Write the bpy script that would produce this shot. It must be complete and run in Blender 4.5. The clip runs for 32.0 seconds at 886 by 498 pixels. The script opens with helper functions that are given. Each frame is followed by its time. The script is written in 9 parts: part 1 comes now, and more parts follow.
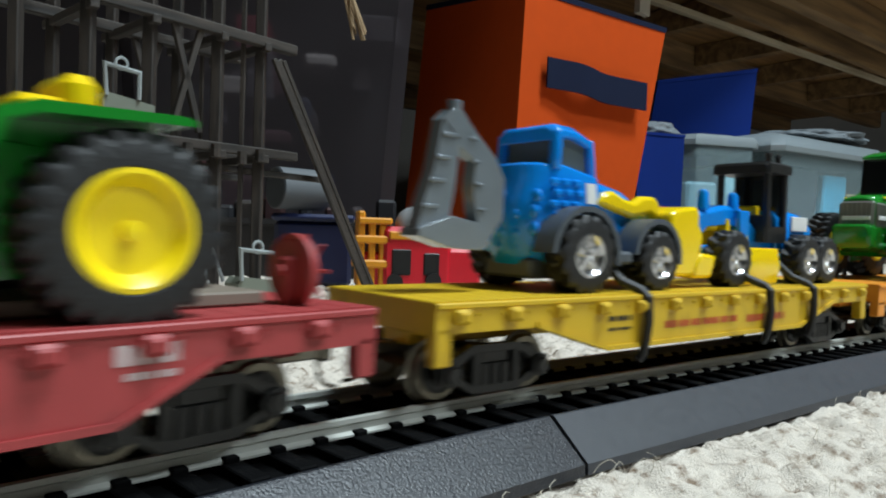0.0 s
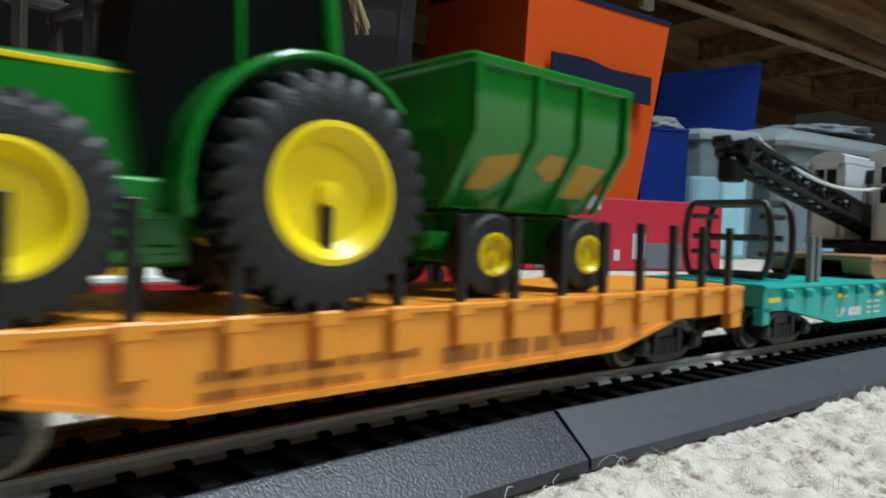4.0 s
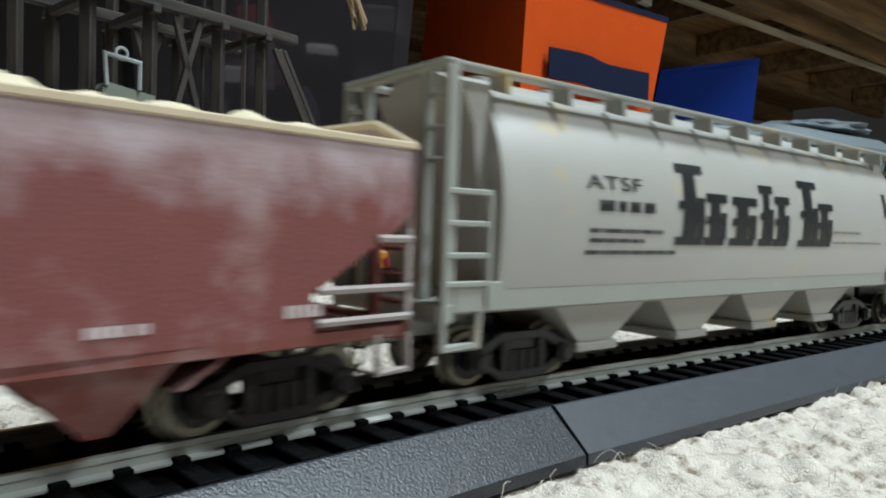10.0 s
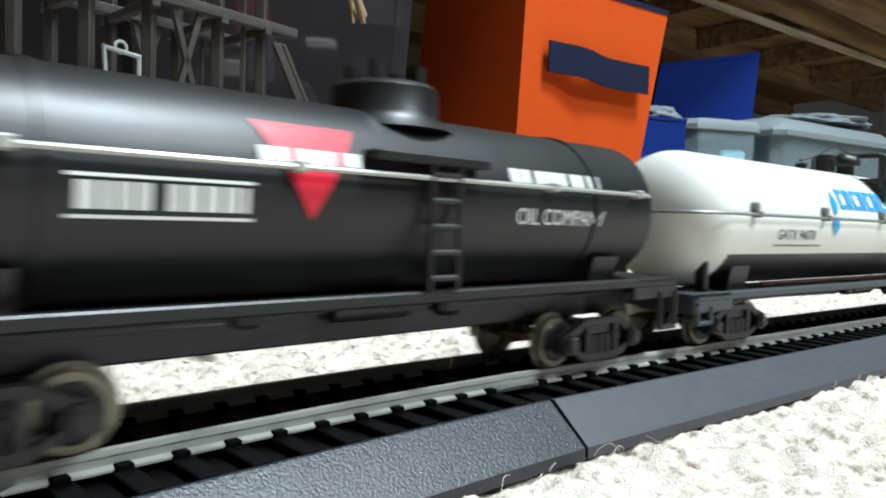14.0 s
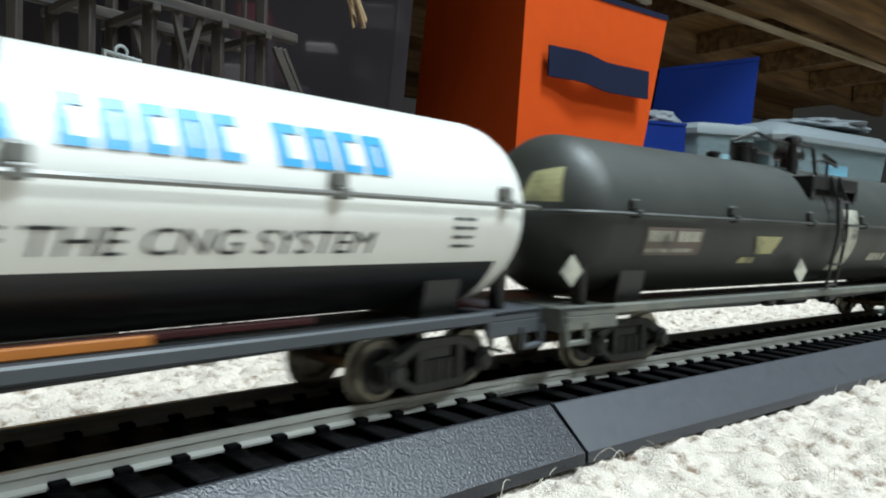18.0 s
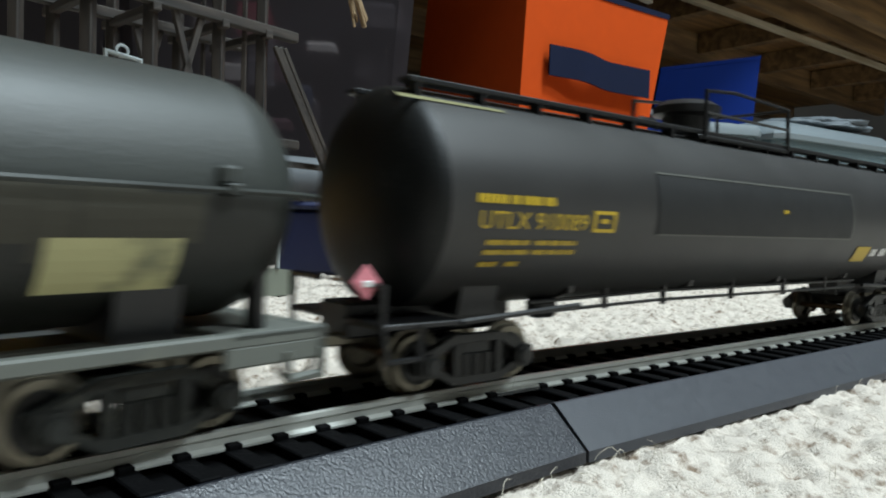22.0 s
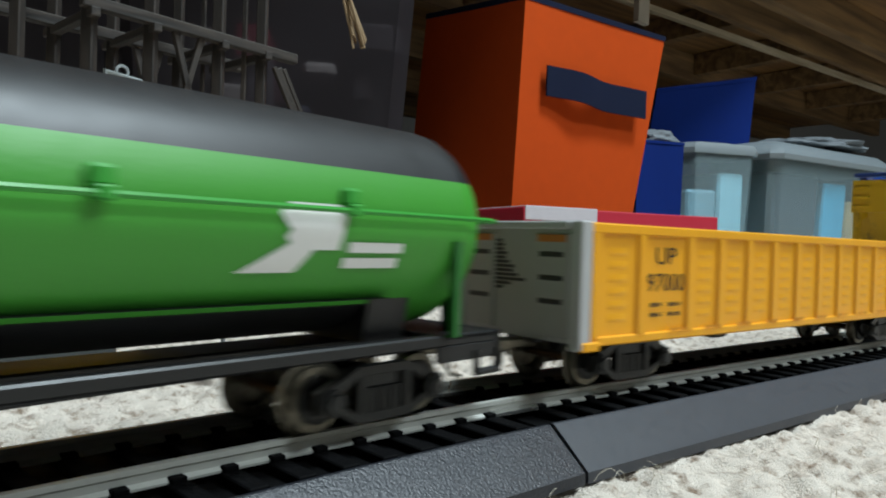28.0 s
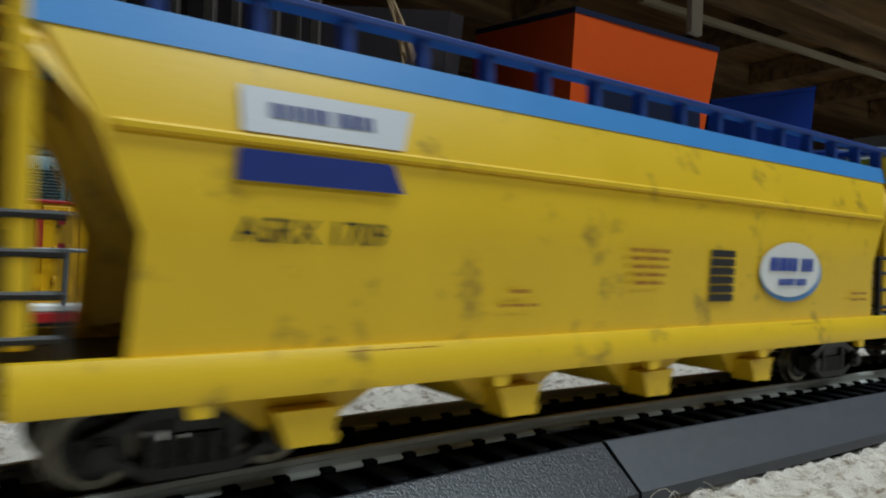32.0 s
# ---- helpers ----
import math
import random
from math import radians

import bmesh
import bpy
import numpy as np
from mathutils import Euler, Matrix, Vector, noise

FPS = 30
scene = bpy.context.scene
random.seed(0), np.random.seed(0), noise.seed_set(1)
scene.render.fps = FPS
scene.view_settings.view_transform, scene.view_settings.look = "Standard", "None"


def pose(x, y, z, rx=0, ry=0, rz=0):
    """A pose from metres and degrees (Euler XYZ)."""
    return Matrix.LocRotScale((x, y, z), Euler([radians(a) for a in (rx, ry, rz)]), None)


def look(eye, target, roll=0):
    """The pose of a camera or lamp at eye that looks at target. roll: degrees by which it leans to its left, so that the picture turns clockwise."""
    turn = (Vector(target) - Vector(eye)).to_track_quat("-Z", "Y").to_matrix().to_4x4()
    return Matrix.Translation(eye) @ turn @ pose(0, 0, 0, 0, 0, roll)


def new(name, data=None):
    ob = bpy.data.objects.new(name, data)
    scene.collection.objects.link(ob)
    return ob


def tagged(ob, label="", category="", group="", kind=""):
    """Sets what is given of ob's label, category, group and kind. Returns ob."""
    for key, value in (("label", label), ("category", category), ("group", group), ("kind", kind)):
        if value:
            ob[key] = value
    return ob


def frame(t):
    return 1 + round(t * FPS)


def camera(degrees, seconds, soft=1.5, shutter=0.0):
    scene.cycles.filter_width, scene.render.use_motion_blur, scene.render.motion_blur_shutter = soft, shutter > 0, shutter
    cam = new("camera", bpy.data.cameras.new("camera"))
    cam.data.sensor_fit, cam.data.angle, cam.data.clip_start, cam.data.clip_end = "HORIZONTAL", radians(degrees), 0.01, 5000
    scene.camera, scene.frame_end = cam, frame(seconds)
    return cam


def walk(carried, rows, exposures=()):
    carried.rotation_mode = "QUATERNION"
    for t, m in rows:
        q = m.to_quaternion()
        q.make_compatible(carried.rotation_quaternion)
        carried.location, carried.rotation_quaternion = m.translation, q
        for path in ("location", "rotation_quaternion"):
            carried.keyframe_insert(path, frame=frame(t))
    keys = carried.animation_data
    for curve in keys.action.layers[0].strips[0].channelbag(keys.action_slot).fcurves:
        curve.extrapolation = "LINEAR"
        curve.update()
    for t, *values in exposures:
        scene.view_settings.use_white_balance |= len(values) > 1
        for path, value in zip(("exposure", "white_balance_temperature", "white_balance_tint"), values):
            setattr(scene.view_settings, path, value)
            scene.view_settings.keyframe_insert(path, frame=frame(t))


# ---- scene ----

# ---------- camera ----------
cam = camera(64.2, 32.0, soft=2.0, shutter=0.8)
CAM_Z = 0.0381
ROLL = 1.825
PAN_TILT = (
    (0.0, -0.106, -1.191), (0.5, -0.106, -1.222), (1.0, -0.007, -1.16), (1.5, 0.029, -1.191), (2.0, -0.073, -1.127), (2.5, -0.073, -1.158),
    (3.0, -0.04, -1.222), (3.5, 0.029, -1.445), (4.0, 0.166, -1.605), (4.5, 0.098, -1.701), (6.5, 0.029, -1.732), (7.0, 0.029, -1.765),
    (7.5, -0.04, -1.701), (8.0, -0.04, -1.765), (8.5, -0.04, -1.859), (9.0, -0.04, -1.892), (9.5, -0.04, -1.923), (10.0, -0.04, -1.954),
    (10.5, -0.04, -1.861), (11.0, -0.04, -1.954), (11.5, -0.04, -2.083), (12.0, -0.04, -2.052), (12.5, -0.004, -2.272), (13.0, -0.004, -2.464),
    (13.5, -0.14, -2.401), (14.0, -0.073, -2.432), (14.5, -0.073, -2.528), (15.0, -0.073, -2.497), (15.5, -0.04, -2.624), (17.5, -0.073, -2.114),
    (18.0, -0.073, -2.083), (18.5, -0.073, -1.988), (19.0, -0.073, -2.019), (19.5, -0.073, -2.148), (20.0, -0.073, -2.306), (20.5, -0.073, -2.466),
    (21.0, -0.073, -2.466), (21.5, -0.073, -2.401), (22.0, -0.004, -2.148), (22.5, -0.004, -1.923), (23.0, -0.004, -1.923), (23.5, -0.004, -1.954),
    (24.0, -0.073, -1.859), (24.5, -0.073, -1.667), (25.0, -0.106, -1.414), (25.5, -0.106, -1.191), (27.5, -0.106, -0.491), (28.0, -0.106, -0.555),
    (28.5, -0.106, -0.713), (29.0, -0.14, -0.331), (29.5, -0.106, 0.177), (30.0, -0.142, 0.368), (30.5, 0.539, 0.208), (31.0, 2.066, 0.528),
    (31.5, 3.467, 0.671), (32.0, 3.941, 0.48))
walk(cam, [(t, pose(0, 0, CAM_Z, 90 + tilt, 0, pan) @ pose(0, 0, 0, 0, 0, ROLL)) for t, pan, tilt in PAN_TILT],
     exposures=[(0, -0.05), (1, -0.1), (2, 0.22), (3, 0.0), (4, -0.15), (7, -0.18), (8, 0.14), (9, 0.05), (10, 0.03), (12, -0.25), (13, 0.2), (14, 0.6), (15, 0.1), (18, 0.3), (20, 0.4), (21, 0.58), (22, 0.08), (24, 0.3), (28, -0.12), (31, -0.2), (32, -0.76)])

# ---------- light ----------
world = bpy.data.worlds.new("world")
scene.world = world
world.use_nodes = True
world.node_tree.nodes["Background"].inputs[0].default_value = (0.9, 0.95, 1.0, 1)
world.node_tree.nodes["Background"].inputs[1].default_value = 0.02


def area_lamp(name, eye, target, size, watts, colour=(1, 1, 1)):
    lamp = bpy.data.lights.new(name, "AREA")
    lamp.shape, lamp.size, lamp.energy, lamp.color = "DISK", size, watts, colour
    ob = new(name, lamp)
    ob.matrix_world = look(eye, target)
    return tagged(ob, "round basement ceiling lamp, switched on", "lamp", kind="structure")


area_lamp("ceiling_lamp_light", (0.84, 0.06, 2.26), (0.5, 0.1, 0), 0.55, 70, (0.84, 1.0, 1.08))
area_lamp("ceiling_lamp_light", (2.1, -0.5, 2.26), (0.6, 0.1, 0), 0.45, 42, (0.87, 1.0, 1.06))

# ---------- the line of the track ----------
X0, Y0, TH, KINK, CURVE, STRAIGHT = 0.00787, 0.13431, 0.9049, 0.03313, 1.184, 0.9144
RAIL_Z = 0.0104                     # top of the rails over the carpet


def track_line(s):
    """Place and heading (clockwise from +y) of the track's centre, s metres from the joint."""
    if s < 0:
        k, h0, x, y = CURVE, TH - KINK, X0, Y0
        h = h0 + k * s
        return x + (math.cos(h0) - math.cos(h)) / k, y + (math.sin(h) - math.sin(h0)) / k, h
    a = min(s, STRAIGHT)
    x, y, h = X0 + a * math.sin(TH), Y0 + a * math.cos(TH), TH
    if s > STRAIGHT:
        k = CURVE
        h = TH + k * (s - STRAIGHT)
        x, y = x + (math.cos(TH) - math.cos(h)) / k, y + (math.sin(h) - math.sin(TH)) / k
    return x, y, h


def beside(s, off, z=0.0):
    """A point off metres to the camera's side of the track's centre."""
    x, y, h = track_line(s)
    return Vector((x + off * math.cos(h), y - off * math.sin(h), z))


SPEEDS = (0.06628, 0.06349, 0.06422, 0.06523, 0.06516, 0.06064, 0.06037, 0.06116, 0.06584, 0.06696, 0.06661, 0.06619, 0.06546, 0.06525, 0.06509, 0.06535, 0.06451, 0.06504, 0.06620, 0.06501, 0.06280, 0.06484, 0.06517, 0.06507, 0.06611, 0.06946, 0.07113, 0.07099, 0.07042, 0.07237, 0.07388, 0.07244, 0.07194)


def gone(t):
    """How far the train has run after t seconds."""
    i = min(int(t), 31)
    a, b, r = SPEEDS[i], SPEEDS[i + 1], t - i
    return sum(SPEEDS[k] + SPEEDS[k + 1] for k in range(i)) / 2 + a * r + (b - a) * r * r / 2


def car_pose(u, half, t):
    """Pose of a car whose middle is at u in the train and whose bogies stand half metres before and behind it; x runs to the train's end."""
    s = u - gone(t)
    ax, ay, _ = track_line(s - half)
    bx, by, _ = track_line(s + half)
    m = Matrix.Translation(((ax + bx) / 2, (ay + by) / 2, RAIL_Z))
    return m @ Matrix.Rotation(math.atan2(by - ay, bx - ax), 4, "Z")

# ---------- materials ----------
def lin(r, g, b):
    return tuple(((c / 255 + 0.055) / 1.055) ** 2.4 if c > 10 else c / 255 / 12.92 for c in (r, g, b)) + (1.0,)


def paint(name, rgb, rough=0.45, metal=0.0, vary=0.12, scale=180, bump=0.08, grain=1800, dirt=None, dirt_amount=0.0, dirt_scale=60, spec=0.5, coat=0.0):
    """A paint or plastic with uneven tone, fine grain and, where given, blotches of a second colour."""
    m = bpy.data.materials.new(name)
    m.use_nodes = True
    nt = m.node_tree
    b = nt.nodes["Principled BSDF"]
    b.inputs["Metallic"].default_value = metal
    b.inputs["Specular IOR Level"].default_value = spec
    b.inputs["Coat Weight"].default_value = coat
    b.inputs["Coat Roughness"].default_value = 0.15
    co = nt.nodes.new("ShaderNodeTexCoord")
    n1 = nt.nodes.new("ShaderNodeTexNoise")
    n1.inputs["Scale"].default_value, n1.inputs["Detail"].default_value = scale, 4
    nt.links.new(co.outputs["Object"], n1.inputs["Vector"])
    mix = nt.nodes.new("ShaderNodeMixRGB")
    c = lin(*rgb)
    mix.inputs[1].default_value = tuple(x * (1 - vary) for x in c[:3]) + (1,)
    mix.inputs[2].default_value = tuple(min(1, x * (1 + vary)) for x in c[:3]) + (1,)
    nt.links.new(n1.outputs["Fac"], mix.inputs[0])
    out = mix.outputs[0]
    if dirt:
        n2 = nt.nodes.new("ShaderNodeTexNoise")
        n2.inputs["Scale"].default_value, n2.inputs["Detail"].default_value, n2.inputs["Roughness"].default_value = dirt_scale, 6, 0.65
        nt.links.new(co.outputs["Object"], n2.inputs["Vector"])
        ramp = nt.nodes.new("ShaderNodeValToRGB")
        ramp.color_ramp.elements[0].position, ramp.color_ramp.elements[1].position = 0.62 - 0.25 * dirt_amount, 0.78 - 0.15 * dirt_amount
        nt.links.new(n2.outputs["Fac"], ramp.inputs[0])
        mx = nt.nodes.new("ShaderNodeMixRGB")
        mx.inputs[2].default_value = lin(*dirt)
        nt.links.new(ramp.outputs[0], mx.inputs[0])
        nt.links.new(out, mx.inputs[1])
        out = mx.outputs[0]
    nt.links.new(out, b.inputs["Base Color"])
    n3 = nt.nodes.new("ShaderNodeTexNoise")
    n3.inputs["Scale"].default_value, n3.inputs["Detail"].default_value = grain, 3
    nt.links.new(co.outputs["Object"], n3.inputs["Vector"])
    rr = nt.nodes.new("ShaderNodeMapRange")
    rr.inputs["To Min"].default_value, rr.inputs["To Max"].default_value = max(0.02, rough - 0.08), min(1, rough + 0.08)
    nt.links.new(n1.outputs["Fac"], rr.inputs["Value"])
    nt.links.new(rr.outputs[0], b.inputs["Roughness"])
    bp = nt.nodes.new("ShaderNodeBump")
    bp.inputs["Strength"].default_value, bp.inputs["Distance"].default_value = bump, 0.0004
    nt.links.new(n3.outputs["Fac"], bp.inputs["Height"])
    nt.links.new(bp.outputs[0], b.inputs["Normal"])
    return m


def banded(name, low, high, z, rough=0.35, vary=0.06, edge=0.0001, low_end=None):
    """Two paints that meet at the height z (metres, in the part's own space)."""
    m = paint(name, high, rough, vary=vary)
    nt = m.node_tree
    b = nt.nodes["Principled BSDF"]
    old = b.inputs["Base Color"].links[0].from_socket
    co = nt.nodes.new("ShaderNodeTexCoord")
    sep = nt.nodes.new("ShaderNodeSeparateXYZ")
    nt.links.new(co.outputs["Object"], sep.inputs[0])
    cmp = nt.nodes.new("ShaderNodeMath")
    cmp.operation = "LESS_THAN"
    cmp.inputs[1].default_value = z
    nt.links.new(sep.outputs["Z"], cmp.inputs[0])
    fac = cmp.outputs[0]
    if low_end:                       # the lower paint stops short of the ends of the tank
        ab = nt.nodes.new("ShaderNodeMath")
        ab.operation = "ABSOLUTE"
        nt.links.new(sep.outputs["X"], ab.inputs[0])
        lt = nt.nodes.new("ShaderNodeMath")
        lt.operation = "LESS_THAN"
        lt.inputs[1].default_value = low_end
        nt.links.new(ab.outputs[0], lt.inputs[0])
        mu = nt.nodes.new("ShaderNodeMath")
        mu.operation = "MULTIPLY"
        nt.links.new(fac, mu.inputs[0])
        nt.links.new(lt.outputs[0], mu.inputs[1])
        fac = mu.outputs[0]
    mx = nt.nodes.new("ShaderNodeMixRGB")
    mx.inputs[2].default_value = lin(*low)
    nt.links.new(fac, mx.inputs[0])
    nt.links.new(old, mx.inputs[1])
    nt.links.new(mx.outputs[0], b.inputs["Base Color"])
    return m


def darker_below(m, z, rgb):
    """A darker tone on the lower half of a tank up to its rail, with an uneven edge."""
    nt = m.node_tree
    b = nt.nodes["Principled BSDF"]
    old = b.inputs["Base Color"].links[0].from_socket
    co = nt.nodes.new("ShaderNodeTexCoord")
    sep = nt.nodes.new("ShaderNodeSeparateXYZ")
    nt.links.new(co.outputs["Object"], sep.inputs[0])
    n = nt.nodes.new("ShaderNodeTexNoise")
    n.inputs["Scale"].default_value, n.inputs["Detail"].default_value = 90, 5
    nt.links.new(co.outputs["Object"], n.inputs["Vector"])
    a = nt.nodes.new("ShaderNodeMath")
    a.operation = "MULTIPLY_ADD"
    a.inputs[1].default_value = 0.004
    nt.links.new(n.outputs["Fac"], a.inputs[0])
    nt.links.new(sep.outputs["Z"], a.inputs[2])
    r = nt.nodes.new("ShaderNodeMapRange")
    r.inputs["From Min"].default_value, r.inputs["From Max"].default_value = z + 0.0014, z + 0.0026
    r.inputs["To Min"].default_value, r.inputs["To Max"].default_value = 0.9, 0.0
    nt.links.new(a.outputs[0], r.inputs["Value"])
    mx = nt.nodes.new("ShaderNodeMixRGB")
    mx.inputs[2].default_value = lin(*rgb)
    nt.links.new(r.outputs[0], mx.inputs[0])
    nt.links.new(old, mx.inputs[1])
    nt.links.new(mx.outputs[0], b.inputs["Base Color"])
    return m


def glass(name, rgb, rough=0.08, alpha=0.35):
    m = bpy.data.materials.new(name)
    m.use_nodes = True
    b = m.node_tree.nodes["Principled BSDF"]
    b.inputs["Base Color"].default_value = lin(*rgb)
    b.inputs["Roughness"].default_value = rough
    b.inputs["Transmission Weight"].default_value = alpha
    b.inputs["IOR"].default_value = 1.3
    return m


# ---------- mesh tools, all in millimetres ----------
class Shape:
    def __init__(self):
        self.v, self.f, self.mi, self.m, self.t = [], [], [], 0, None

    def add(self, vs, fs):
        b = len(self.v)
        if self.t:
            vs = [tuple(self.t @ Vector(p)) for p in vs]
        self.v += vs
        self.f += [tuple(i + b for i in f) for f in fs]
        self.mi += [self.m] * len(fs)
        return self

    def box(self, x0, x1, y0, y1, z0, z1, c=0.2):
        """A box with chamfered edges."""
        c = min(c, (x1 - x0) * 0.4, (y1 - y0) * 0.4, (z1 - z0) * 0.4)
        vs, idx = [], {}
        for ix, x in enumerate((x0, x1)):
            for iy, y in enumerate((y0, y1)):
                for iz, z in enumerate((z0, z1)):
                    dx, dy, dz = (c, -c)[ix], (c, -c)[iy], (c, -c)[iz]
                    for a, p in enumerate(((x, y + dy, z + dz), (x + dx, y, z + dz), (x + dx, y + dy, z))):
                        idx[ix, iy, iz, a] = len(vs)
                        vs.append(p)
        fs = []
        for i in (0, 1):
            fs.append((idx[i, 0, 0, 0], idx[i, 1, 0, 0], idx[i, 1, 1, 0], idx[i, 0, 1, 0]))
            fs.append((idx[0, i, 0, 1], idx[1, i, 0, 1], idx[1, i, 1, 1], idx[0, i, 1, 1]))
            fs.append((idx[0, 0, i, 2], idx[1, 0, i, 2], idx[1, 1, i, 2], idx[0, 1, i, 2]))
            for j in (0, 1):
                fs.append((idx[i, j, 0, 0], idx[i, j, 1, 0], idx[i, j, 1, 1], idx[i, j, 0, 1]))
                fs.append((idx[i, 0, j, 0], idx[i, 1, j, 0], idx[i, 1, j, 2], idx[i, 0, j, 2]))
                fs.append((idx[0, i, j, 1], idx[1, i, j, 1], idx[1, i, j, 2], idx[0, i, j, 2]))
                for k in (0, 1):
                    fs.append((idx[i, j, k, 0], idx[i, j, k, 1], idx[i, j, k, 2]))
        return self.add(vs, fs)

    def prism(self, poly, axis, a, b):
        """A polygon drawn out along an axis: 'y' takes (x, z), 'x' takes (y, z), 'z' takes (x, y)."""
        put = {"y": lambda p, d: (p[0], d, p[1]), "x": lambda p, d: (d, p[0], p[1]), "z": lambda p, d: (p[0], p[1], d)}[axis]
        n = len(poly)
        vs = [put(p, a) for p in poly] + [put(p, b) for p in poly]
        return self.add(vs, [tuple(range(n)), tuple(range(2 * n - 1, n - 1, -1))] + [(i, (i + 1) % n, n + (i + 1) % n, n + i) for i in range(n)])

    def cyl(self, p, q, r, n=10, r1=None):
        p, q = Vector(p), Vector(q)
        d = (q - p).normalized()
        a = d.orthogonal().normalized()
        b = d.cross(a)
        r1 = r if r1 is None else r1
        ring = [(math.cos(2 * math.pi * i / n), math.sin(2 * math.pi * i / n)) for i in range(n)]
        vs = [tuple(p + r * (a * c + b * s)) for c, s in ring] + [tuple(q + r1 * (a * c + b * s)) for c, s in ring]
        return self.add(vs, [tuple(range(n - 1, -1, -1)), tuple(range(n, 2 * n))] + [(i, (i + 1) % n, n + (i + 1) % n, n + i) for i in range(n)])

    def tube(self, pts, r, n=6):
        """A bent round bar through the points, in one skin."""
        pts = [Vector(p) for p in pts]
        ways = [(q - p).normalized() for p, q in zip(pts, pts[1:])]
        side = ways[0].orthogonal().normalized()
        rings = []
        for i, p in enumerate(pts):
            a, b = ways[max(0, i - 1)], ways[min(i, len(ways) - 1)]
            d = a + b
            d = d.normalized() if d.length > 0.2 else b
            side = side - d * side.dot(d)
            side = side.normalized() if side.length > 1e-4 else d.orthogonal().normalized()
            up = d.cross(side)
            k = r / max(0.6, d.dot(b))
            rings.append([tuple(p + (side * math.cos(2 * math.pi * j / n) + up * math.sin(2 * math.pi * j / n)) * k) for j in range(n)])
        return self.loft(rings)

    def lathe(self, prof, o, axis="y", n=24):
        """A profile of (along, radius) turned round an axis through o."""
        vs, fs = [], []
        for a, r in prof:
            for i in range(n):
                c, s = r * math.cos(2 * math.pi * i / n), r * math.sin(2 * math.pi * i / n)
                vs.append({"y": (o[0] + c, o[1] + a, o[2] + s), "x": (o[0] + a, o[1] + c, o[2] + s), "z": (o[0] + c, o[1] + s, o[2] + a)}[axis])
        for k in range(len(prof) - 1):
            for i in range(n):
                j = (i + 1) % n
                fs.append((k * n + i, k * n + j, (k + 1) * n + j, (k + 1) * n + i))
        if prof[0] != prof[-1]:       # a ring with a hole has no caps
            fs.append(tuple(range(n)))
            fs.append(tuple(range((len(prof) - 1) * n, len(prof) * n)))
        return self.add(vs, fs)

    def loft(self, rings, closed=True):
        """Skins rings of equal length; closed ends."""
        n = len(rings[0])
        vs = [p for r in rings for p in r]
        fs = [(k * n + i, k * n + (i + 1) % n, (k + 1) * n + (i + 1) % n, (k + 1) * n + i) for k in range(len(rings) - 1) for i in range(n)]
        if closed:
            fs += [tuple(range(n - 1, -1, -1)), tuple(range((len(rings) - 1) * n, len(rings) * n))]
        return self.add(vs, fs)

    def mesh(self, name, mats, smooth=35):
        me = bpy.data.meshes.new(name)
        me.from_pydata([(x * 0.001, y * 0.001, z * 0.001) for x, y, z in self.v], [], self.f)
        bm = bmesh.new()
        bm.from_mesh(me)
        bmesh.ops.recalc_face_normals(bm, faces=bm.faces)
        bm.to_mesh(me)
        bm.free()
        for m in mats if isinstance(mats, (list, tuple)) else (mats,):
            me.materials.append(m)
        if any(self.mi):
            me.polygons.foreach_set("material_index", self.mi)
        if smooth:
            me.polygons.foreach_set("use_smooth", [True] * len(me.polygons))
            me.set_sharp_from_angle(angle=radians(smooth))
        return me


def part(name, shape, mats, parent, label="", smooth=35, at=None, kind=""):
    """Links a Shape (or a finished mesh) as one mesh under a thing or a part."""
    me = shape.mesh(name, mats, smooth) if isinstance(shape, Shape) else shape
    ob = new(name, me)
    ob.parent = parent
    if at:
        ob.matrix_basis = at
    return tagged(ob, label, kind=kind)


def soften(ob, width=0.6):
    """Moulded edges: a small round along the sharp ones."""
    m = ob.modifiers.new("round", "BEVEL")
    m.width, m.segments, m.limit_method, m.angle_limit, m.harden_normals = width / 1000, 2, "ANGLE", radians(38), False
    return ob


def members(name, bar, shape, mats, parent, label="", smooth=35):
    """A part made of several separate bars: the longest is the part, the others are its pieces."""
    root = list(range(len(shape.v)))

    def find(i):
        while root[i] != i:
            root[i] = root[root[i]]
            i = root[i]
        return i
    for f in shape.f:
        for i in f[1:]:
            root[find(i)] = find(f[0])
    groups = {}
    for f, m in zip(shape.f, shape.mi):
        groups.setdefault(find(f[0]), []).append((f, m))
    made = []
    for g in groups.values():
        sh, idx = Shape(), {}
        for f, m in g:
            for i in f:
                if i not in idx:
                    idx[i] = len(sh.v)
                    sh.v.append(shape.v[i])
            sh.f.append(tuple(idx[i] for i in f))
            sh.mi.append(m)
        size = [max(p[k] for p in sh.v) - min(p[k] for p in sh.v) for k in range(3)]
        made.append((sum(size), sh))
    made.sort(key=lambda e: -e[0])
    first = part(name, made[0][1], mats, parent, label, smooth)
    for _, sh in made[1:]:
        part(bar, sh, mats, first, smooth=smooth)
    return first


def thing(name, label, category, group="", kind=""):
    return tagged(new(name), label, category, group, kind)


def mm(x, y, z, rx=0, ry=0, rz=0):
    return pose(x / 1000, y / 1000, z / 1000, rx, ry, rz)


def repeat(name, me, parent, places, label=""):
    for p in places:
        ob = new(name, me)
        ob.parent, ob.location = parent, [c / 1000 for c in p]
        tagged(ob, label)


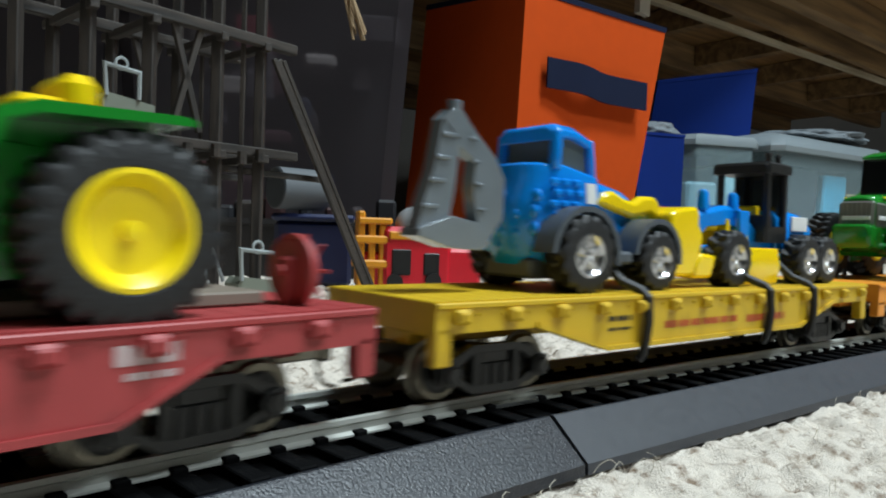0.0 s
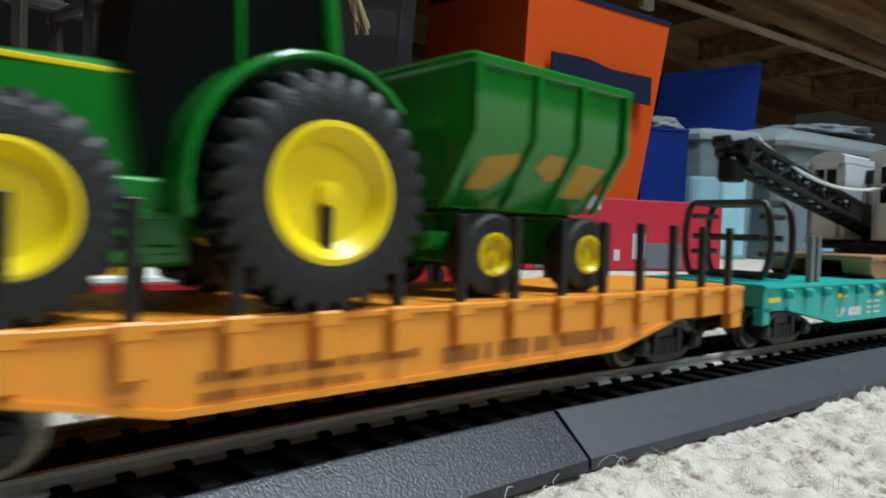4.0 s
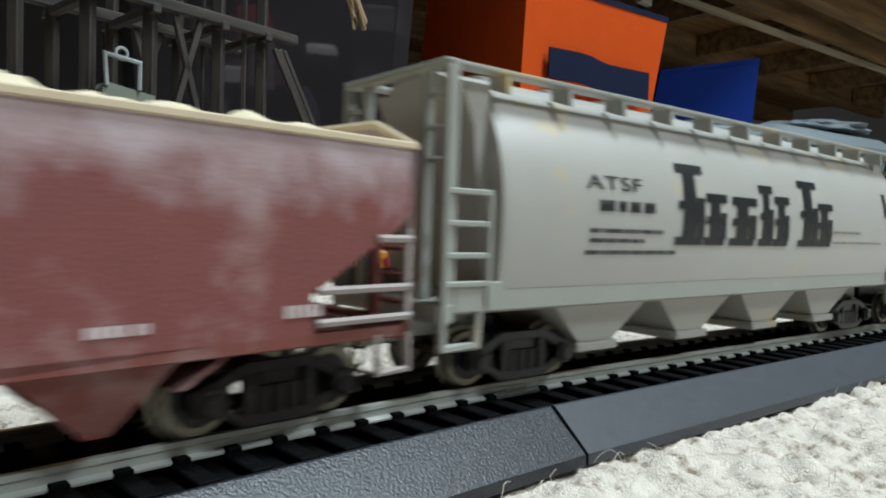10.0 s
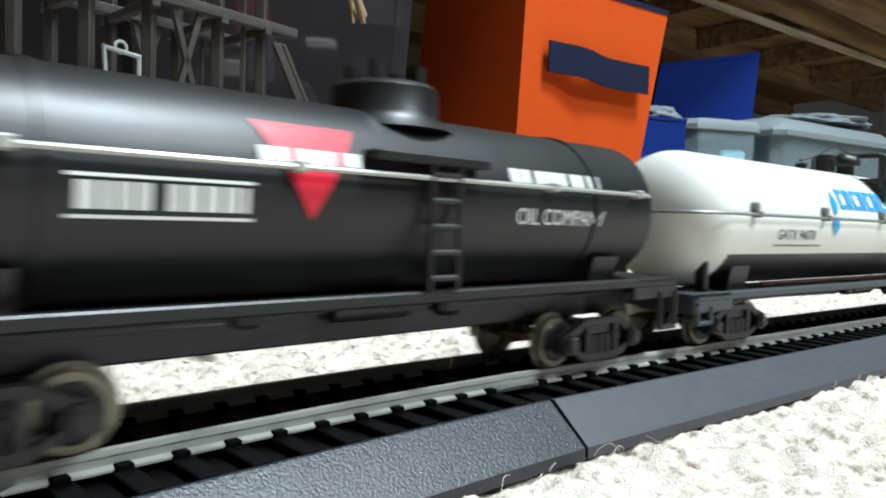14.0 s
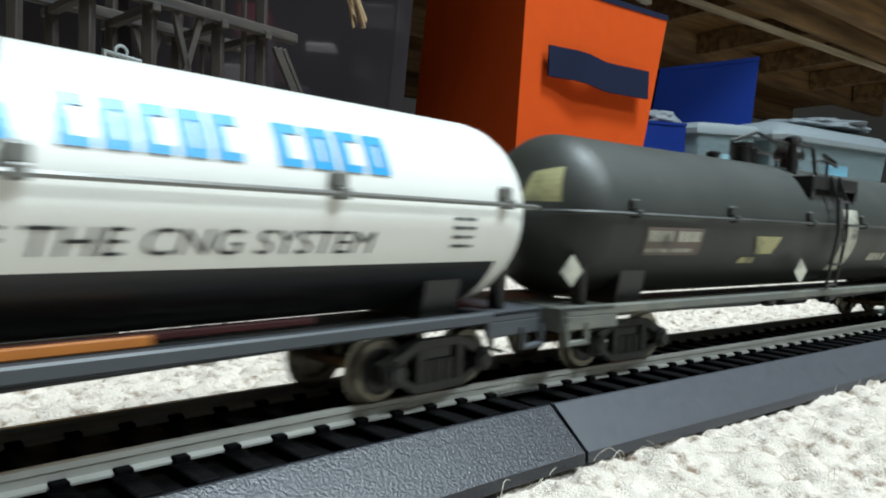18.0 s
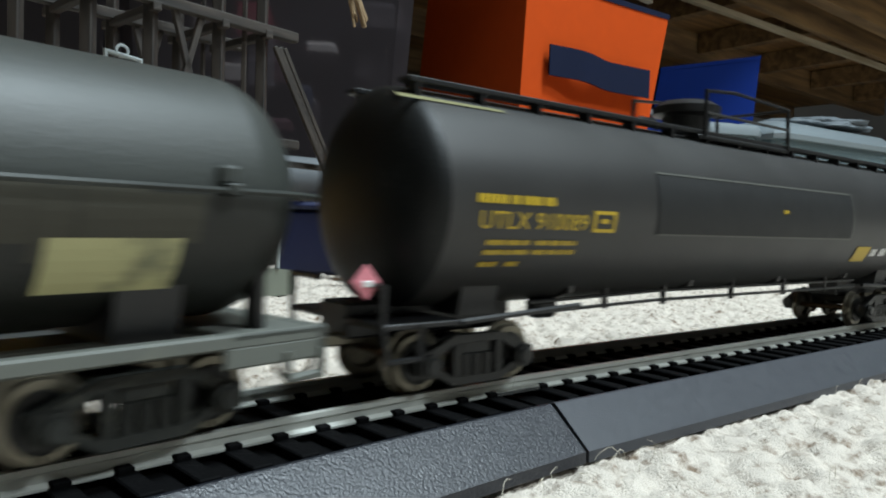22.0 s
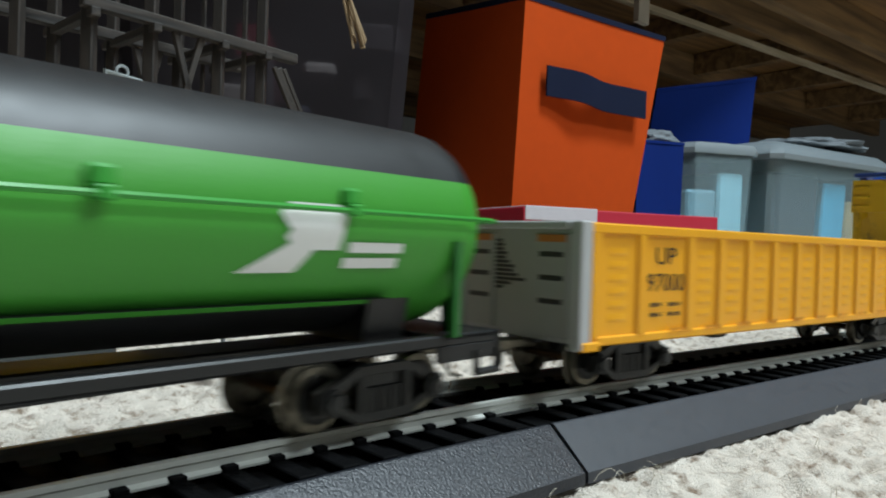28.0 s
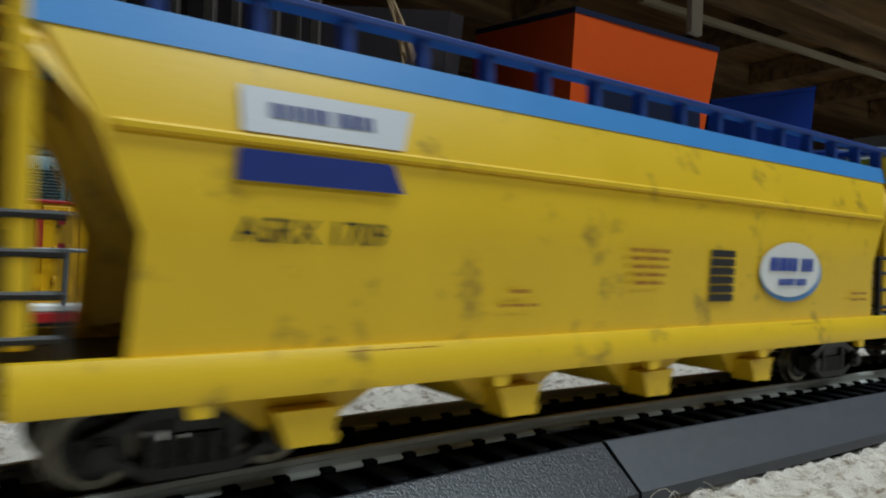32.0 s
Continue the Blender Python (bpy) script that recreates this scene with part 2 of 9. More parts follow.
# lettering and bars that lie on a car's side; wall(x, z) gives the side's y, nearer is more negative
def flat_wall(y):
    return lambda x, z: y


def round_wall(r, zc):
    return lambda x, z: -math.sqrt(max(0.01, r * r - (z - zc) ** 2))


def decal(sh, x0, x1, z0, z1, wall, off=0.12, lean=0.0):
    nz, nx = max(1, int(abs(z1 - z0) / 1.2)), 2
    vs, fs = [], []
    for j in range(nz + 1):
        z = z0 + (z1 - z0) * j / nz
        for i in range(nx + 1):
            x = x0 + (x1 - x0) * i / nx + lean * (z - z0)
            vs.append((x, wall(x, z) - off, z))
    for j in range(nz):
        for i in range(nx):
            a = j * (nx + 1) + i
            fs.append((a, a + 1, a + nx + 2, a + nx + 1))
    return sh.add(vs, fs)


def decal_poly(sh, pts, wall, off=0.16):
    cx, cz = sum(p[0] for p in pts) / len(pts), sum(p[1] for p in pts) / len(pts)
    fine = []
    for p, q in zip(pts, pts[1:] + pts[:1]):
        m = max(1, int(math.hypot(q[0] - p[0], q[1] - p[1]) / 1.4))
        fine += [(p[0] + (q[0] - p[0]) * k / m, p[1] + (q[1] - p[1]) * k / m) for k in range(m)]
    pts = fine
    rings = []
    for k in (1.0, 0.86, 0.72, 0.58, 0.44, 0.3, 0.15):
        rings.append([(cx + (x - cx) * k, cz + (z - cz) * k) for x, z in pts])
    n, vs, fs = len(pts), [], []
    for r in rings:
        vs += [(x, wall(x, z) - off, z) for x, z in r]
    for k in range(6):
        fs += [(k * n + i, k * n + (i + 1) % n, (k + 1) * n + (i + 1) % n, (k + 1) * n + i) for i in range(n)]
    fs.append(tuple(range(6 * n, 7 * n)))
    return sh.add(vs, fs)


def letters(parent, body, x, z, height, mat, wall, width=None, off=0.14, name="lettering", label="", shear=0.0):
    """Words in the built-in font, laid on the side; width stretches them to fit."""
    cu = bpy.data.curves.new("type", "FONT")
    cu.body, cu.size, cu.resolution_u = body, 10.0, 3
    cu.shear = shear
    ob = bpy.data.objects.new("type", cu)
    scene.collection.objects.link(ob)
    bpy.context.view_layer.update()
    me0 = bpy.data.meshes.new_from_object(ob.evaluated_get(bpy.context.evaluated_depsgraph_get()))
    bpy.data.objects.remove(ob)
    bm = bmesh.new()
    bm.from_mesh(me0)
    xs, ys = [v.co.x for v in bm.verts], [v.co.y for v in bm.verts]
    lo, hi, left, right = min(ys), max(ys), min(xs), max(xs)
    for k in range(1, 5):
        bmesh.ops.bisect_plane(bm, geom=bm.verts[:] + bm.edges[:] + bm.faces[:], plane_co=(0, lo + (hi - lo) * k / 5, 0), plane_no=(0, 1, 0))
    sy = height / (hi - lo)
    sx = width / (right - left) if width else sy
    for v in bm.verts:
        px, pz = x + (v.co.x - left) * sx, z + (v.co.y - lo) * sy
        v.co = (px / 1000, (wall(px, pz) - off) / 1000, pz / 1000)
    me = bpy.data.meshes.new(name)
    bm.to_mesh(me)
    bm.free()
    bpy.data.meshes.remove(me0)
    me.materials.append(mat)
    return part(name, me, mat, parent, label)


def bars(parent, rects, mat, wall, name="lettering", label="", off=0.14, lean=0.0):
    sh, rng = Shape(), random.Random(len(rects) * 31 + int(rects[0][0] * 10))
    for x0, x1, z0, z1 in rects:
        unit = max(0.7, min(2.4, (z1 - z0) * 0.8))
        x, left = x0, rng.randint(3, 6)
        while x < x1 - 0.2:           # rows of short bars, a gap after each sign and a wider one after each word
            w = min(unit * rng.uniform(0.5, 1.0), x1 - x)
            decal(sh, x, x + w, z0, z1, wall, off, lean)
            left -= 1
            x += w + unit * (0.22 if left else 0.75)
            left = left or rng.randint(2, 6)
    return part(name, sh, mat, parent, label, smooth=0)


def leathered(m):
    """Moulded leather grain: rounded cells with creases between them."""
    nt = m.node_tree
    co = nt.nodes.new("ShaderNodeTexCoord")
    vo = nt.nodes.new("ShaderNodeTexVoronoi")
    vo.feature = "SMOOTH_F1"
    vo.inputs["Scale"].default_value = 2100
    nt.links.new(co.outputs["Object"], vo.inputs["Vector"])
    old = nt.nodes["Principled BSDF"].inputs["Normal"].links[0].from_node
    bp = nt.nodes.new("ShaderNodeBump")
    bp.invert = True
    bp.inputs["Strength"].default_value, bp.inputs["Distance"].default_value = 0.32, 0.0002
    nt.links.new(vo.outputs["Distance"], bp.inputs["Height"])
    nt.links.new(bp.outputs[0], old.inputs["Normal"])
    return m


# paints
M_RAIL = paint("nickel_silver_rail", (186, 187, 180), 0.5, 0.25, 0.15, 90, 0.05)
M_JOINER = paint("rail_joiner_steel", (205, 205, 200), 0.22, 0.9, 0.1)
M_ROADBED = paint("smooth_black_roadbed_plastic", (50, 52, 58), 0.5, 0, 0.1, 420, 0.12, 3000, spec=0.6)
M_GRAINED = leathered(paint("grained_black_roadbed_plastic", (28, 30, 37), 0.4, 0, 0.14, 420, 0.3, 3000, spec=0.6))
M_TIE = paint("black_tie_plastic", (9, 9, 10), 0.75, 0, 0.1, 400, 0.4, 1500, spec=0.06)
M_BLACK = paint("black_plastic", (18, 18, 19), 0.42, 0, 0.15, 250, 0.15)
M_TRUCK = paint("weathered_black_bogie", (14, 15, 14), 0.4, 0, 0.2, 200, 0.3, dirt=(30, 29, 26), dirt_amount=0.3, dirt_scale=250, spec=0.5)
M_WHEEL = paint("worn_wheel_steel", (118, 113, 100), 0.3, 0.75, 0.25, 300, 0.1, dirt=(36, 33, 28), dirt_amount=0.5, dirt_scale=200)
M_BRONZE = paint("brown_axle", (92, 70, 48), 0.45, 0.3)
M_WHITE = paint("white_print", (225, 225, 222), 0.5, 0, 0.05)
M_GREYWHITE = paint("faded_white_print", (190, 172, 170), 0.6, 0, 0.2)
M_INK = paint("black_print", (24, 25, 26), 0.5, 0, 0.06)
M_STRAP = paint("black_strap", (18, 18, 20), 0.6, 0, 0.1)
M_CHROME = paint("bright_chrome", (205, 206, 208), 0.2, 0.95, 0.06)
M_TYRE = paint("black_toy_tyre", (20, 20, 21), 0.55, 0, 0.15, 300, 0.3)
M_DARKGLASS = paint("dark_tinted_window", (14, 16, 17), 0.12, 0, 0.05, spec=0.6)

# ---------- carpet: one sheet, looped yarn near the track ----------
def carpet_material():
    m = paint("looped_white_carpet", (209, 199, 187), 0.95, 0, 0.2, 260, 1.2, 2600, dirt=(112, 90, 70), dirt_amount=0.45, dirt_scale=300, spec=0.1)
    return m


M_CARPET = carpet_material()


def yarn(X, Y):
    """Height of the loops of yarn, in metres."""
    cell = 0.0072
    gx, gy = X / cell, Y / (cell * 0.8)
    ix, iy = np.floor(gx), np.floor(gy)
    best, second = np.full(X.shape, 9.0), np.full(X.shape, 9.0)
    pick = np.zeros(X.shape)
    for dx in (-1, 0, 1):
        for dy in (-1, 0, 1):
            cx, cy = ix + dx, iy + dy
            h1 = np.modf(np.abs(np.sin(cx * 127.1 + cy * 311.7) * 43758.5453))[0]
            h2 = np.modf(np.abs(np.sin(cx * 269.5 + cy * 183.3) * 24634.6345))[0]
            d = np.hypot(gx - cx - 0.15 - 0.7 * h1, (gy - cy - 0.15 - 0.7 * h2))
            closer = d < best
            second = np.where(closer, best, np.minimum(second, d))
            pick = np.where(closer, h1 * 0.6 + h2 * 0.4, pick)
            best = np.where(closer, d, best)
    bump = np.sqrt(np.clip(1 - (best / 0.85) ** 2, 0, 1))
    fold = 0.35 * np.sin(gx * 5.1 + 7 * pick * 6.28) * np.cos(gy * 4.3 + pick * 19)
    return 0.0046 * bump * (0.45 + 0.6 * pick) + 0.0009 * fold - 0.0041


def carpet():
    x0, x1, y0, y1, d = -0.32, 0.62, 0.045, 0.66, 0.0013
    nx, ny = int((x1 - x0) / d), int((y1 - y0) / d)
    xs, ys = np.linspace(x0, x1, nx), np.linspace(y0, y1, ny)
    X, Y = np.meshgrid(xs, ys, indexing="ij")
    Z = 0.9 * yarn(X, Y) + 0.55 * (yarn(X * 2.1 + 0.4 * Y, Y * 1.9 - 0.3 * X) + 0.0041) - 0.0012
    fade = np.clip(np.minimum(np.minimum(X - x0, x1 - X), np.minimum(Y - y0, y1 - Y)) / 0.02, 0, 1)
    Z = Z * fade - 0.0012 * (1 - fade)
    near = np.stack([X, Y, Z], -1).reshape(-1, 3)
    i = np.arange(nx - 1)[:, None] * ny + np.arange(ny - 1)[None, :]
    quads = np.stack([i, i + ny, i + ny + 1, i + 1], -1).reshape(-1, 4)
    b = len(near)
    ring = [(-4, -4), (4, -4), (4, 4.4), (-4, 4.4), (x0, y0), (x1, y0), (x1, y1), (x0, y1)]
    verts = near.tolist() + [(x, y, -0.0012) for x, y in ring]
    faces = quads.tolist() + [(b, b + 1, b + 5, b + 4), (b + 1, b + 2, b + 6, b + 5), (b + 2, b + 3, b + 7, b + 6), (b + 3, b, b + 4, b + 7)]
    me = bpy.data.meshes.new("carpet")
    me.from_pydata(verts, [], faces)
    me.polygons.foreach_set("use_smooth", [True] * len(me.polygons))
    me.materials.append(M_CARPET)
    return tagged(new("carpet", me), "off-white looped wool carpet with brown flecks", "carpet", kind="structure")


carpet()


def fibres():
    """Loose ends of yarn along the roadbed's foot."""
    rng = random.Random(7)
    sh = Shape()
    for k in range(130):
        s = rng.uniform(-0.03, 0.30) if k > 7 else rng.uniform(-0.012, 0.02)
        p = beside(s, 0.0268 + abs(rng.gauss(0, 0.004)) + (0.0 if k < 30 else rng.uniform(0, 0.05)), 0) * 1000
        a, r, up = rng.uniform(0, 6.28), rng.uniform(1.0, 3.4), rng.uniform(0.6, 2.6)
        pts = [(p.x + math.cos(a) * r * (f - 0.5) * 2 + rng.uniform(-0.3, 0.3), p.y + math.sin(a) * r * (f - 0.5) * 2, max(-0.4, up * math.sin(math.pi * f) + rng.uniform(-0.2, 0.3))) for f in (0, 0.2, 0.4, 0.6, 0.8, 1)]
        sh.tube(pts, rng.uniform(0.03, 0.06), 4)
    me = sh.mesh("carpet_fibres", paint("loose_yarn", (205, 196, 180), 0.9, 0, 0.2))
    return tagged(new("carpet_fibres", me), "loose curled ends of carpet yarn", "carpet", kind="stuff")


fibres()

# ---------- the track ----------
ZB, ZT = -8.75, -2.2                  # foot and shoulder of the roadbed under the rail tops
OT, OB = 19.2, 26.4


def sweep(points, s0, s1, step, close=True):
    """A cross section of (off to the camera's side, z), in millimetres, drawn along the track."""
    n = max(2, int(round((s1 - s0) / step)) + 1)
    rings = []
    for i in range(n):
        s = s0 + (s1 - s0) * i / (n - 1)
        rings.append([tuple(beside(s, o / 1000, RAIL_Z + z / 1000) * 1000) for o, z in points])
    return Shape().loft(rings)


SPANS = [(-1.33 - 0.221 * k, -1.33 - 0.221 * (k - 1)) for k in range(6, 0, -1)] + [(-0.221 * (k + 1), -0.221 * k) for k in range(5, -1, -1)] + [(0.2286 * k, 0.2286 * (k + 1)) for k in range(4)] + [(0.9144 + 0.221 * k, 0.9144 + 0.221 * (k + 1)) for k in range(8)]
TIE_P = 0.00693


def track_section(s0, s1, near):
    """One snap-together section: roadbed, two rails, ties."""
    ob = thing("track_section", "black plastic roadbed track section with steel rails", "model track", "sections of the track")
    e0, e1 = s0 + (0.0006 if s0 == 0 else 0.0003), s1 - (0.0011 if s1 == 0 else 0.0003)
    st = 0.02
    rb = sweep([(-OB - 0.3, ZB), (-OT, ZT - 0.6), (-OT + 0.4, ZT - 0.4), (-OT + 1.2, ZT - 0.5), (-OT + 1.5, ZT - 1.7), (OT - 1.5, ZT - 1.7), (OT - 1.2, ZT - 0.5), (OT - 0.4, ZT - 0.4), (OT, ZT - 0.6), (OB + 0.3, ZB), (OB + 0.4, -10.6), (-OB - 0.4, -10.6)], e0, e1, st)
    part("roadbed", rb, M_GRAINED if s0 < 0 else M_ROADBED, ob, "leather-grained black plastic slope" if s0 < 0 else "", smooth=25)
    part("track_floor", sweep([(-OT + 1.4, ZT - 2.0), (-OT + 1.4, ZT - 1.6), (OT - 1.4, ZT - 1.6), (OT - 1.4, ZT - 2.0)], e0, e1, st), M_TIE, ob)
    for c in (-8.75, 8.75):
        r = sweep([(c - 0.55, 0), (c + 0.55, 0), (c + 0.55, -0.7), (c + 0.25, -0.95), (c + 0.25, -1.9), (c + 1.1, -2.25), (c + 1.1, -2.54), (c - 1.1, -2.54), (c - 1.1, -2.25), (c - 0.25, -1.9), (c - 0.25, -0.95), (c - 0.55, -0.7)], s0 + 0.0002, s1 - 0.0002, st)
        part("rail", r, M_RAIL, ob, smooth=25)
        j = sweep([(c - 1.5, -2.6), (c + 1.5, -2.6), (c + 1.5, -2.0), (c + 0.45, -1.55), (c - 0.45, -1.55), (c - 1.5, -2.0)], s1 - 0.006, s1 + 0.006, 0.006)
        part("rail_joiner", j, M_JOINER, ob, "bright steel rail joiner")
    n = int((s1 - s0) / TIE_P)
    off = ((s1 - s0) - n * TIE_P) / 2
    ties = []
    for i in range(n):
        s = s0 + off + TIE_P * (i + 0.5)
        x, y, h = track_line(s)
        ties.append(Matrix.Translation((x, y, RAIL_Z)) @ Matrix.Rotation(math.pi / 2 - h, 4, "Z"))
    if near:
        for m in ties:
            part("tie", TIE, None, ob, at=m)
    else:
        sh = Shape()
        for m in ties:
            sh.t = Matrix.Scale(1000, 4) @ m @ Matrix.Scale(0.001, 4)
            tie_shape(sh)
        part("tie_row", sh, M_TIE, ob, kind="stuff")
    return ob


def tie_shape(sh):
    sh.box(-1.45, 1.45, -17.6, 17.6, -4.2, -2.45, 0.2)
    for c in (-8.75, 8.75):
        for e in (-1, 1):
            sh.box(-1.0, 1.0, c + e * 1.0 - 0.75, c + e * 1.0 + 0.75, -2.7, -1.75, 0.15)
    return sh


TIE = tie_shape(Shape()).mesh("tie", M_TIE)
for a, b in SPANS:
    track_section(a, b, -0.23 < a < 0.5)

# ---------- the room ----------
M_WALL = paint("dull_basement_wall", (84, 80, 76), 0.9, 0, 0.08, 3, 0.2, 60)
M_CEIL = paint("pale_ceiling", (170, 166, 158), 0.9, 0, 0.06, 3, 0.2, 60)


def room():
    for name, a in (("wall_north", (-4100, 4100, 4300, 4400, -20, 2400)), ("wall_south", (-4100, 4100, -4000, -3900, -20, 2400)), ("wall_east", (3900, 4000, -3900, 4300, -20, 2400)), ("wall_west", (-4000, -3900, -3900, 4300, -20, 2400))):
        sh = Shape()
        sh.box(*a, 0.5)
        tagged(new(name, sh.mesh(name, M_WALL, 0)), "dim plain basement wall", "wall", kind="structure")
    sh = Shape()
    sh.box(-4000, 4000, -4000, 4400, 2400, 2450, 0.5)
    tagged(new("ceiling", sh.mesh("ceiling", M_CEIL, 0)), "plain pale basement ceiling", "ceiling", kind="structure")


room()

# directions of the room's furniture: along the track's straight and across it
AL = Vector((math.sin(TH), math.cos(TH), 0))


def wood(name, a, b, scale=(3, 40, 40), rough=0.6):
    m = bpy.data.materials.new(name)
    m.use_nodes = True
    nt = m.node_tree
    bs = nt.nodes["Principled BSDF"]
    co = nt.nodes.new("ShaderNodeTexCoord")
    mp = nt.nodes.new("ShaderNodeMapping")
    mp.inputs["Scale"].default_value = scale
    n = nt.nodes.new("ShaderNodeTexNoise")
    n.inputs["Scale"].default_value, n.inputs["Detail"].default_value, n.inputs["Distortion"].default_value = 1.0, 8, 0.6
    r = nt.nodes.new("ShaderNodeValToRGB")
    r.color_ramp.elements[0].color, r.color_ramp.elements[1].color = lin(*a), lin(*b)
    r.color_ramp.elements[0].position, r.color_ramp.elements[1].position = 0.35, 0.68
    nt.links.new(co.outputs["Object"], mp.inputs[0])
    nt.links.new(mp.outputs[0], n.inputs["Vector"])
    nt.links.new(n.outputs["Fac"], r.inputs[0])
    nt.links.new(r.outputs[0], bs.inputs["Base Color"])
    bs.inputs["Roughness"].default_value = rough
    bp = nt.nodes.new("ShaderNodeBump")
    bp.inputs["Strength"].default_value = 0.2
    bp.inputs["Distance"].default_value = 0.002
    nt.links.new(n.outputs["Fac"], bp.inputs["Height"])
    nt.links.new(bp.outputs[0], bs.inputs["Normal"])
    return m


M_PLY = wood("plywood", (98, 70, 42), (154, 116, 70))
M_PINE = wood("pine_board", (92, 70, 46), (146, 116, 78))
M_TIMBER = wood("grey_brown_timber_plastic", (27, 22, 18), (62, 53, 46), (30, 300, 300), 0.7)

M_LIDBOARD = paint("pale_painted_board", (168, 160, 146), 0.6, 0, 0.1, 40)

# the layout table overhead: plywood on joists, its frame runs with the track
table = thing("layout_table", "large plywood layout table on pine joists seen from below", "table")
tm = Matrix.Translation((0.525, 1.592, 0.60)) @ Matrix.Rotation(math.atan2(AL.y, AL.x), 4, "Z")
table.matrix_world = tm
sh = Shape()
sh.box(-2400, 2300, -340, 1900, 90, 108, 1)
part("table_top", sh, M_PLY, table)
for k, y in enumerate((-330, -130, 0, 420, 840, 1260, 1680)):
    sh = Shape()
    if y == 0:
        sh.box(-2300, 2250, y, y + 19, 0, 88, 1)
    else:
        sh.box(-2300, 2250, y, y + 38, 2, 88, 1)
    part("joist", sh, M_PINE, table)
for x in (-1500, -900, -300, 300, 700, 1100, 1500, 1900):
    sh = Shape()
    sh.box(x, x + 38, 40, 415, 20, 87, 1)
    part("cross_joist", sh, M_PINE, table)
def batten(p, q, w, hgt):
    """A lath nailed under the joists between two points of the room, in millimetres."""
    a, b = tm.inverted() @ (Vector(p) / 1000), tm.inverted() @ (Vector(q) / 1000)
    sh = Shape()
    d = (b - a).to_2d().normalized() * w / 2000
    e = Vector((-d.y, d.x))
    sh.loft([[tuple(Vector((c.x + e.x * k, c.y + e.y * k, c.z + z / 1000)) * 1000) for k, z in ((-1, 0), (1, 0), (1, hgt), (-1, hgt))] for c in (a, b)])
    part("batten", sh, wood("pale_batten", (150, 136, 112), (190, 176, 150)), table, "pale lath under the joists")


batten((300, 1520, 588), (1700, 2549, 588), 16, 13)
sh = Shape()
sh.prism([(-290, 88), (-290, -132), (-258, -134), (-258, 88)], "y", -98, -86)
part("bracket", sh, M_LIDBOARD, table, "pale bracket hanging from the joists")
for x, y in ((-2250, 1600), (2150, 1600), (2150, 20), (-2250, 20), (-700, 1600), (700, 1600)):
    sh = Shape()
    sh.box(x, x + 60, y + 60, y + 120, -598, 4, 2)
    part("leg", sh, M_PINE, table)

# orange fabric bin, tipped a little
M_ORFAB = paint("orange_felt_fabric", (180, 68, 20), 0.9, 0, 0.08, 60, 0.6, 900, spec=0.1)
M_NAVYFAB = paint("navy_webbing", (22, 28, 48), 0.85, 0, 0.1, 60, 0.5, 900, spec=0.1)
M_BLUEFAB = paint("blue_fabric", (14, 38, 104), 0.85, 0, 0.08, 60, 0.5, 900, spec=0.1)


def fabric_bin(name, label, floor4, top4, mat, handle=None, binding=None):
    """Open fabric cube between four corners on the carpet and four at the rim, front, right, back, left; soft sides."""
    ob = thing(name, label, "storage bin")
    lo, hi = [Vector(p) for p in floor4], [Vector(p) for p in top4]

    def ring(f, inset, belly=0.0, steps=4):
        pts = []
        c = sum((lo[i].lerp(hi[i], f) for i in range(4)), Vector()) / 4
        for i in range(4):
            p, q = lo[i].lerp(hi[i], f), lo[(i + 1) % 4].lerp(hi[(i + 1) % 4], f)
            for k in range(steps):
                g = k / steps
                v = p.lerp(q, g)
                d = (v - c).normalized()
                v = v - d * inset + d * belly * math.sin(math.pi * g)
                pts.append(tuple(v))
        return pts
    sh = Shape()
    sh.loft([ring(0.0, 0), ring(0.02, -1), ring(0.3, 0, -2), ring(0.6, 0, -4), ring(0.85, 0, -3), ring(1.0, 0, -1), ring(1.003, 3, -1), ring(1.0, 6, -1), ring(0.5, 6, -4), ring(0.03, 6)])
    part("body", sh, mat, ob, smooth=30)
    if handle:
        p, q, hgt = Vector(handle[0]), Vector(handle[1]), handle[2]
        out = (q - p).cross(Vector((0, 0, 1))).normalized()
        s2, rings = Shape(), []
        for k in range(21):
            f = k / 20
            v = p.lerp(q, f) + out * (3 + 7 * math.sin(math.pi * min(1, max(0, (f - 0.08) / 0.5))) ** 2) + Vector((0, 0, 4 * math.cos(math.pi * min(1, max(0, (f - 0.1) / 0.55)))))
            w = out * 2.4
            rings.append([tuple(v), tuple(v + w), tuple(v + w + Vector((0, 0, hgt))), tuple(v + Vector((0, 0, hgt)))])
        s2.loft(rings)
        part("handle", s2, M_NAVYFAB, ob, "navy webbing handle")
    rim = Shape()
    rim.loft([ring(0.985, -1.5, -1), ring(1.006, -1.5, -1), ring(1.006, 7, -1), ring(0.985, 7, -1), ring(0.985, -1.5, -1)], False)
    part("rim_binding", rim, binding or M_NAVYFAB, ob, "dark binding along the rim")
    return ob


fabric_bin("fabric_bin", "orange fabric storage cube with navy handle, tipped to one side", [(88, 940, 0), (279, 1090, 0), (124, 1300, 0), (-67, 1150, 0)],
           [(101, 940, 370), (333, 1090, 363), (196, 1300, 398), (-36, 1150, 405)], M_ORFAB, ((132, 957, 236), (296, 1062, 236), 41))
fabric_bin("fabric_bin", "blue fabric storage bin behind an orange one", [(377, 1450, 0), (604, 1450, 0), (610, 1660, 0), (383, 1660, 0)],
           [(432, 1450, 365), (633, 1450, 395), (640, 1660, 392), (440, 1660, 362)], M_BLUEFAB, None, M_BLUEFAB)

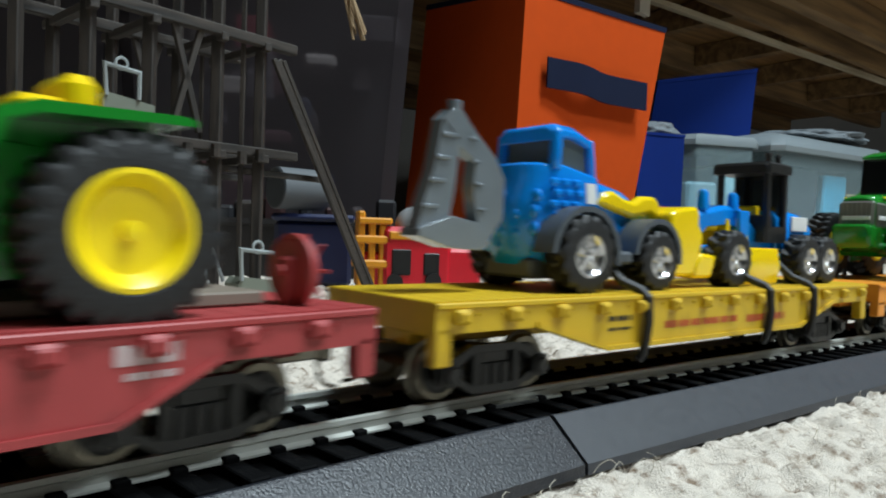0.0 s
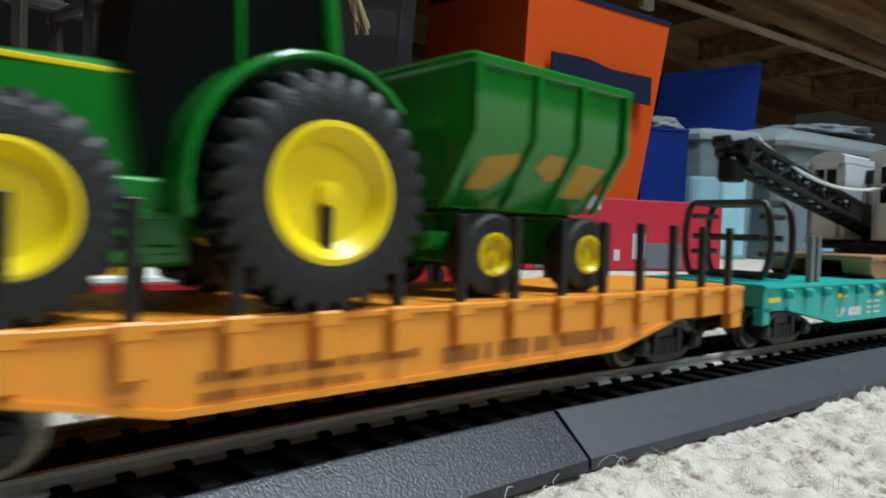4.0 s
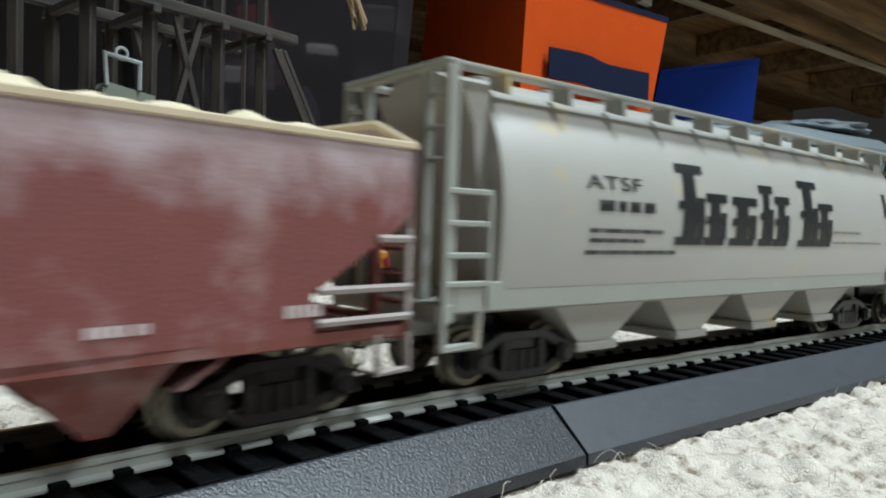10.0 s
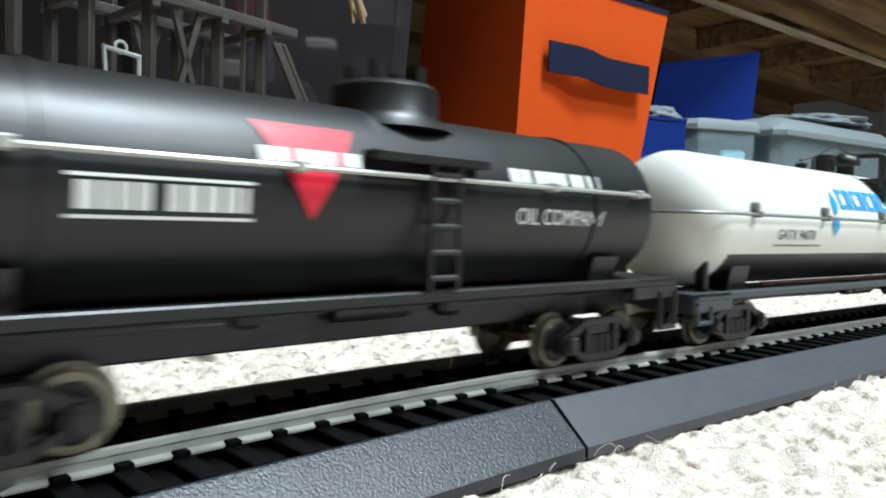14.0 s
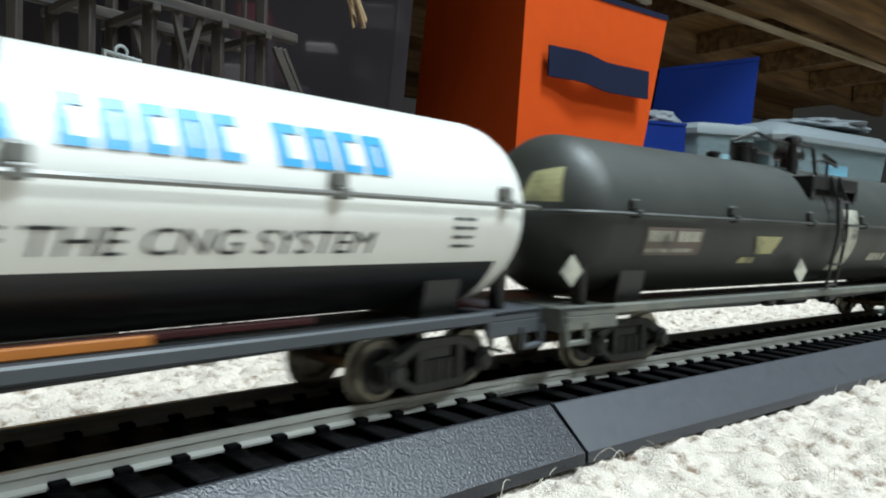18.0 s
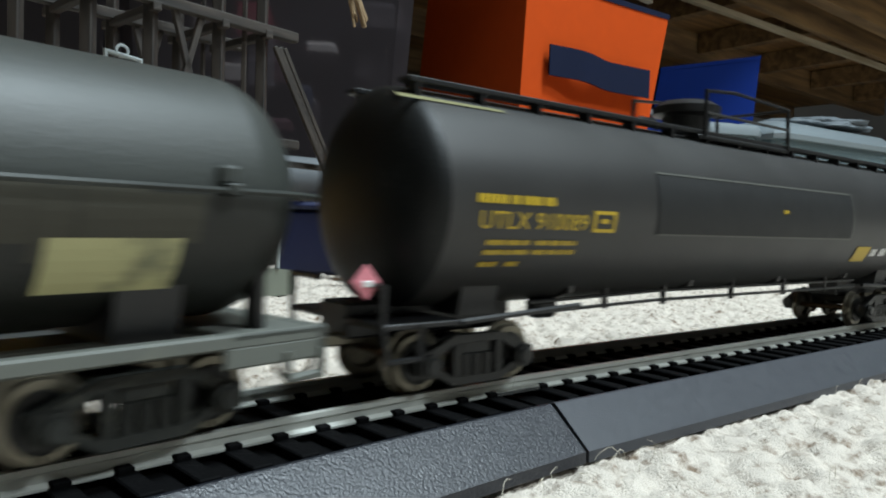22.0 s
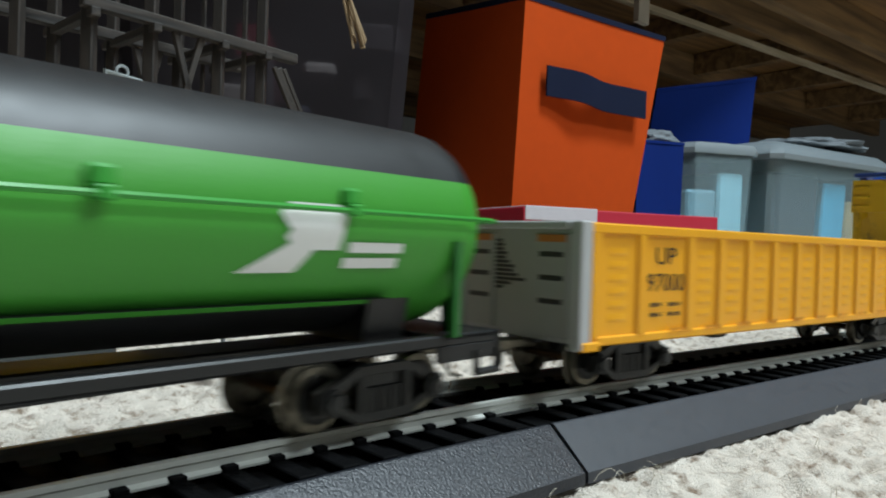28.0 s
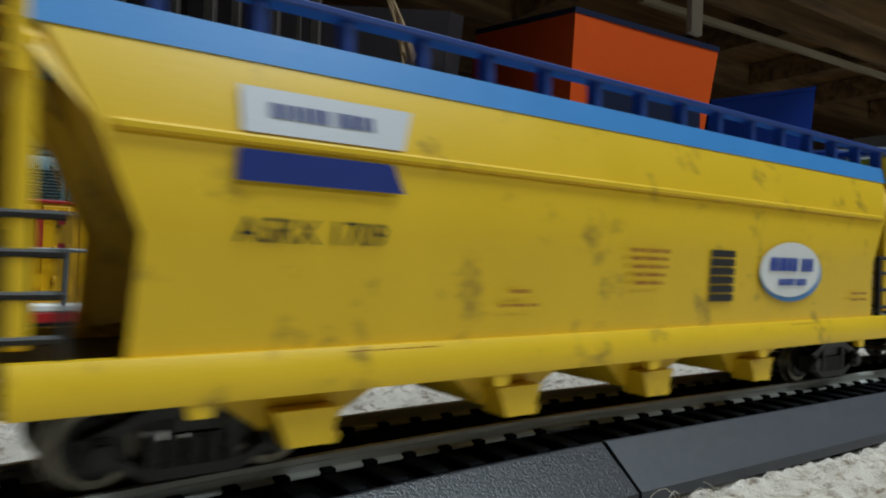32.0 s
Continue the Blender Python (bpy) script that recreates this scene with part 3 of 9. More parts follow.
# plastic tubs with lids
M_CLEAR = glass("clear_plastic", (176, 200, 206), 0.25, 0.75)
M_LID = paint("white_translucent_lid", (118, 127, 131), 0.5, 0, 0.08)
M_SMOKE = glass("smoked_plastic", (70, 64, 67), 0.3, 0.7)


def tub(name, label, corner, right, w, d, h, mat, lid, contents, top_in=0.06):
    ob = thing(name, label, "storage tub", "plastic tubs")
    r = Vector(right).normalized()
    m = Matrix((r, Vector((0, 0, 1)).cross(r), Vector((0, 0, 1)))).transposed().to_4x4()
    m.translation = Vector(corner) / 1000
    ob.matrix_world = m
    sh = Shape()

    def ring(z, k, inset):
        a = k + inset
        c = 18
        return [(a + c, a, z), (w - a - c, a, z), (w - a, a + c, z), (w - a, d - a - c, z), (w - a - c, d - a, z), (a + c, d - a, z), (a, d - a - c, z), (a, a + c, z)]
    k0 = w * top_in
    sh.loft([ring(0, k0, 0), ring(h * 0.5, k0 * 0.5, 0), ring(h, 0, 0)])
    body = part("body", sh, mat, ob)
    body.visible_shadow = False
    if lid:
        s2 = Shape()
        q = min(1, w / 260)
        s2.loft([ring(h, -8 * q, 0), ring(h + 9, -10 * q, 0), ring(h + 18, -4 * q, 0), ring(h + 27 * q + 4, 10 * q, 0), ring(h + 36 * q, 28 * q, 0), ring(h + 43 * q, 50 * q, 0), ring(h + 46 * q, 70 * q, 0)])
        part("lid", s2, lid, ob, "white translucent lid")
    for i, (rgb, x0, x1, y0, y1, z0, z1) in enumerate(contents):
        s3 = Shape()
        s3.box(x0 * w, x1 * w, y0 * d, y1 * d, z0 * h + 3, z1 * h, 5)
        part("contents", s3, paint("packed_things", rgb, 0.6, 0, 0.25, 25), ob)
    return ob


def jumble(seed, n):
    """Toys packed at random behind a tub's front: colour and extents as shares of the tub."""
    rng = random.Random(seed)
    tones = [(40, 36, 40), (58, 54, 56), (30, 30, 36), (120, 116, 114), (150, 60, 70), (84, 80, 84), (70, 40, 46), (170, 166, 160), (44, 50, 66)]
    out = [((30, 27, 30), 0.08, 0.92, 0.45, 0.85, 0, 0.97)]
    for k in range(n):
        x, z, a, b = rng.uniform(0.1, 0.8), rng.uniform(0.0, 0.82), rng.uniform(0.05, 0.16), rng.uniform(0.04, 0.14)
        out.append((tones[k % len(tones)], x, x + a, rng.uniform(0.09, 0.2), 0.44, z, z + b))
    return out


tub("plastic_tub", "clear plastic tub with white lid and pale blue contents", (428, 1250, 0), (0.97, 0.24, 0), 150, 190, 212, M_CLEAR, M_LID,
    [((120, 150, 160), 0.12, 0.5, 0.12, 0.8, 0, 0.7), ((150, 190, 200), 0.5, 0.85, 0.1, 0.8, 0, 0.85)])
tub("plastic_tub", "large smoky plastic tub with white lid and toys inside", (610, 1296, 0), (0.86, 0.51, 0), 380, 260, 212, M_CLEAR, M_LID,
    [((48, 52, 60), 0.08, 0.42, 0.1, 0.8, 0, 0.9), ((70, 160, 190), 0.45, 0.66, 0.08, 0.7, 0, 0.85), ((170, 140, 96), 0.68, 0.92, 0.1, 0.8, 0, 0.7)])
tub("plastic_tub", "tall smoky plastic tub of dark toys behind the trestle", (-383, 800, 0), (0.98, 0.12, 0), 345, 300, 330, M_SMOKE, None,
    jumble(31, 34))
tub("plastic_tub", "smoky plastic tub deep under the table", (-820, 760, 0), (0.97, 0.2, 0), 420, 330, 360, M_SMOKE, None, jumble(8, 16))

# small blue bin between the orange one and the tubs
fabric_bin("fabric_bin", "low blue fabric storage bin beside an orange one", [(318, 1165, 0), (392, 1172, 0), (386, 1240, 0), (312, 1235, 0)],
           [(318, 1165, 217), (396, 1172, 214), (390, 1240, 216), (312, 1235, 219)], M_BLUEFAB, None, M_BLUEFAB)
M_FILM = paint("crumpled_white_film", (104, 111, 116), 0.6, 0, 0.12, 40, 0.3, 300)


def film_bag(c, r, seed):
    """Crumpled bag of thin white film, sagging on what it lies on."""
    ob = thing("plastic_bag", "crumpled translucent white plastic bag lying on a bin", "bag", "crumpled bags")
    ob.matrix_world = Matrix.Translation(Vector(c) / 1000)
    bm = bmesh.new()
    bmesh.ops.create_icosphere(bm, subdivisions=4, radius=1.0)
    for v in bm.verts:
        d = v.co.normalized()
        k = 1 + 0.3 * noise.noise(d * 2.2 + Vector((seed, 0, 0))) + 0.05 * abs(noise.noise(d * 5 + Vector((0, seed, 0))))
        z = max(0.0, d.z * k * r[2] + r[2] * 0.35)
        v.co = Vector((d.x * k * r[0], d.y * k * r[1], z)) / 1000
    me = bpy.data.meshes.new("film")
    bm.to_mesh(me)
    bm.free()
    me.materials.append(M_FILM)
    part("film", me, None, ob)


film_bag((356, 1205, 217), (38, 30, 17), 2.0)
film_bag((760, 1480, 256), (110, 60, 17), 5.0)

# low dark tray of clutter behind the tower
tray = thing("storage_tray", "low dark brown plastic tray of small toys on the carpet", "tray")
tray.matrix_world = Matrix.Translation((-0.34, 0.535, 0)) @ Matrix.Rotation(radians(4), 4, "Z")
M_TRAY = paint("dark_brown_plastic", (30, 26, 26), 0.6, 0, 0.2, 30)
sh = Shape()
sh.loft([[(a, a, z), (330 - a, a, z), (330 - a, 190 - a, z), (a, 190 - a, z)] for a, z in ((6, 0), (3, 20), (0, 40), (-3, 42), (-3, 46), (3, 46), (5, 30), (8, 8))])
part("tray_body", sh, M_TRAY, tray)
rng = random.Random(12)
for k in range(26):                   # small things heaped in the tray
    x, y, w = rng.uniform(14, 290), rng.uniform(14, 60), rng.uniform(10, 26)
    sh = Shape()
    sh.box(x, x + w, y, y + rng.uniform(10, 26), 10, rng.uniform(48, 66), 2.5)
    part("small_toy", sh, paint("small_toy_plastic", rng.choice(((52, 30, 32), (96, 40, 56), (34, 34, 40), (70, 66, 68), (26, 26, 30), (110, 104, 100), (44, 38, 34))), 0.5, 0, 0.15, 60), tray)

# red and white carton behind the train
carton = thing("carton", "low red and white cardboard carton on the carpet", "box")
carton.matrix_world = Matrix.Translation((0.082, 0.72, 0)) @ Matrix.Rotation(math.atan2(100, 238), 4, "Z")
sh = Shape()
sh.box(0, 258, 0, 120, 0, 77, 1.0)
part("carton_body", sh, paint("red_carton", (178, 30, 52), 0.5, 0, 0.06, 30), carton)
sh = Shape()
sh.box(2, 90, -0.8, 118, 64, 78.5, 0.6).box(108, 116, -0.8, 1, 10, 22, 0.3).box(70, 92, -0.9, 1, 2, 46, 0.3).box(132, 150, -0.9, 1, 12, 40, 0.3)
part("carton_print", sh, paint("white_carton_print", (190, 184, 188), 0.5, 0, 0.06), carton, "white printed fields")
sh = Shape()
sh.box(10, 66, -1.0, 1, 2, 44, 0.3).box(150, 200, -1.0, 1, 2, 30, 0.3)
part("carton_print", sh, paint("grey_carton_print", (96, 100, 108), 0.5, 0, 0.1), carton, "grey printed fields")

# red and yellow toy with a silver dome
toy = thing("toy_engine", "red and yellow plastic toy engine with a silver dome", "toy")
toy.matrix_world = Matrix.Translation((-0.052, 0.43, 0)) @ Matrix.Rotation(radians(12), 4, "Z")
sh = Shape()
sh.box(16, 60, 0, 26, 4, 42, 3).box(2, 20, 4, 22, 4, 26, 2).box(56, 80, 2, 24, 4, 30, 3)
part("toy_body", sh, paint("red_toy_plastic", (196, 24, 40), 0.35, 0, 0.06), toy)
sh = Shape()
for k in range(3):
    sh.box(1 + k * 6.6, 5.4 + k * 6.6, 2, 24, 4, 51 - k * 4, 1)
sh.box(-1, 22, 0, 26, 16, 21, 1).box(-1, 22, 0, 26, 31, 36, 1).box(1, 22, 0, 26, 43, 47, 1).box(20, 58, -1.5, 2, 34, 39, 0.8)
members("toy_frame", "toy_bar", sh, paint("yellow_orange_toy_plastic", (214, 140, 26), 0.4, 0, 0.06), toy)
sh = Shape()
sh.lathe([(0, 11), (4.5, 10.6), (9, 8), (12, 4), (13, 0.1)], (36, 12, 42), "z", 24)
part("toy_dome", sh, paint("silver_grey_toy_dome", (150, 152, 154), 0.4, 0.2, 0.1), toy)
sh = Shape()
sh.box(22, 34, -0.8, 1, 12, 28, 0.6).box(42, 52, -0.8, 1, 12, 26, 0.6).cyl((48, -3, 9), (48, 2, 9), 5, 14).cyl((24, -3, 8), (24, 2, 8), 5, 14)
members("toy_window", "toy_window", sh, M_BLACK, toy)

# blue storage box and a white roll behind the trestle
misc = thing("storage_box", "small blue plastic storage box on the carpet", "box")
misc.matrix_world = Matrix.Translation((-0.112, 0.47, 0)) @ Matrix.Rotation(radians(10), 4, "Z")
sh = Shape()
sh.box(0, 52, 0, 40, 0, 44, 3)
part("box_body", sh, paint("navy_plastic", (13, 20, 52), 0.4, 0, 0.08), misc)
sh = Shape()
sh.box(-2, 54, -2, 42, 44, 49, 2)
part("box_lid", sh, paint("navy_lid", (16, 26, 64), 0.4, 0, 0.08), misc)
roll = thing("paper_roll", "white paper roll lying on a blue box", "roll")
roll.matrix_world = Matrix.Translation((-0.113, 0.485, 0.0515)) @ Matrix.Rotation(radians(-48), 4, "Z")
sh = Shape()
sh.lathe([(0, 4), (0, 14), (34, 14), (34, 4)], (14, -10, 14), "y", 28)
part("roll_body", sh, paint("grey_white_paper", (92, 96, 100), 0.7, 0, 0.06), roll)
sh = Shape()
sh.lathe([(-0.6, 3), (-0.6, 13), (0.2, 13.4), (0.2, 3)], (14, -10, 14), "y", 28)
part("roll_end", sh, paint("dark_grey_roll_end", (46, 50, 54), 0.6, 0, 0.15), roll, "dark end face with a round hole")
straw = thing("straw_tuft", "dry straw-coloured tuft hanging from the tub", "tuft")
straw.matrix_world = Matrix.Translation((-0.077, 0.55, 0.0))
sh = Shape()
rng = random.Random(3)
for k in range(16):
    a = rng.uniform(-5, 5)
    sh.tube([(a * 0.2 - 22, 0, 330), (a * 0.3 - 14, rng.uniform(-3, 3), 250), (a * 0.6 - 2, rng.uniform(-4, 4), 222), (a + 8, rng.uniform(-5, 5), 190 + rng.uniform(-8, 8))], 1.0, 5)
part("strand", sh, paint("dry_straw", (140, 116, 86), 0.8, 0, 0.15), straw)

# ---------- timber trestle tower ----------
tower = thing("trestle_tower", "grey-brown timber-framed model tower with cross bracing", "model tower")


def timber(p, q, w, name="beam", parent=None, label=""):
    sh = Shape()
    p, q = Vector(p), Vector(q)
    d = q - p
    L = d.length
    rot = d.to_track_quat("X", "Z").to_matrix().to_4x4()
    sh.box(0, L, -w / 2, w / 2, -w / 2, w / 2, w * 0.1)
    me = sh.mesh(name, M_TIMBER, 0)
    ob = part(name, me, None, parent or tower, label)
    ob.matrix_basis = Matrix.Translation(p / 1000) @ rot
    return ob


TX = Vector((0.67, 0.742, 0)).normalized()     # the tower's face, receding to the right


def tw(a, z, depth=0):
    """A point on the tower's near face: a along it, depth behind it."""
    q = Vector((-149, 300, 0)) + TX * a + Vector((-TX.y, TX.x, 0)) * depth
    return (q.x, q.y, z)


for depth in (0, 40):
    for a, w in ((-30, 4.4), (-3, 5.2), (23.5, 5.2), (57, 5.2), (71, 2.2), (81, 5.0)):
        timber(tw(a, 0, depth), tw(a, 200, depth), w if depth == 0 else w * 0.9, "post")
    timber(tw(-8 if depth == 0 else -40, 133, depth - 4), tw(99 if depth == 0 else 92, 131, depth - 4), 5.0, "beam")
    timber(tw(-66, 77, depth - 4), tw(101 if depth == 0 else 92, 76, depth - 4), 4.6, "beam")
    timber(tw(-66, 69, depth + 2), tw(124 if depth == 0 else 96, 66, depth + 2), 3.2, "beam")
    for z0, z1 in ((82, 131), (12, 66)):
        timber(tw(33, z0, depth - 3), tw(46.5, z1, depth - 3), 2.8, "brace")
        timber(tw(46.5, z0, depth - 3), tw(33, z1, depth - 3), 2.8, "brace")
for a in (-3, 23.5, 57, 81):
    for z in (76, 132):
        timber(tw(a, z - 3, -7), tw(a, z - 3, 48), 4.0, "beam")
# sloping ladder leg
lp, lq = Vector(tw(87.5, 124, -6)), Vector(tw(156.5, 1, -6))
for e in (-2.8, 2.8):
    timber(tuple(lp + TX * e), tuple(lq + TX * e), 2.2, "ladder_rail")
timber(tuple(lp + Vector((-TX.y, TX.x, 0)) * 1.5), tuple(lq + Vector((-TX.y, TX.x, 0)) * 1.5), 4.2, "ladder_board")
for k in range(1, 30):
    c = lp.lerp(lq, k / 30)
    timber(tuple(c - TX * 2.6), tuple(c + TX * 2.6), 1.3, "ladder_rung")
for a, z in ((38, 75), (52, 76), (66, 74), (76, 76)):   # small bosses under the lower beam
    sh = Shape()
    sh.cyl(tw(a, z - 5, -9), tw(a, z + 1, -9), 2.4, 8)
    part("boss", sh, M_TIMBER, tower)
M_BAIL = paint("pale_grey_bail", (150, 156, 156), 0.5, 0, 0.06)
M_BUCKET = paint("grey_green_plastic", (112, 116, 104), 0.5, 0, 0.06)


def skip(a, z, depth, w, s=1.0):
    """Grey skip with a wire bail, standing on the timber."""
    ob = thing("skip", "grey plastic skip with a square bail and ring", "model skip", "skips of the tower")
    ob.matrix_world = Matrix.Translation(Vector(tw(a, z, depth)) / 1000) @ Matrix.Rotation(math.atan2(TX.y, TX.x), 4, "Z")
    sh = Shape()
    sh.prism([(0, 0), (w, 0), (w, 15 * s), (w * 0.05, 19 * s), (-1, 15 * s)], "y", -9 * s, 6 * s)
    part("skip_body", sh, M_BUCKET, ob)
    sh = Shape()
    y = -9.5 * s
    sh.tube([(0.5, y, 17 * s), (-0.5, y, 35 * s), (w * 0.66, y, 33 * s), (w * 0.66, y, 17 * s)], 1.3 * s, 6)
    sh.tube([(w * 0.3 + 3.4 * s * math.cos(k * math.pi / 6), y, 36.5 * s + 3.4 * s * math.sin(k * math.pi / 6)) for k in range(13)], 0.9 * s, 6)
    part("bail", sh, M_BAIL, ob, "pale square bail with a ring")
    return ob


skip(1, 79.5, -2, 21.5, 0.72)
skip(58, 0, -16, 29, 0.8)

# ---------- parked diesel engine behind the train ----------
M_UPYEL = paint("chrome_yellow_engine_paint", (222, 168, 10), 0.4, 0, 0.05, 90)
M_UPGREY = paint("blue_grey_engine_roof_paint", (70, 102, 104), 0.45, 0, 0.06, 90)
M_TRUCK_DUST = paint("grey_dusted_engine_bogie", (70, 74, 74), 0.6, 0, 0.2)
M_UPRED = paint("crimson_stripe", (168, 28, 34), 0.42, 0, 0.05)
loco = thing("diesel_engine", "yellow model diesel engine with grey roof parked on the carpet", "model locomotive")
loco.matrix_world = Matrix.Translation((-0.0825, 0.1837, 0.0)) @ Matrix.Rotation(math.pi / 2 - 0.86, 4, "Z")
# x 0 is the end of the hood, the engine reaches to -x; the near side is -y
HW = 11.6
sh = Shape()
sh.prism([(-HW, 24.4), (-HW, 47.4), (HW, 47.4), (HW, 24.4)], "x", -176, 0)
for k in range(22):                   # doors with latches
    x = -5 - k * 7.6
    sh.box(x - 6.8, x - 0.4, -HW - 0.35, -HW + 0.2, 26, 46.4, 0.25)
    for z in (29, 36, 44.2) if k < 9 else ():
        sh.box(x - 4.6, x - 3.6, -HW - 0.9, -HW, z, z + 1.4, 0.2)
        sh.box(x - 2.0, x - 0.9, -HW - 0.8, -HW, z + 0.6, z + 1.6, 0.2)
members("hood", "hood_door", sh, M_UPYEL, loco)
sh = Shape()
sh.prism([(-HW - 0.1, 47.4), (-HW - 0.1, 55.0), (-HW + 1.4, 57.6), (HW - 1.4, 57.6), (HW + 0.1, 55.0), (HW + 0.1, 47.4)], "x", -176, 0.1)
for k in range(4):                    # roof fans
    x = -9 - k * 19
    sh.lathe([(0, 7.4), (1.4, 7.4), (2.4, 6.4), (2.6, 0.1)], (x, 0, 57.4), "z", 20)
for k in range(30):
    sh.cyl((-3 - k * 3.0, -HW - 0.2, 55.0), (-3 - k * 3.0, -HW + 0.3, 55.6), 0.4, 6)
for x in (-29, -62):
    sh.box(x - 0.9, x + 0.9, -HW - 0.5, -HW, 47.6, 55, 0.2)
part("roof", sh, M_UPGREY, loco, "blue-grey roof with fans")
sh = Shape()
for a, b in ((-27.5, -2), (-60, -31)):
    for k in range(9):
        sh.box(a, b, -HW - 0.35, -HW + 0.1, 48.4 + k * 0.72, 48.7 + k * 0.72, 0.05)
members("louvre", "louvre_slat", sh, paint("dark_louvre", (52, 66, 68), 0.5, 0, 0.1), loco, "dark louvred screens")
sh = Shape()
sh.box(-176, 0.2, -HW - 0.45, HW + 0.45, 46.9, 47.7, 0.2)
sh.box(-180, 16, -17, 17, 20.4, 22.8, 0.3)
part("red_stripe", sh, M_UPRED, loco, "crimson stripes")
sh = Shape()
sh.box(-180, 16, -17.1, 17.1, 22.8, 24.4, 0.3)
part("walkway", sh, M_WHITE, loco, "white walkway edge")
sh = Shape()
sh.box(-178, 15, -13, 13, 12, 20.2, 1).box(-120, -70, -15, 15, 7, 18, 2)
part("frame", sh, M_UPGREY, loco, "grey frame and fuel tank")
for x in (-32, -135):
    s2 = Shape()
    s2.box(x - 27, x + 27, -14, -10.5, 5, 12, 1).box(x - 27, x + 27, 10.5, 14, 5, 12, 1).box(x - 24, x + 24, -9, 9, 6, 12, 1)
    t = part("bogie", s2, M_TRUCK_DUST, loco)
    for k in (-21, 0, 21):
        s3 = Shape()
        for y in (-8.8, 7.0):
            s3.cyl((x + k, y, 6.2), (x + k, y + 1.8, 6.2), 6.2, 20)
        part("wheelset", s3, M_WHEEL, t)
M_RAILING = paint("grey_wire_railing", (138, 144, 146), 0.4, 0.3)
sh = Shape()
sh.tube([(-176, -16.4, 36.4), (-2, -16.4, 36.4), (12, -16.4, 36.4), (15.5, -16, 36.0), (20, -16, 24)], 0.5, 6)
for k in range(14):
    x = 10 - k * 13.5
    sh.cyl((x, -16.6, 22.5), (x + 0.4, -16.4, 36.4), 0.55, 6)
sh.tube([(15.5, -16, 36.4), (15.5, -6, 37.4), (15.5, 6, 37.4), (15.5, 16, 36.4)], 0.5, 6)
for y in (-15, -9, 9, 15):
    sh.cyl((15.5, y, 20), (15.5, y, 37), 0.5, 6)
sh.tube([(16, -16, 23), (20.5, -16, 14), (20.5, -16, 6), (16, -16, 6)], 0.6, 6)
for z in (8, 12, 16, 20):
    sh.box(14, 21, -16.6, -9, z, z + 0.8, 0.2)
members("railing", "railing_bar", sh, M_RAILING, loco, "grey wire railing and steps")
# red script of the side as plain shapes
wall_l = flat_wall(-HW - 0.9)
sh = Shape()
for x0, z0, x1, z1 in ((-36, 36, -34.4, 44), (-36, 44, -30, 45.4), (-36, 35, -30, 36.4), (-31.4, 42.2, -30, 44), (-31.4, 36.4, -30, 38)):
    decal(sh, x0, x1, z0, z1, wall_l, 0.1)
for k in range(4):
    x = -46 - k * 8
    decal(sh, x, x + 1.6, 35, 45, wall_l, 0.1)
    decal(sh, x + 1.6, x + 5, 43.6, 45, wall_l, 0.1)
    decal(sh, x + 1.6, x + 5, 39.6, 41, wall_l, 0.1)
part("lettering", sh, M_UPRED, loco, "crimson lettering as plain shapes", smooth=0)
bars(loco, [(-27, -12, 28.2, 31.0), (-60, -34, 28.2, 31.0)], M_UPYEL, flat_wall(-HW - 0.5), label="raised yellow lettering", off=0.7)

# ---------- what all cars share ----------
MOVERS = []                          # (thing, u, half, spacing of its bogies)
WHEELSETS = []


def wheel_mesh(r):
    sh = Shape()
    for side in (-1, 1):
        y = 8.2 * side
        prof = [(0, 0.8), (0, r - 1.5), (-0.35 * side, r - 1.3), (-0.35 * side, r - 0.25), (0.9 * side * -1, r), (-1.6 * side, r + 0.05), (-1.7 * side, r + 0.75), (-2.2 * side, r + 0.7),
                (-2.2 * side, r - 1.2), (-1.2 * side, r - 1.7), (-1.2 * side, 0.8)]
        sh.lathe([(a + 0.9 * side, q) for a, q in prof], (0, y, 0), "y", 24)
        for k in range(4):           # cast holes, so that the turning shows
            a = math.pi / 2 * k
            sh.box(math.cos(a) * r * 0.5 - 0.45, math.cos(a) * r * 0.5 + 0.45, y + side * 0.5 - 0.5, y + side * 0.5 + 0.5, math.sin(a) * r * 0.5 - 0.45, math.sin(a) * r * 0.5 + 0.45, 0.1)
    sh.m = 2
    for side in (-1, 1):             # dark web inside the bright tread
        sh.lathe([(0, 1.6), (0.3 * side, r - 2.2), (0.1 * side, r - 1.35), (-0.3 * side, r - 1.3)], (0, 9.15 * side, 0), "y", 24)
    sh.m = 1
    sh.cyl((0, -8.5, 0), (0, 8.5, 0), 0.75, 8)
    return sh.mesh("wheelset", [M_WHEEL, M_BRONZE, M_TRUCK])


WHEEL = wheel_mesh(4.9)
WB = 20.4


def slab(sh, quads, y0, y1):
    """Flat quads of (x, z) that share corners, drawn out from y0 to y1 as one solid."""
    idx, faces = {}, []
    for q in quads:
        faces.append([idx.setdefault((round(x, 3), round(z, 3)), len(idx)) for x, z in q])
    pts, n = list(idx), len(idx)
    edges = {}
    for f in faces:
        for a, b in zip(f, f[1:] + f[:1]):
            edges[a, b] = edges.get((a, b), 0) + 1
    rim = [(a, b) for a, b in edges if (b, a) not in edges]
    sh.add([(x, y0, z) for x, z in pts] + [(x, y1, z) for x, z in pts], [tuple(f) for f in faces] + [tuple(i + n for i in f[::-1]) for f in faces] + [(b, a, a + n, b + n) for a, b in rim])


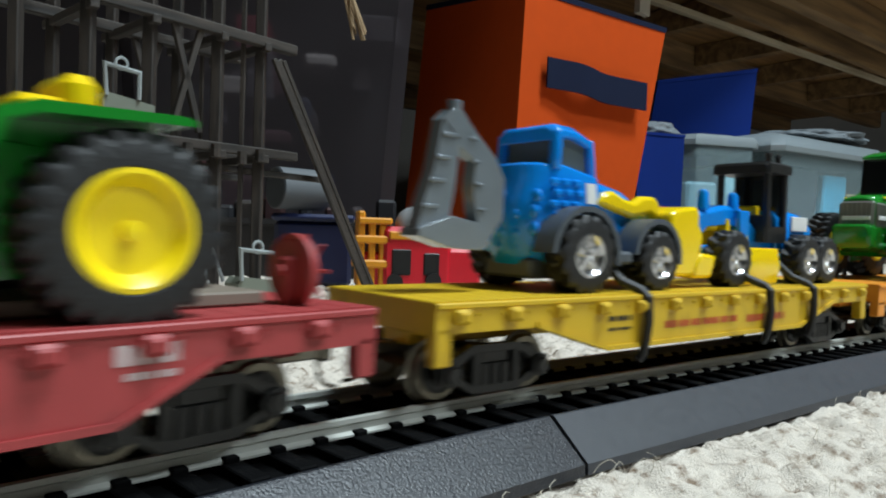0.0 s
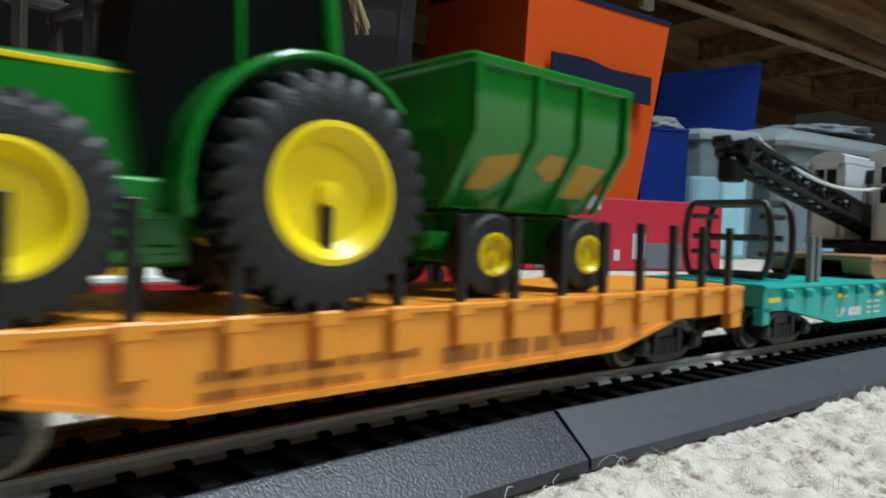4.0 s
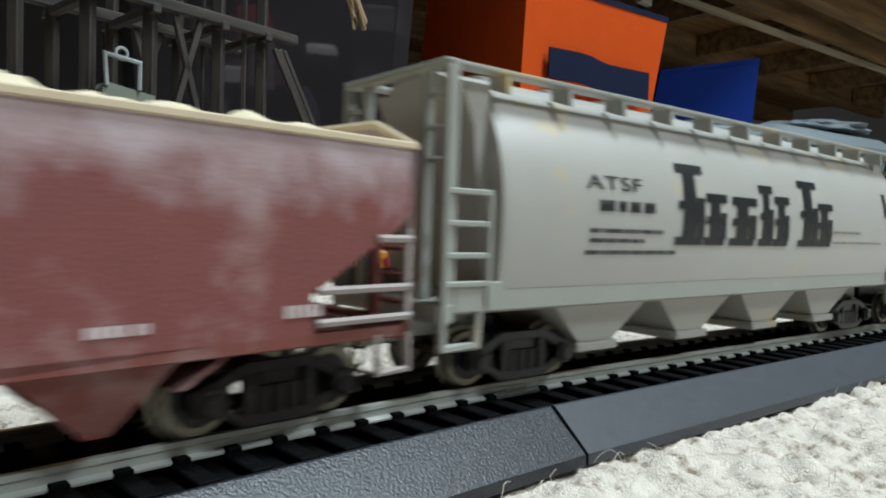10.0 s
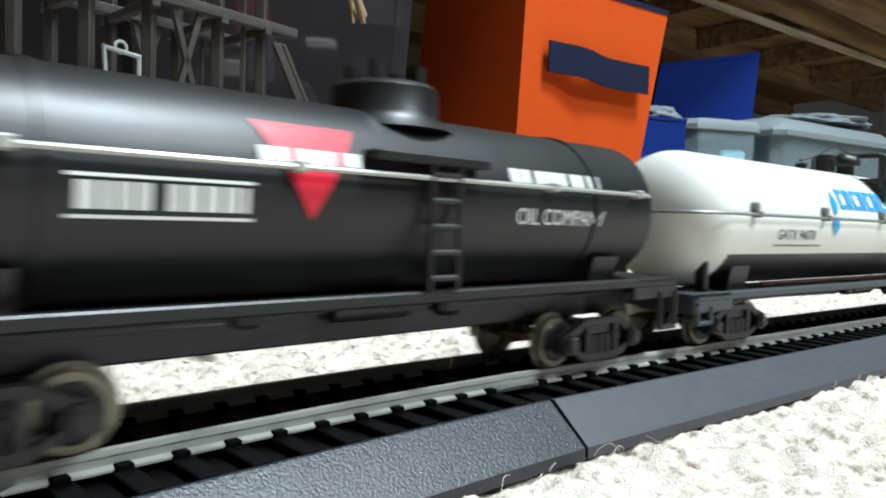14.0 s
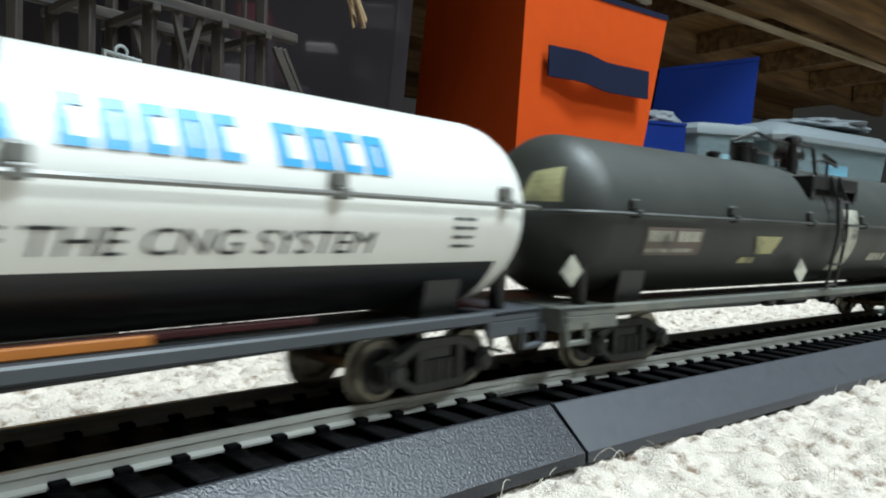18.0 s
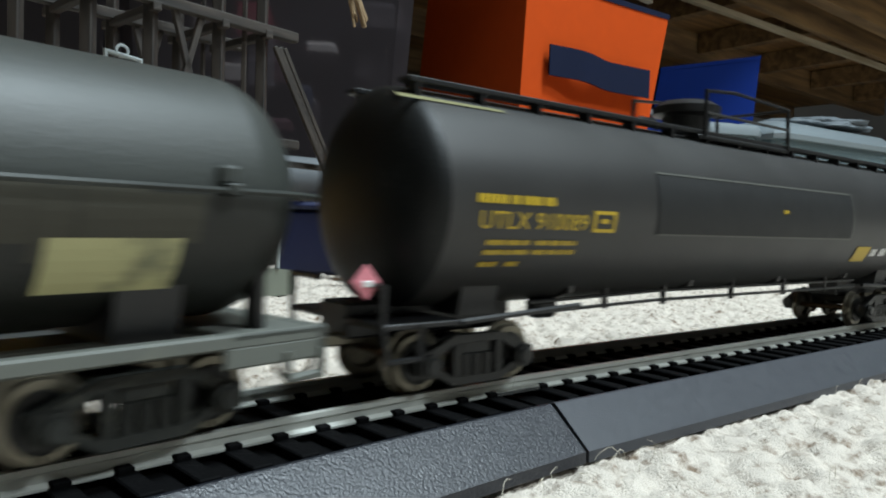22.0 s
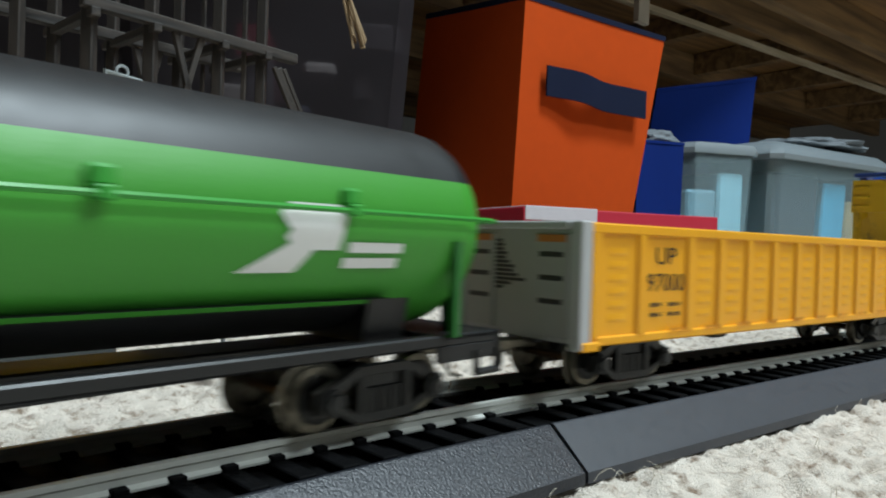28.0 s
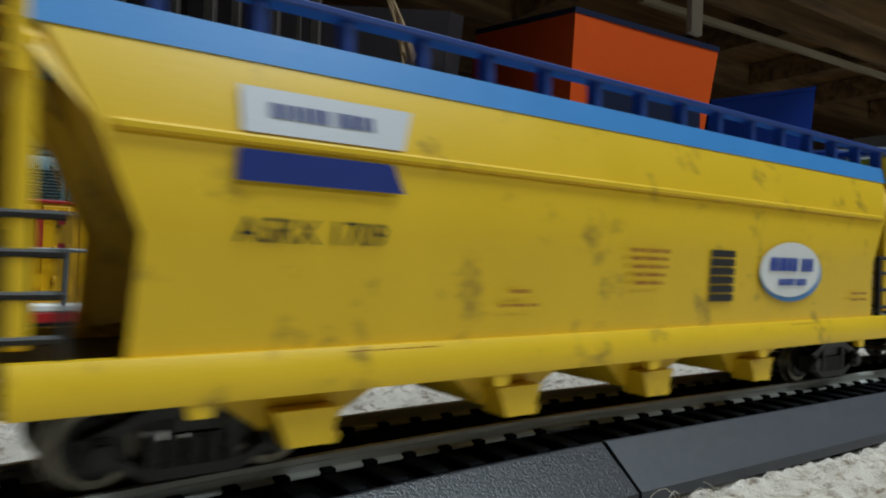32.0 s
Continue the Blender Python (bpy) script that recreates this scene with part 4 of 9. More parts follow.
def side_frame_mesh(mat):
    """Cast side frame: arched top bar and dropped lower bar joined by two columns, three clear openings, axle boxes at the ends."""
    sh = Shape()
    half = [((12.6, 3.4), (12.6, 4.4), (12.6, 5.4), (12.6, 6.5)), ((9.0, 3.3), (9.0, 4.5), (9.0, 5.7), (9.0, 7.7)), ((5.2, 1.2), (5.2, 2.5), (5.2, 8.1), (5.2, 9.4)), ((3.9, 1.2), (3.9, 2.5), (3.9, 8.1), (3.9, 9.4))]
    cols = [tuple((-x, z) for x, z in c) for c in half] + half[::-1]
    quads = []
    for k, (c, d) in enumerate(zip(cols, cols[1:])):
        for m in range(3):
            if m == 1 and k in (1, 3, 5):
                continue
            quads.append((c[m], d[m], d[m + 1], c[m + 1]))
    slab(sh, quads, -0.9, 0.9)
    return sh.mesh("side_frame", mat)


def truck_kit(mat):
    """The meshes of one bogie: bolster, side frame, spring, axle box and brake beam."""
    sh = Shape()
    sh.box(-3.2, 3.2, -11.6, 11.6, 6.0, 8.2, 0.3)
    sp = Shape()
    sp.lathe([(2.3, 0.6), (2.4, 1.0), (6.1, 1.0), (6.2, 0.6)], (0, 0, 0), "z", 10)
    bx = Shape()
    bx.lathe([(-1.3, 0.5), (-1.3, 1.3), (-0.7, 1.5), (-0.6, 2.0), (1.0, 2.0), (1.0, 0.5)], (0, 0, 4.9), "y", 12)
    bb = Shape()
    bb.box(-0.6, 0.6, -8.8, 8.8, 3.6, 4.6, 0.2)
    pin = Shape()
    pin.cyl((0, 0, 8), (0, 0, 10.8), 3.0, 12)
    return sh.mesh("bogie", mat), side_frame_mesh(mat), sp.mesh("spring", mat), bx.mesh("axle_box", mat), bb.mesh("brake_beam", mat), pin.mesh("centre_pin", mat)


def bogie_part(kit, parent, at):
    bolster, side, spring, box, beam, pin = kit
    t = part("bogie", bolster, None, parent, at=at)
    part("centre_pin", pin, None, t)
    for e in (-1, 1):
        part("side_frame", side, None, t, at=mm(0, 11.3 * e, 0))
        for k in (-2.3, 0, 2.3):
            part("spring", spring, None, t, at=mm(k, 11.3 * e, 0))
        for k in (-WB / 2, WB / 2):
            part("axle_box", box, None, t, at=mm(k, 12.2 * e, 0, 0, 0, 0 if e < 0 else 180))
        part("brake_beam", beam, None, t, at=mm((WB / 2 - 5.6) * e, 0, 0))
    return t


TRUCK = truck_kit(M_TRUCK)
M_TRUCK_BROWN = paint("dusty_brown_bogie", (26, 21, 19), 0.65, 0, 0.2, 200, 0.3, dirt=(52, 45, 40), dirt_amount=0.4, dirt_scale=250, spec=0.3)
M_TRUCK_GREY = paint("grey_green_dusted_bogie", (36, 37, 34), 0.65, 0, 0.2, 200, 0.3, dirt=(66, 66, 58), dirt_amount=0.4, dirt_scale=250, spec=0.3)
TRUCK_BROWN, TRUCK_GREY = truck_kit(M_TRUCK_BROWN), truck_kit(M_TRUCK_GREY)


def coupler_mesh():
    sh = Shape()
    sh.box(0, 8.5, -1.1, 1.1, 7.2, 9.2, 0.3)
    sh.box(8.0, 10.4, -1.9, 1.6, 6.8, 9.6, 0.5)
    sh.box(9.8, 11.4, 0.4, 1.8, 6.9, 9.5, 0.4)
    sh.tube([(8.2, -0.4, 6.9), (8.6, -0.5, 4.2), (9.6, -0.9, 3.0), (11.0, -2.2, 2.6)], 0.35, 5)
    return sh.mesh("coupler", M_WHEEL)


COUPLER = coupler_mesh()


def car(name, label, category, u0, u1, inset, bogie=None):
    """The Empty of a car that reaches from u0 to u1 (millimetres in the train), on two bogies inset from its ends."""
    ob = thing(name, label, category, "cars of the train")
    half = (u1 - u0) / 2 - inset
    for x in (-half, half):
        t = bogie_part(bogie or TRUCK, ob, mm(x, 0, 0))
        for k in (-WB / 2, WB / 2):
            w = part("wheelset", WHEEL, None, t, at=mm(k, 0, 4.9))
            WHEELSETS.append((w, k))
    e = (u1 - u0) / 2
    part("coupler", COUPLER, None, ob, at=mm(e - 6, 0, 0))
    part("coupler", COUPLER, None, ob, at=mm(-e + 6, 0, 0, 0, 0, 180))
    MOVERS.append((ob, (u0 + u1) / 2000, half / 1000))
    return ob


def rides(ob, flat):
    """A load takes the path of the car under it."""
    for o, u, h in MOVERS[:]:
        if o == flat:
            MOVERS.append((ob, u, h))
    return ob


def rungs(sh, x, y, w, z0, z1, n, r=0.45, out=0.0, rail=True):
    """A ladder on a side (along x)."""
    if rail:
        sh.box(x - w / 2 - 0.4, x - w / 2 + 0.4, y - 0.4, y + 0.4, z0, z1, 0.15)
        sh.box(x + w / 2 - 0.4, x + w / 2 + 0.4, y - 0.4, y + 0.4, z0, z1, 0.15)
    for i in range(n):
        z = z0 + (z1 - z0) * (i + 0.5) / n
        sh.cyl((x - w / 2, y, z), (x + w / 2, y, z), r, 6)
    return sh


# ---------- flatcars ----------
def flatcar(name, label, mat, u0, u1, deck, end_z, belly, a, b, pockets, inset=24, wide=16.6, ribs=False, step=3.4, rivets=True):
    """Fish-bellied flatcar: side sills that deepen from end_z to belly between a and b (from the middle)."""
    ob = car(name, label, "flatcar", u0, u1, inset)
    h = (u1 - u0) / 2
    sh = Shape()
    n = int(2 * h / 4.2)
    line = [(-h, deck - 1.3), (h, deck - 1.3)]
    for i in range(n - 1, -1, -1):    # one moulded deck with grooves between its boards
        x, e = -h + 2 * h * i / n, 2 * h / n
        line += [(x + e, deck - 0.18), (x + e - 0.16, deck), (x + 0.16, deck), (x, deck - 0.18)]
    sh.prism(line, "y", -wide + 0.4, wide - 0.4)
    part("deck", sh, mat, ob)
    a0, a1 = a if isinstance(a, tuple) else (-a, a)
    b0, b1 = b if isinstance(b, tuple) else (-b, b)
    prof = [(-h, deck - 0.3), (-h, end_z), (a0, end_z), (b0, belly), (b1, belly), (a1, end_z), (h, end_z), (h, deck - 0.3)]
    for side in (-1, 1):
        sh = Shape()
        y = wide * side
        sh.prism(prof, "y", min(y, y - 1.3 * side), max(y, y - 1.3 * side))
        lip = [(a0, end_z), (b0, belly), (b1, belly), (a1, end_z), (a1, end_z + 0.9), (b1, belly + 0.9), (b0, belly + 0.9), (a0, end_z + 0.9)]
        sh.prism(lip, "y", min(y - 2.2 * side, y + 0.45 * side), max(y - 2.2 * side, y + 0.45 * side))
        sh.box(-h, h, min(y - 1 * side, y + 0.45 * side), max(y - 1 * side, y + 0.45 * side), deck - 1.2, deck - 0.2, 0.2)
        if rivets:
            for i in range(int(2 * h / 5.5)):
                x = -h + 3 + i * 5.5
                sh.cyl((x, y, deck - 2.2), (x, y + 0.35 * side, deck - 2.2), 0.35, 6)
        part("side_sill", sh, mat, ob)
        pk = Shape()
        if ribs:
            pk.box(-1.5, 1.5, -0.8, 0.8, deck - 6.2, deck - 0.6, 0.3)
            pk.box(-2.0, 2.0, -0.9, 0.9, deck - 2.0, deck + 0.1, 0.3)
        else:
            pk.box(-1.5, 1.5, -0.8, 0.8, deck - 3.6, deck - 1.2, 0.4)
            pk.box(-0.7, 0.7, -1.2, 1.2, deck - 3.2, deck - 1.6, 0.3)
        me = pk.mesh("stake_pocket", mat)
        repeat("stake_pocket", me, ob, [(x, y + 0.5 * side, 0) for x in pockets])
        for x in (-h, h):
            s2 = Shape()
            xa, xb = (x, x + step) if x < 0 else (x - step, x)
            s2.box(xa, xb, min(y, y - 2.5 * side), max(y, y - 2.5 * side), 7.2, end_z + 1, 0.3)
            part("corner_step", s2, mat, ob)
    sh = Shape()
    for x in (-h, h):
        xa, xb = (x, x + 2) if x < 0 else (x - 2, x)
        sh.box(xa, xb, -wide + 0.5, wide - 0.5, deck - 5.5, deck - 0.5, 0.3)
    sh.box(-h + 4, h - 4, -4, 4, 8.8, deck - 1.4, 0.3)
    part("frame", sh, mat, ob)
    return ob


def brake_stand(ob, x, y, z, mat, wheel=3.6, tall=9.0, fat=1.4, wheel_mat=None):
    sh = Shape()
    sh.box(x - fat, x + fat, y - 1.5, y + 1.5, z - 2, z + tall, 0.5)
    st = part("brake_stand", sh, mat, ob)
    w = Shape()
    w.lathe([(-0.6, wheel), (0.6, wheel), (0.6, wheel - 0.7), (-0.6, wheel - 0.7), (-0.6, wheel)], (x, y, z + tall - 2.0), "x", 20)
    w.cyl((x - fat - 0.8, y, z + tall - 2), (x + fat + 0.8, y, z + tall - 2), 0.8, 8)
    w.lathe([(-0.7, 0.1), (-0.7, wheel * 0.82), (-0.2, wheel * 0.9), (0.2, wheel * 0.9), (0.7, wheel * 0.82), (0.7, 0.1)], (x, y, z + tall - 2.0), "x", 20)
    for k in range(4):
        an = math.pi / 4 * k
        w.cyl((x + fat + 0.4, y + math.cos(an) * wheel, z + tall - 2 + math.sin(an) * wheel), (x + fat + 0.4, y - math.cos(an) * wheel, z + tall - 2 - math.sin(an) * wheel), 0.3, 5)
    part("brake_wheel", w, wheel_mat or mat, st)


M_REDCAR = paint("dull_red_flatcar_paint", (158, 58, 58), 0.5, 0, 0.12, 150, dirt=(120, 50, 50), dirt_amount=0.3)
M_YELCAR = paint("yellow_flatcar_paint", (206, 168, 28), 0.45, 0, 0.1, 150, dirt=(160, 126, 30), dirt_amount=0.25)
M_ORANGECAR = paint("orange_flatcar_plastic", (232, 146, 42), 0.42, 0, 0.07, 120)
M_TEALCAR = paint("teal_flatcar_plastic", (16, 168, 158), 0.4, 0, 0.07, 120)

red_flat = flatcar("flatcar", "dull red model flatcar carrying a green tractor", M_REDCAR, -190, -37, 17.2, 12.0, 6.2, 52, 40, [-66, -55, -44, -33, -22, -11, 0, 11, 22, 33, 44, 55, 66])
brake_stand(red_flat, 68.2, -8, 17, M_REDCAR, 5.2, 7.0, 1.8)
bars(red_flat, [(18, 27, 9.6, 12.4), (40, 47, 12.8, 15.0), (18, 26, 7.8, 8.8), (41, 47, 11.2, 12.0), (-10, 6, 9.6, 12), (8, 14, 5.9 + 1.2, 8.6)], M_GREYWHITE, flat_wall(-16.6), label="faded white lettering, too small to read")
sh = Shape()
sh.box(-66, 64, -7.4, 12, 17.3, 19.2, 0.3)
part("load_board", sh, paint("grey_board", (120, 108, 96), 0.7, 0, 0.15, 80), red_flat, "grey-brown wooden board under the load")

yel_flat = flatcar("flatcar", "yellow model flatcar with two strapped construction toys", M_YELCAR, -24, 133.5, 17.4, 12.4, 7.0, 57, 38, [-74 + 11.4 * i for i in range(14)], inset=17)
brake_stand(yel_flat, 73.5, -6, 17, M_YELCAR, 3.9, 9.5, 1.5, paint("worn_brassy_brake_wheel", (132, 116, 72), 0.35, 0.5, 0.2))
M_REDPRINT = paint("red_print", (190, 84, 40), 0.5, 0, 0.15)
bars(yel_flat, [(-20, 8, 10.2, 11.6), (12, 30, 9.8, 11.4)], M_REDPRINT, flat_wall(-16.6), label="worn red lettering, too small to read")
bars(yel_flat, [(-38, -31, 12.4, 13.4), (-38, -31, 10.6, 11.2)], M_INK, flat_wall(-16.6), label="small black lettering, too small to read")
for x in (-27.2, 20.8, 43.0):
    sh = Shape()
    sh.tube([(x - 5, -9, 24), (x - 2.5, -13, 19.6), (x - 0.4, -16.2, 18.0), (x, -17.6, 16.6), (x, -17.9, 12.0), (x - 0.3, -17.6, 8.0), (x - 0.6, -17.0, 5.2), (x - 1.2, -16.6, 4.4)], 0.95, 6)
    part("strap", sh, M_STRAP, yel_flat, "black elastic strap over the side")

or_flat = flatcar("flatcar", "orange model flatcar with black stakes carrying a tractor and wagon", M_ORANGECAR, 142.7, 323.7, 17.0, 10.8, 6.2, 62, 41,
                  [-80.5 + 11.7 * i for i in range(15)], ribs=True, step=5.0, rivets=False)
stake = Shape()
stake.box(-0.75, 0.75, -0.7, 0.7, 12, 30, 0.15)
me = stake.mesh("stake", M_BLACK)
for side in (-1, 1):
    repeat("stake", me, or_flat, [(-80.5 + 11.7 * i, 16.4 * side, 0) for i in range(15)], "upright black plastic stake")
brake_stand(or_flat, -90.5, 6, 16.5, M_ORANGECAR, 2.4, 10, 1.9)
M_ORINK = paint("dark_brown_print", (160, 96, 28), 0.5, 0, 0.1)
bars(or_flat, [(-38, -6, 9.8, 11.0), (-38, -16, 7.6, 8.6)], M_ORINK, flat_wall(-16.6), label="small dark lettering, too small to read", off=0.2)
bars(or_flat, [(-2, 8, 8.2, 10.6), (10, 22, 8.2, 10.6), (25, 42, 8.4, 10.8)], M_ORINK, flat_wall(-16.6), label="worn dark road number lettering", off=0.2)

teal_flat = flatcar("flatcar", "teal model flatcar carrying a toy crane", M_TEALCAR, 331.5, 485.5, 17.0, 10.6, 6.0, (-66, 51), (-39.6, 28.8), [-66 + 10.2 * i for i in range(14)], inset=19.5)
sh = Shape()
for x in (-73, -35.8, -12, 25, 49.5):
    decal(sh, x - 2.8, x + 2.8, 12.7, 13.9, flat_wall(-17.05))
part("marker_stripe", sh, paint("yellow_stripe", (225, 200, 50), 0.45, 0, 0.06), teal_flat, "yellow reflector stripes", smooth=0)
bars(teal_flat, [(-31, -22.7, 7.4, 9.8), (-19.1, -16, 10.6, 11.3), (-19.1, -16, 9.0, 9.7), (-19.1, -16, 7.5, 8.2), (-14.4, -9.9, 10.6, 11.3), (-14.4, -9.9, 9.0, 9.7), (-14.4, -9.9, 7.5, 8.2)], M_WHITE, flat_wall(-16.6), label="white lettering, too small to read", off=0.2)
M_PINK = paint("pink_print", (226, 120, 150), 0.5, 0, 0.05)
M_BLUEPRINT = paint("blue_print", (40, 70, 160), 0.5, 0, 0.05)


def shield(ob, x, z, w, h, wall):
    """A shield of a blue head over a pink body."""
    sh = Shape()
    decal(sh, x - w / 2, x + w / 2, z + h * 0.62, z + h, wall, 0.2)
    part("emblem", sh, M_BLUEPRINT, ob, "blue head of a shield emblem", smooth=0)
    sh = Shape()
    pts = [(x - w * 0.5, z + h * 0.6), (x - w * 0.52, z + h * 0.3), (x - w * 0.3, z + h * 0.06), (x, z), (x + w * 0.3, z + h * 0.06), (x + w * 0.52, z + h * 0.3), (x + w * 0.5, z + h * 0.6)]
    decal_poly(sh, pts, wall, 0.2)
    part("emblem", sh, M_PINK, ob, "pink body of a shield emblem", smooth=0)
    bars(ob, [(x - w * 0.36, x + w * 0.36, z + h * 0.72, z + h * 0.9)], M_WHITE, lambda a, b: wall(a, b) - 0.12, label="white bars on the emblem", off=0.2)


letters(teal_flat, "UP", -38.2, 7.4, 2.4, M_WHITE, flat_wall(-16.6), 5.0, off=0.2, label="white road letters")
shield(teal_flat, 12.6, 6.9, 5.6, 6.2, flat_wall(-16.6))


# ---------- the toys on the flatcars ----------
def toy_wheel(parent, x, y, r, w, rim_mat, rim=0.62, lugs=0, side=-1, chrome=False, both=False):
    """A tyre with its rim and hub as parts; side -1 faces the camera. Lugs lean from the shoulders to the middle of the tread."""
    sh = Shape()
    across = [(-0.47, rim), (-0.5, rim * 1.06), (-0.5, 0.86), (-0.44, 0.94), (-0.36, 0.96), (-0.24, 0.96), (-0.1, 0.96), (0.1, 0.96), (0.24, 0.96), (0.36, 0.96), (0.44, 0.94), (0.5, 0.86), (0.5, rim * 1.06), (0.47, rim), (0, rim * 0.92)]
    n = max(40, lugs * 6)
    rings = []
    for i in range(n):
        th, ring = 2 * math.pi * i / n, []
        for f, q in across:
            if lugs and abs(f) < 0.47 and q > 0.9:
                ph = (lugs * i / n + abs(f) * 1.2 + (0.5 if f > 0 else 0)) % 1
                q = (1.04 if abs(f) < 0.4 else 1.0) if ph < 0.45 else q - 0.01
            ring.append((r * q * math.cos(th), f * w, r * q * math.sin(th)))
        rings.append(ring)
    sh.loft(rings + rings[:1], False)
    tyre = part("tyre", sh, M_TYRE, parent, at=mm(x, y, 0), smooth=28)
    rm = Shape()
    f = -1 if side < 0 else 1
    e = f * w / 2
    for g in (e, -e) if both else (e,):
        rm.lathe([(g * 0.55, 0.01), (g * 0.5, r * rim * 0.3), (g * 0.55, r * rim * 0.72), (g * 0.85, r * rim * 0.84), (g * 1.03, r * rim * 0.94), (g * 1.0, r * rim * 1.03), (g * 0.2, r * rim)], (0, 0, 0), "y", 36)
    if chrome:
        for k in range(5):
            a = 2 * math.pi * k / 5
            rm.t = Matrix.Rotation(a, 4, "Y")
            rm.box(-r * 0.1, r * 0.1, min(e * 0.4, e * 0.8), max(e * 0.4, e * 0.8), r * 0.1, r * rim * 0.9, 0.15)
        rm.t = None
    rm.lathe([(e * 0.2, r * 0.12), (e * 0.8, r * 0.1), (e * 0.85, r * 0.01)], (0, 0, 0), "y", 14)
    part("rim", rm, rim_mat, tyre)
    return tyre


M_GREEN = paint("glossy_tractor_green", (24, 122, 38), 0.17, 0, 0.05, 120, 0.04, spec=0.6)
M_RIM = paint("yellow_rim_plastic", (240, 210, 12), 0.35, 0, 0.05)
M_SILVERGRILLE = paint("grey_grille", (120, 124, 116), 0.4, 0.3, 0.2)
M_GOLD = paint("gold_print", (176, 140, 40), 0.45, 0, 0.15)


def place_wheel(t, z):
    t.location.z = z / 1000


def farm_tractor(name, label, flat, x_front, x_rear, base, r_f, r_r, y=10.5, scale=1.0):
    """Toy farm tractor, nose towards -x."""
    ob = thing(name, label, "toy tractor", "toy farm machines")
    b = base
    body = Shape()
    body.t = Matrix.Translation((x_front, 0, b)) @ Matrix.Scale(scale, 4)
    L = (x_rear - x_front) / scale
    # bonnet with a rounded top, running from the grille to the cab
    rings = []
    for x, w, z0, z1 in ((-8.5, 5.0, 17.0, 27.2), (-7.5, 5.6, 16, 28.0), (2, 6.2, 15.2, 29.0), (L - 20, 6.4, 14.5, 29.8), (L - 16, 6.4, 14, 29.8)):
        rings.append([(x, -w, z0), (x, -w, z1 - 2.2), (x, -w * 0.82, z1 - 0.7), (x, -w * 0.4, z1), (x, w * 0.4, z1), (x, w * 0.82, z1 - 0.7), (x, w, z1 - 2.2), (x, w, z0)])
    body.loft(rings)
    # front weight and axle housing
    rings = []
    for x, w, z0, z1 in ((-14, 5.2, 12.0, 17.6), (-13, 6.2, 10.4, 18.4), (-5, 6.4, 9.0, 18.2), (-2, 6, 9, 17)):
        rings.append([(x, -w, z0 + 1), (x, -w, z1 - 1), (x, -w * 0.8, z1), (x, w * 0.8, z1), (x, w, z1 - 1), (x, w, z0 + 1), (x, w * 0.8, z0), (x, -w * 0.8, z0)])
    body.loft(rings)
    body.box(-4, L, -5, 5, 8.5, 16, 1.0)
    body.box(-2.2, 2.2, -8.6, 8.6, 7.6, 12.4, 1.0)
    body.box(6, L - 10, -9.6, 9.6, 12.0, 15.6, 0.8)
    for yy in (-10.4, 9.0):           # tank and steps at the side
        body.box(L - 24, L - 15, yy, yy + 1.4, 5.2, 15.5, 0.5)
        body.box(L - 22.5, L - 16.5, yy - 0.4, yy + 1.8, 6.6, 7.8, 0.2).box(L - 22.5, L - 16.5, yy - 0.4, yy + 1.8, 10.6, 11.8, 0.2)
    soften(part("body", body, M_GREEN, ob), 0.6)
    g = Shape()
    g.t = body.t
    g.box(-9.2, -7.6, -5.2, 5.2, 17.6, 26.2, 0.5)
    for k in range(7):
        g.box(-9.6, -9.0, -4.6 + k * 1.5, -4.2 + k * 1.5, 18, 25.6, 0.1)
    for side in (-1, 1):
        g.box(-8, -0.5, min(5.2 * side, 6.2 * side), max(5.2 * side, 6.2 * side), 17.4, 25.6, 0.3)
        for k in range(6):
            g.box(-7.2 + k * 1.15, -6.8 + k * 1.15, min(5.4 * side, 6.5 * side), max(5.4 * side, 6.5 * side), 17.8, 25.2, 0.1)
    part("grille", g, M_SILVERGRILLE, ob, "grey slatted grille")
    g = Shape()
    g.t = body.t
    g.box(-10.0, -9.4, -4.4, 4.4, 19.8, 21.2, 0.2).box(-8.4, -2.4, -6.7, -6.3, 19.8, 21.2, 0.15)
    part("lamp_bar", g, M_WHITE, ob, "pale headlamp bar across the grille")
    st = Shape()
    st.t = body.t
    for side in (-1, 1):
        st.box(-4, L - 17, min(5.7 * side, 6.35 * side), max(5.7 * side, 6.35 * side), 27.2, 27.9, 0.1)
    part("side_stripe", st, M_RIM, ob, "thin yellow stripe along the bonnet")
    # cab: dark glazing in a green frame with a domed roof
    c = Shape()
    c.t = body.t
    x0, x1 = L - 20, L + 4
    c.prism([(x0 + 1, 15), (x0 - 1.5, 30), (x0, 43.5), (x1 - 1, 43.5), (x1 + 1.5, 30), (x1, 20), (x1 - 8, 18), (x1 - 10, 15)], "y", -8.2, 8.2)
    part("cab_glazing", c, M_DARKGLASS, ob, "dark tinted cab windows")
    fr = Shape()
    fr.t = body.t
    for yy in (-8.5, 8.5):
        fr.tube([(x1 + 2.0, yy, 27), (x1 + 0.2, yy, 43.2)], 1.2, 8)
        fr.tube([(x0 + 12, yy, 18), (x0 + 11.4, yy, 43)], 0.5, 6)
    rings = []
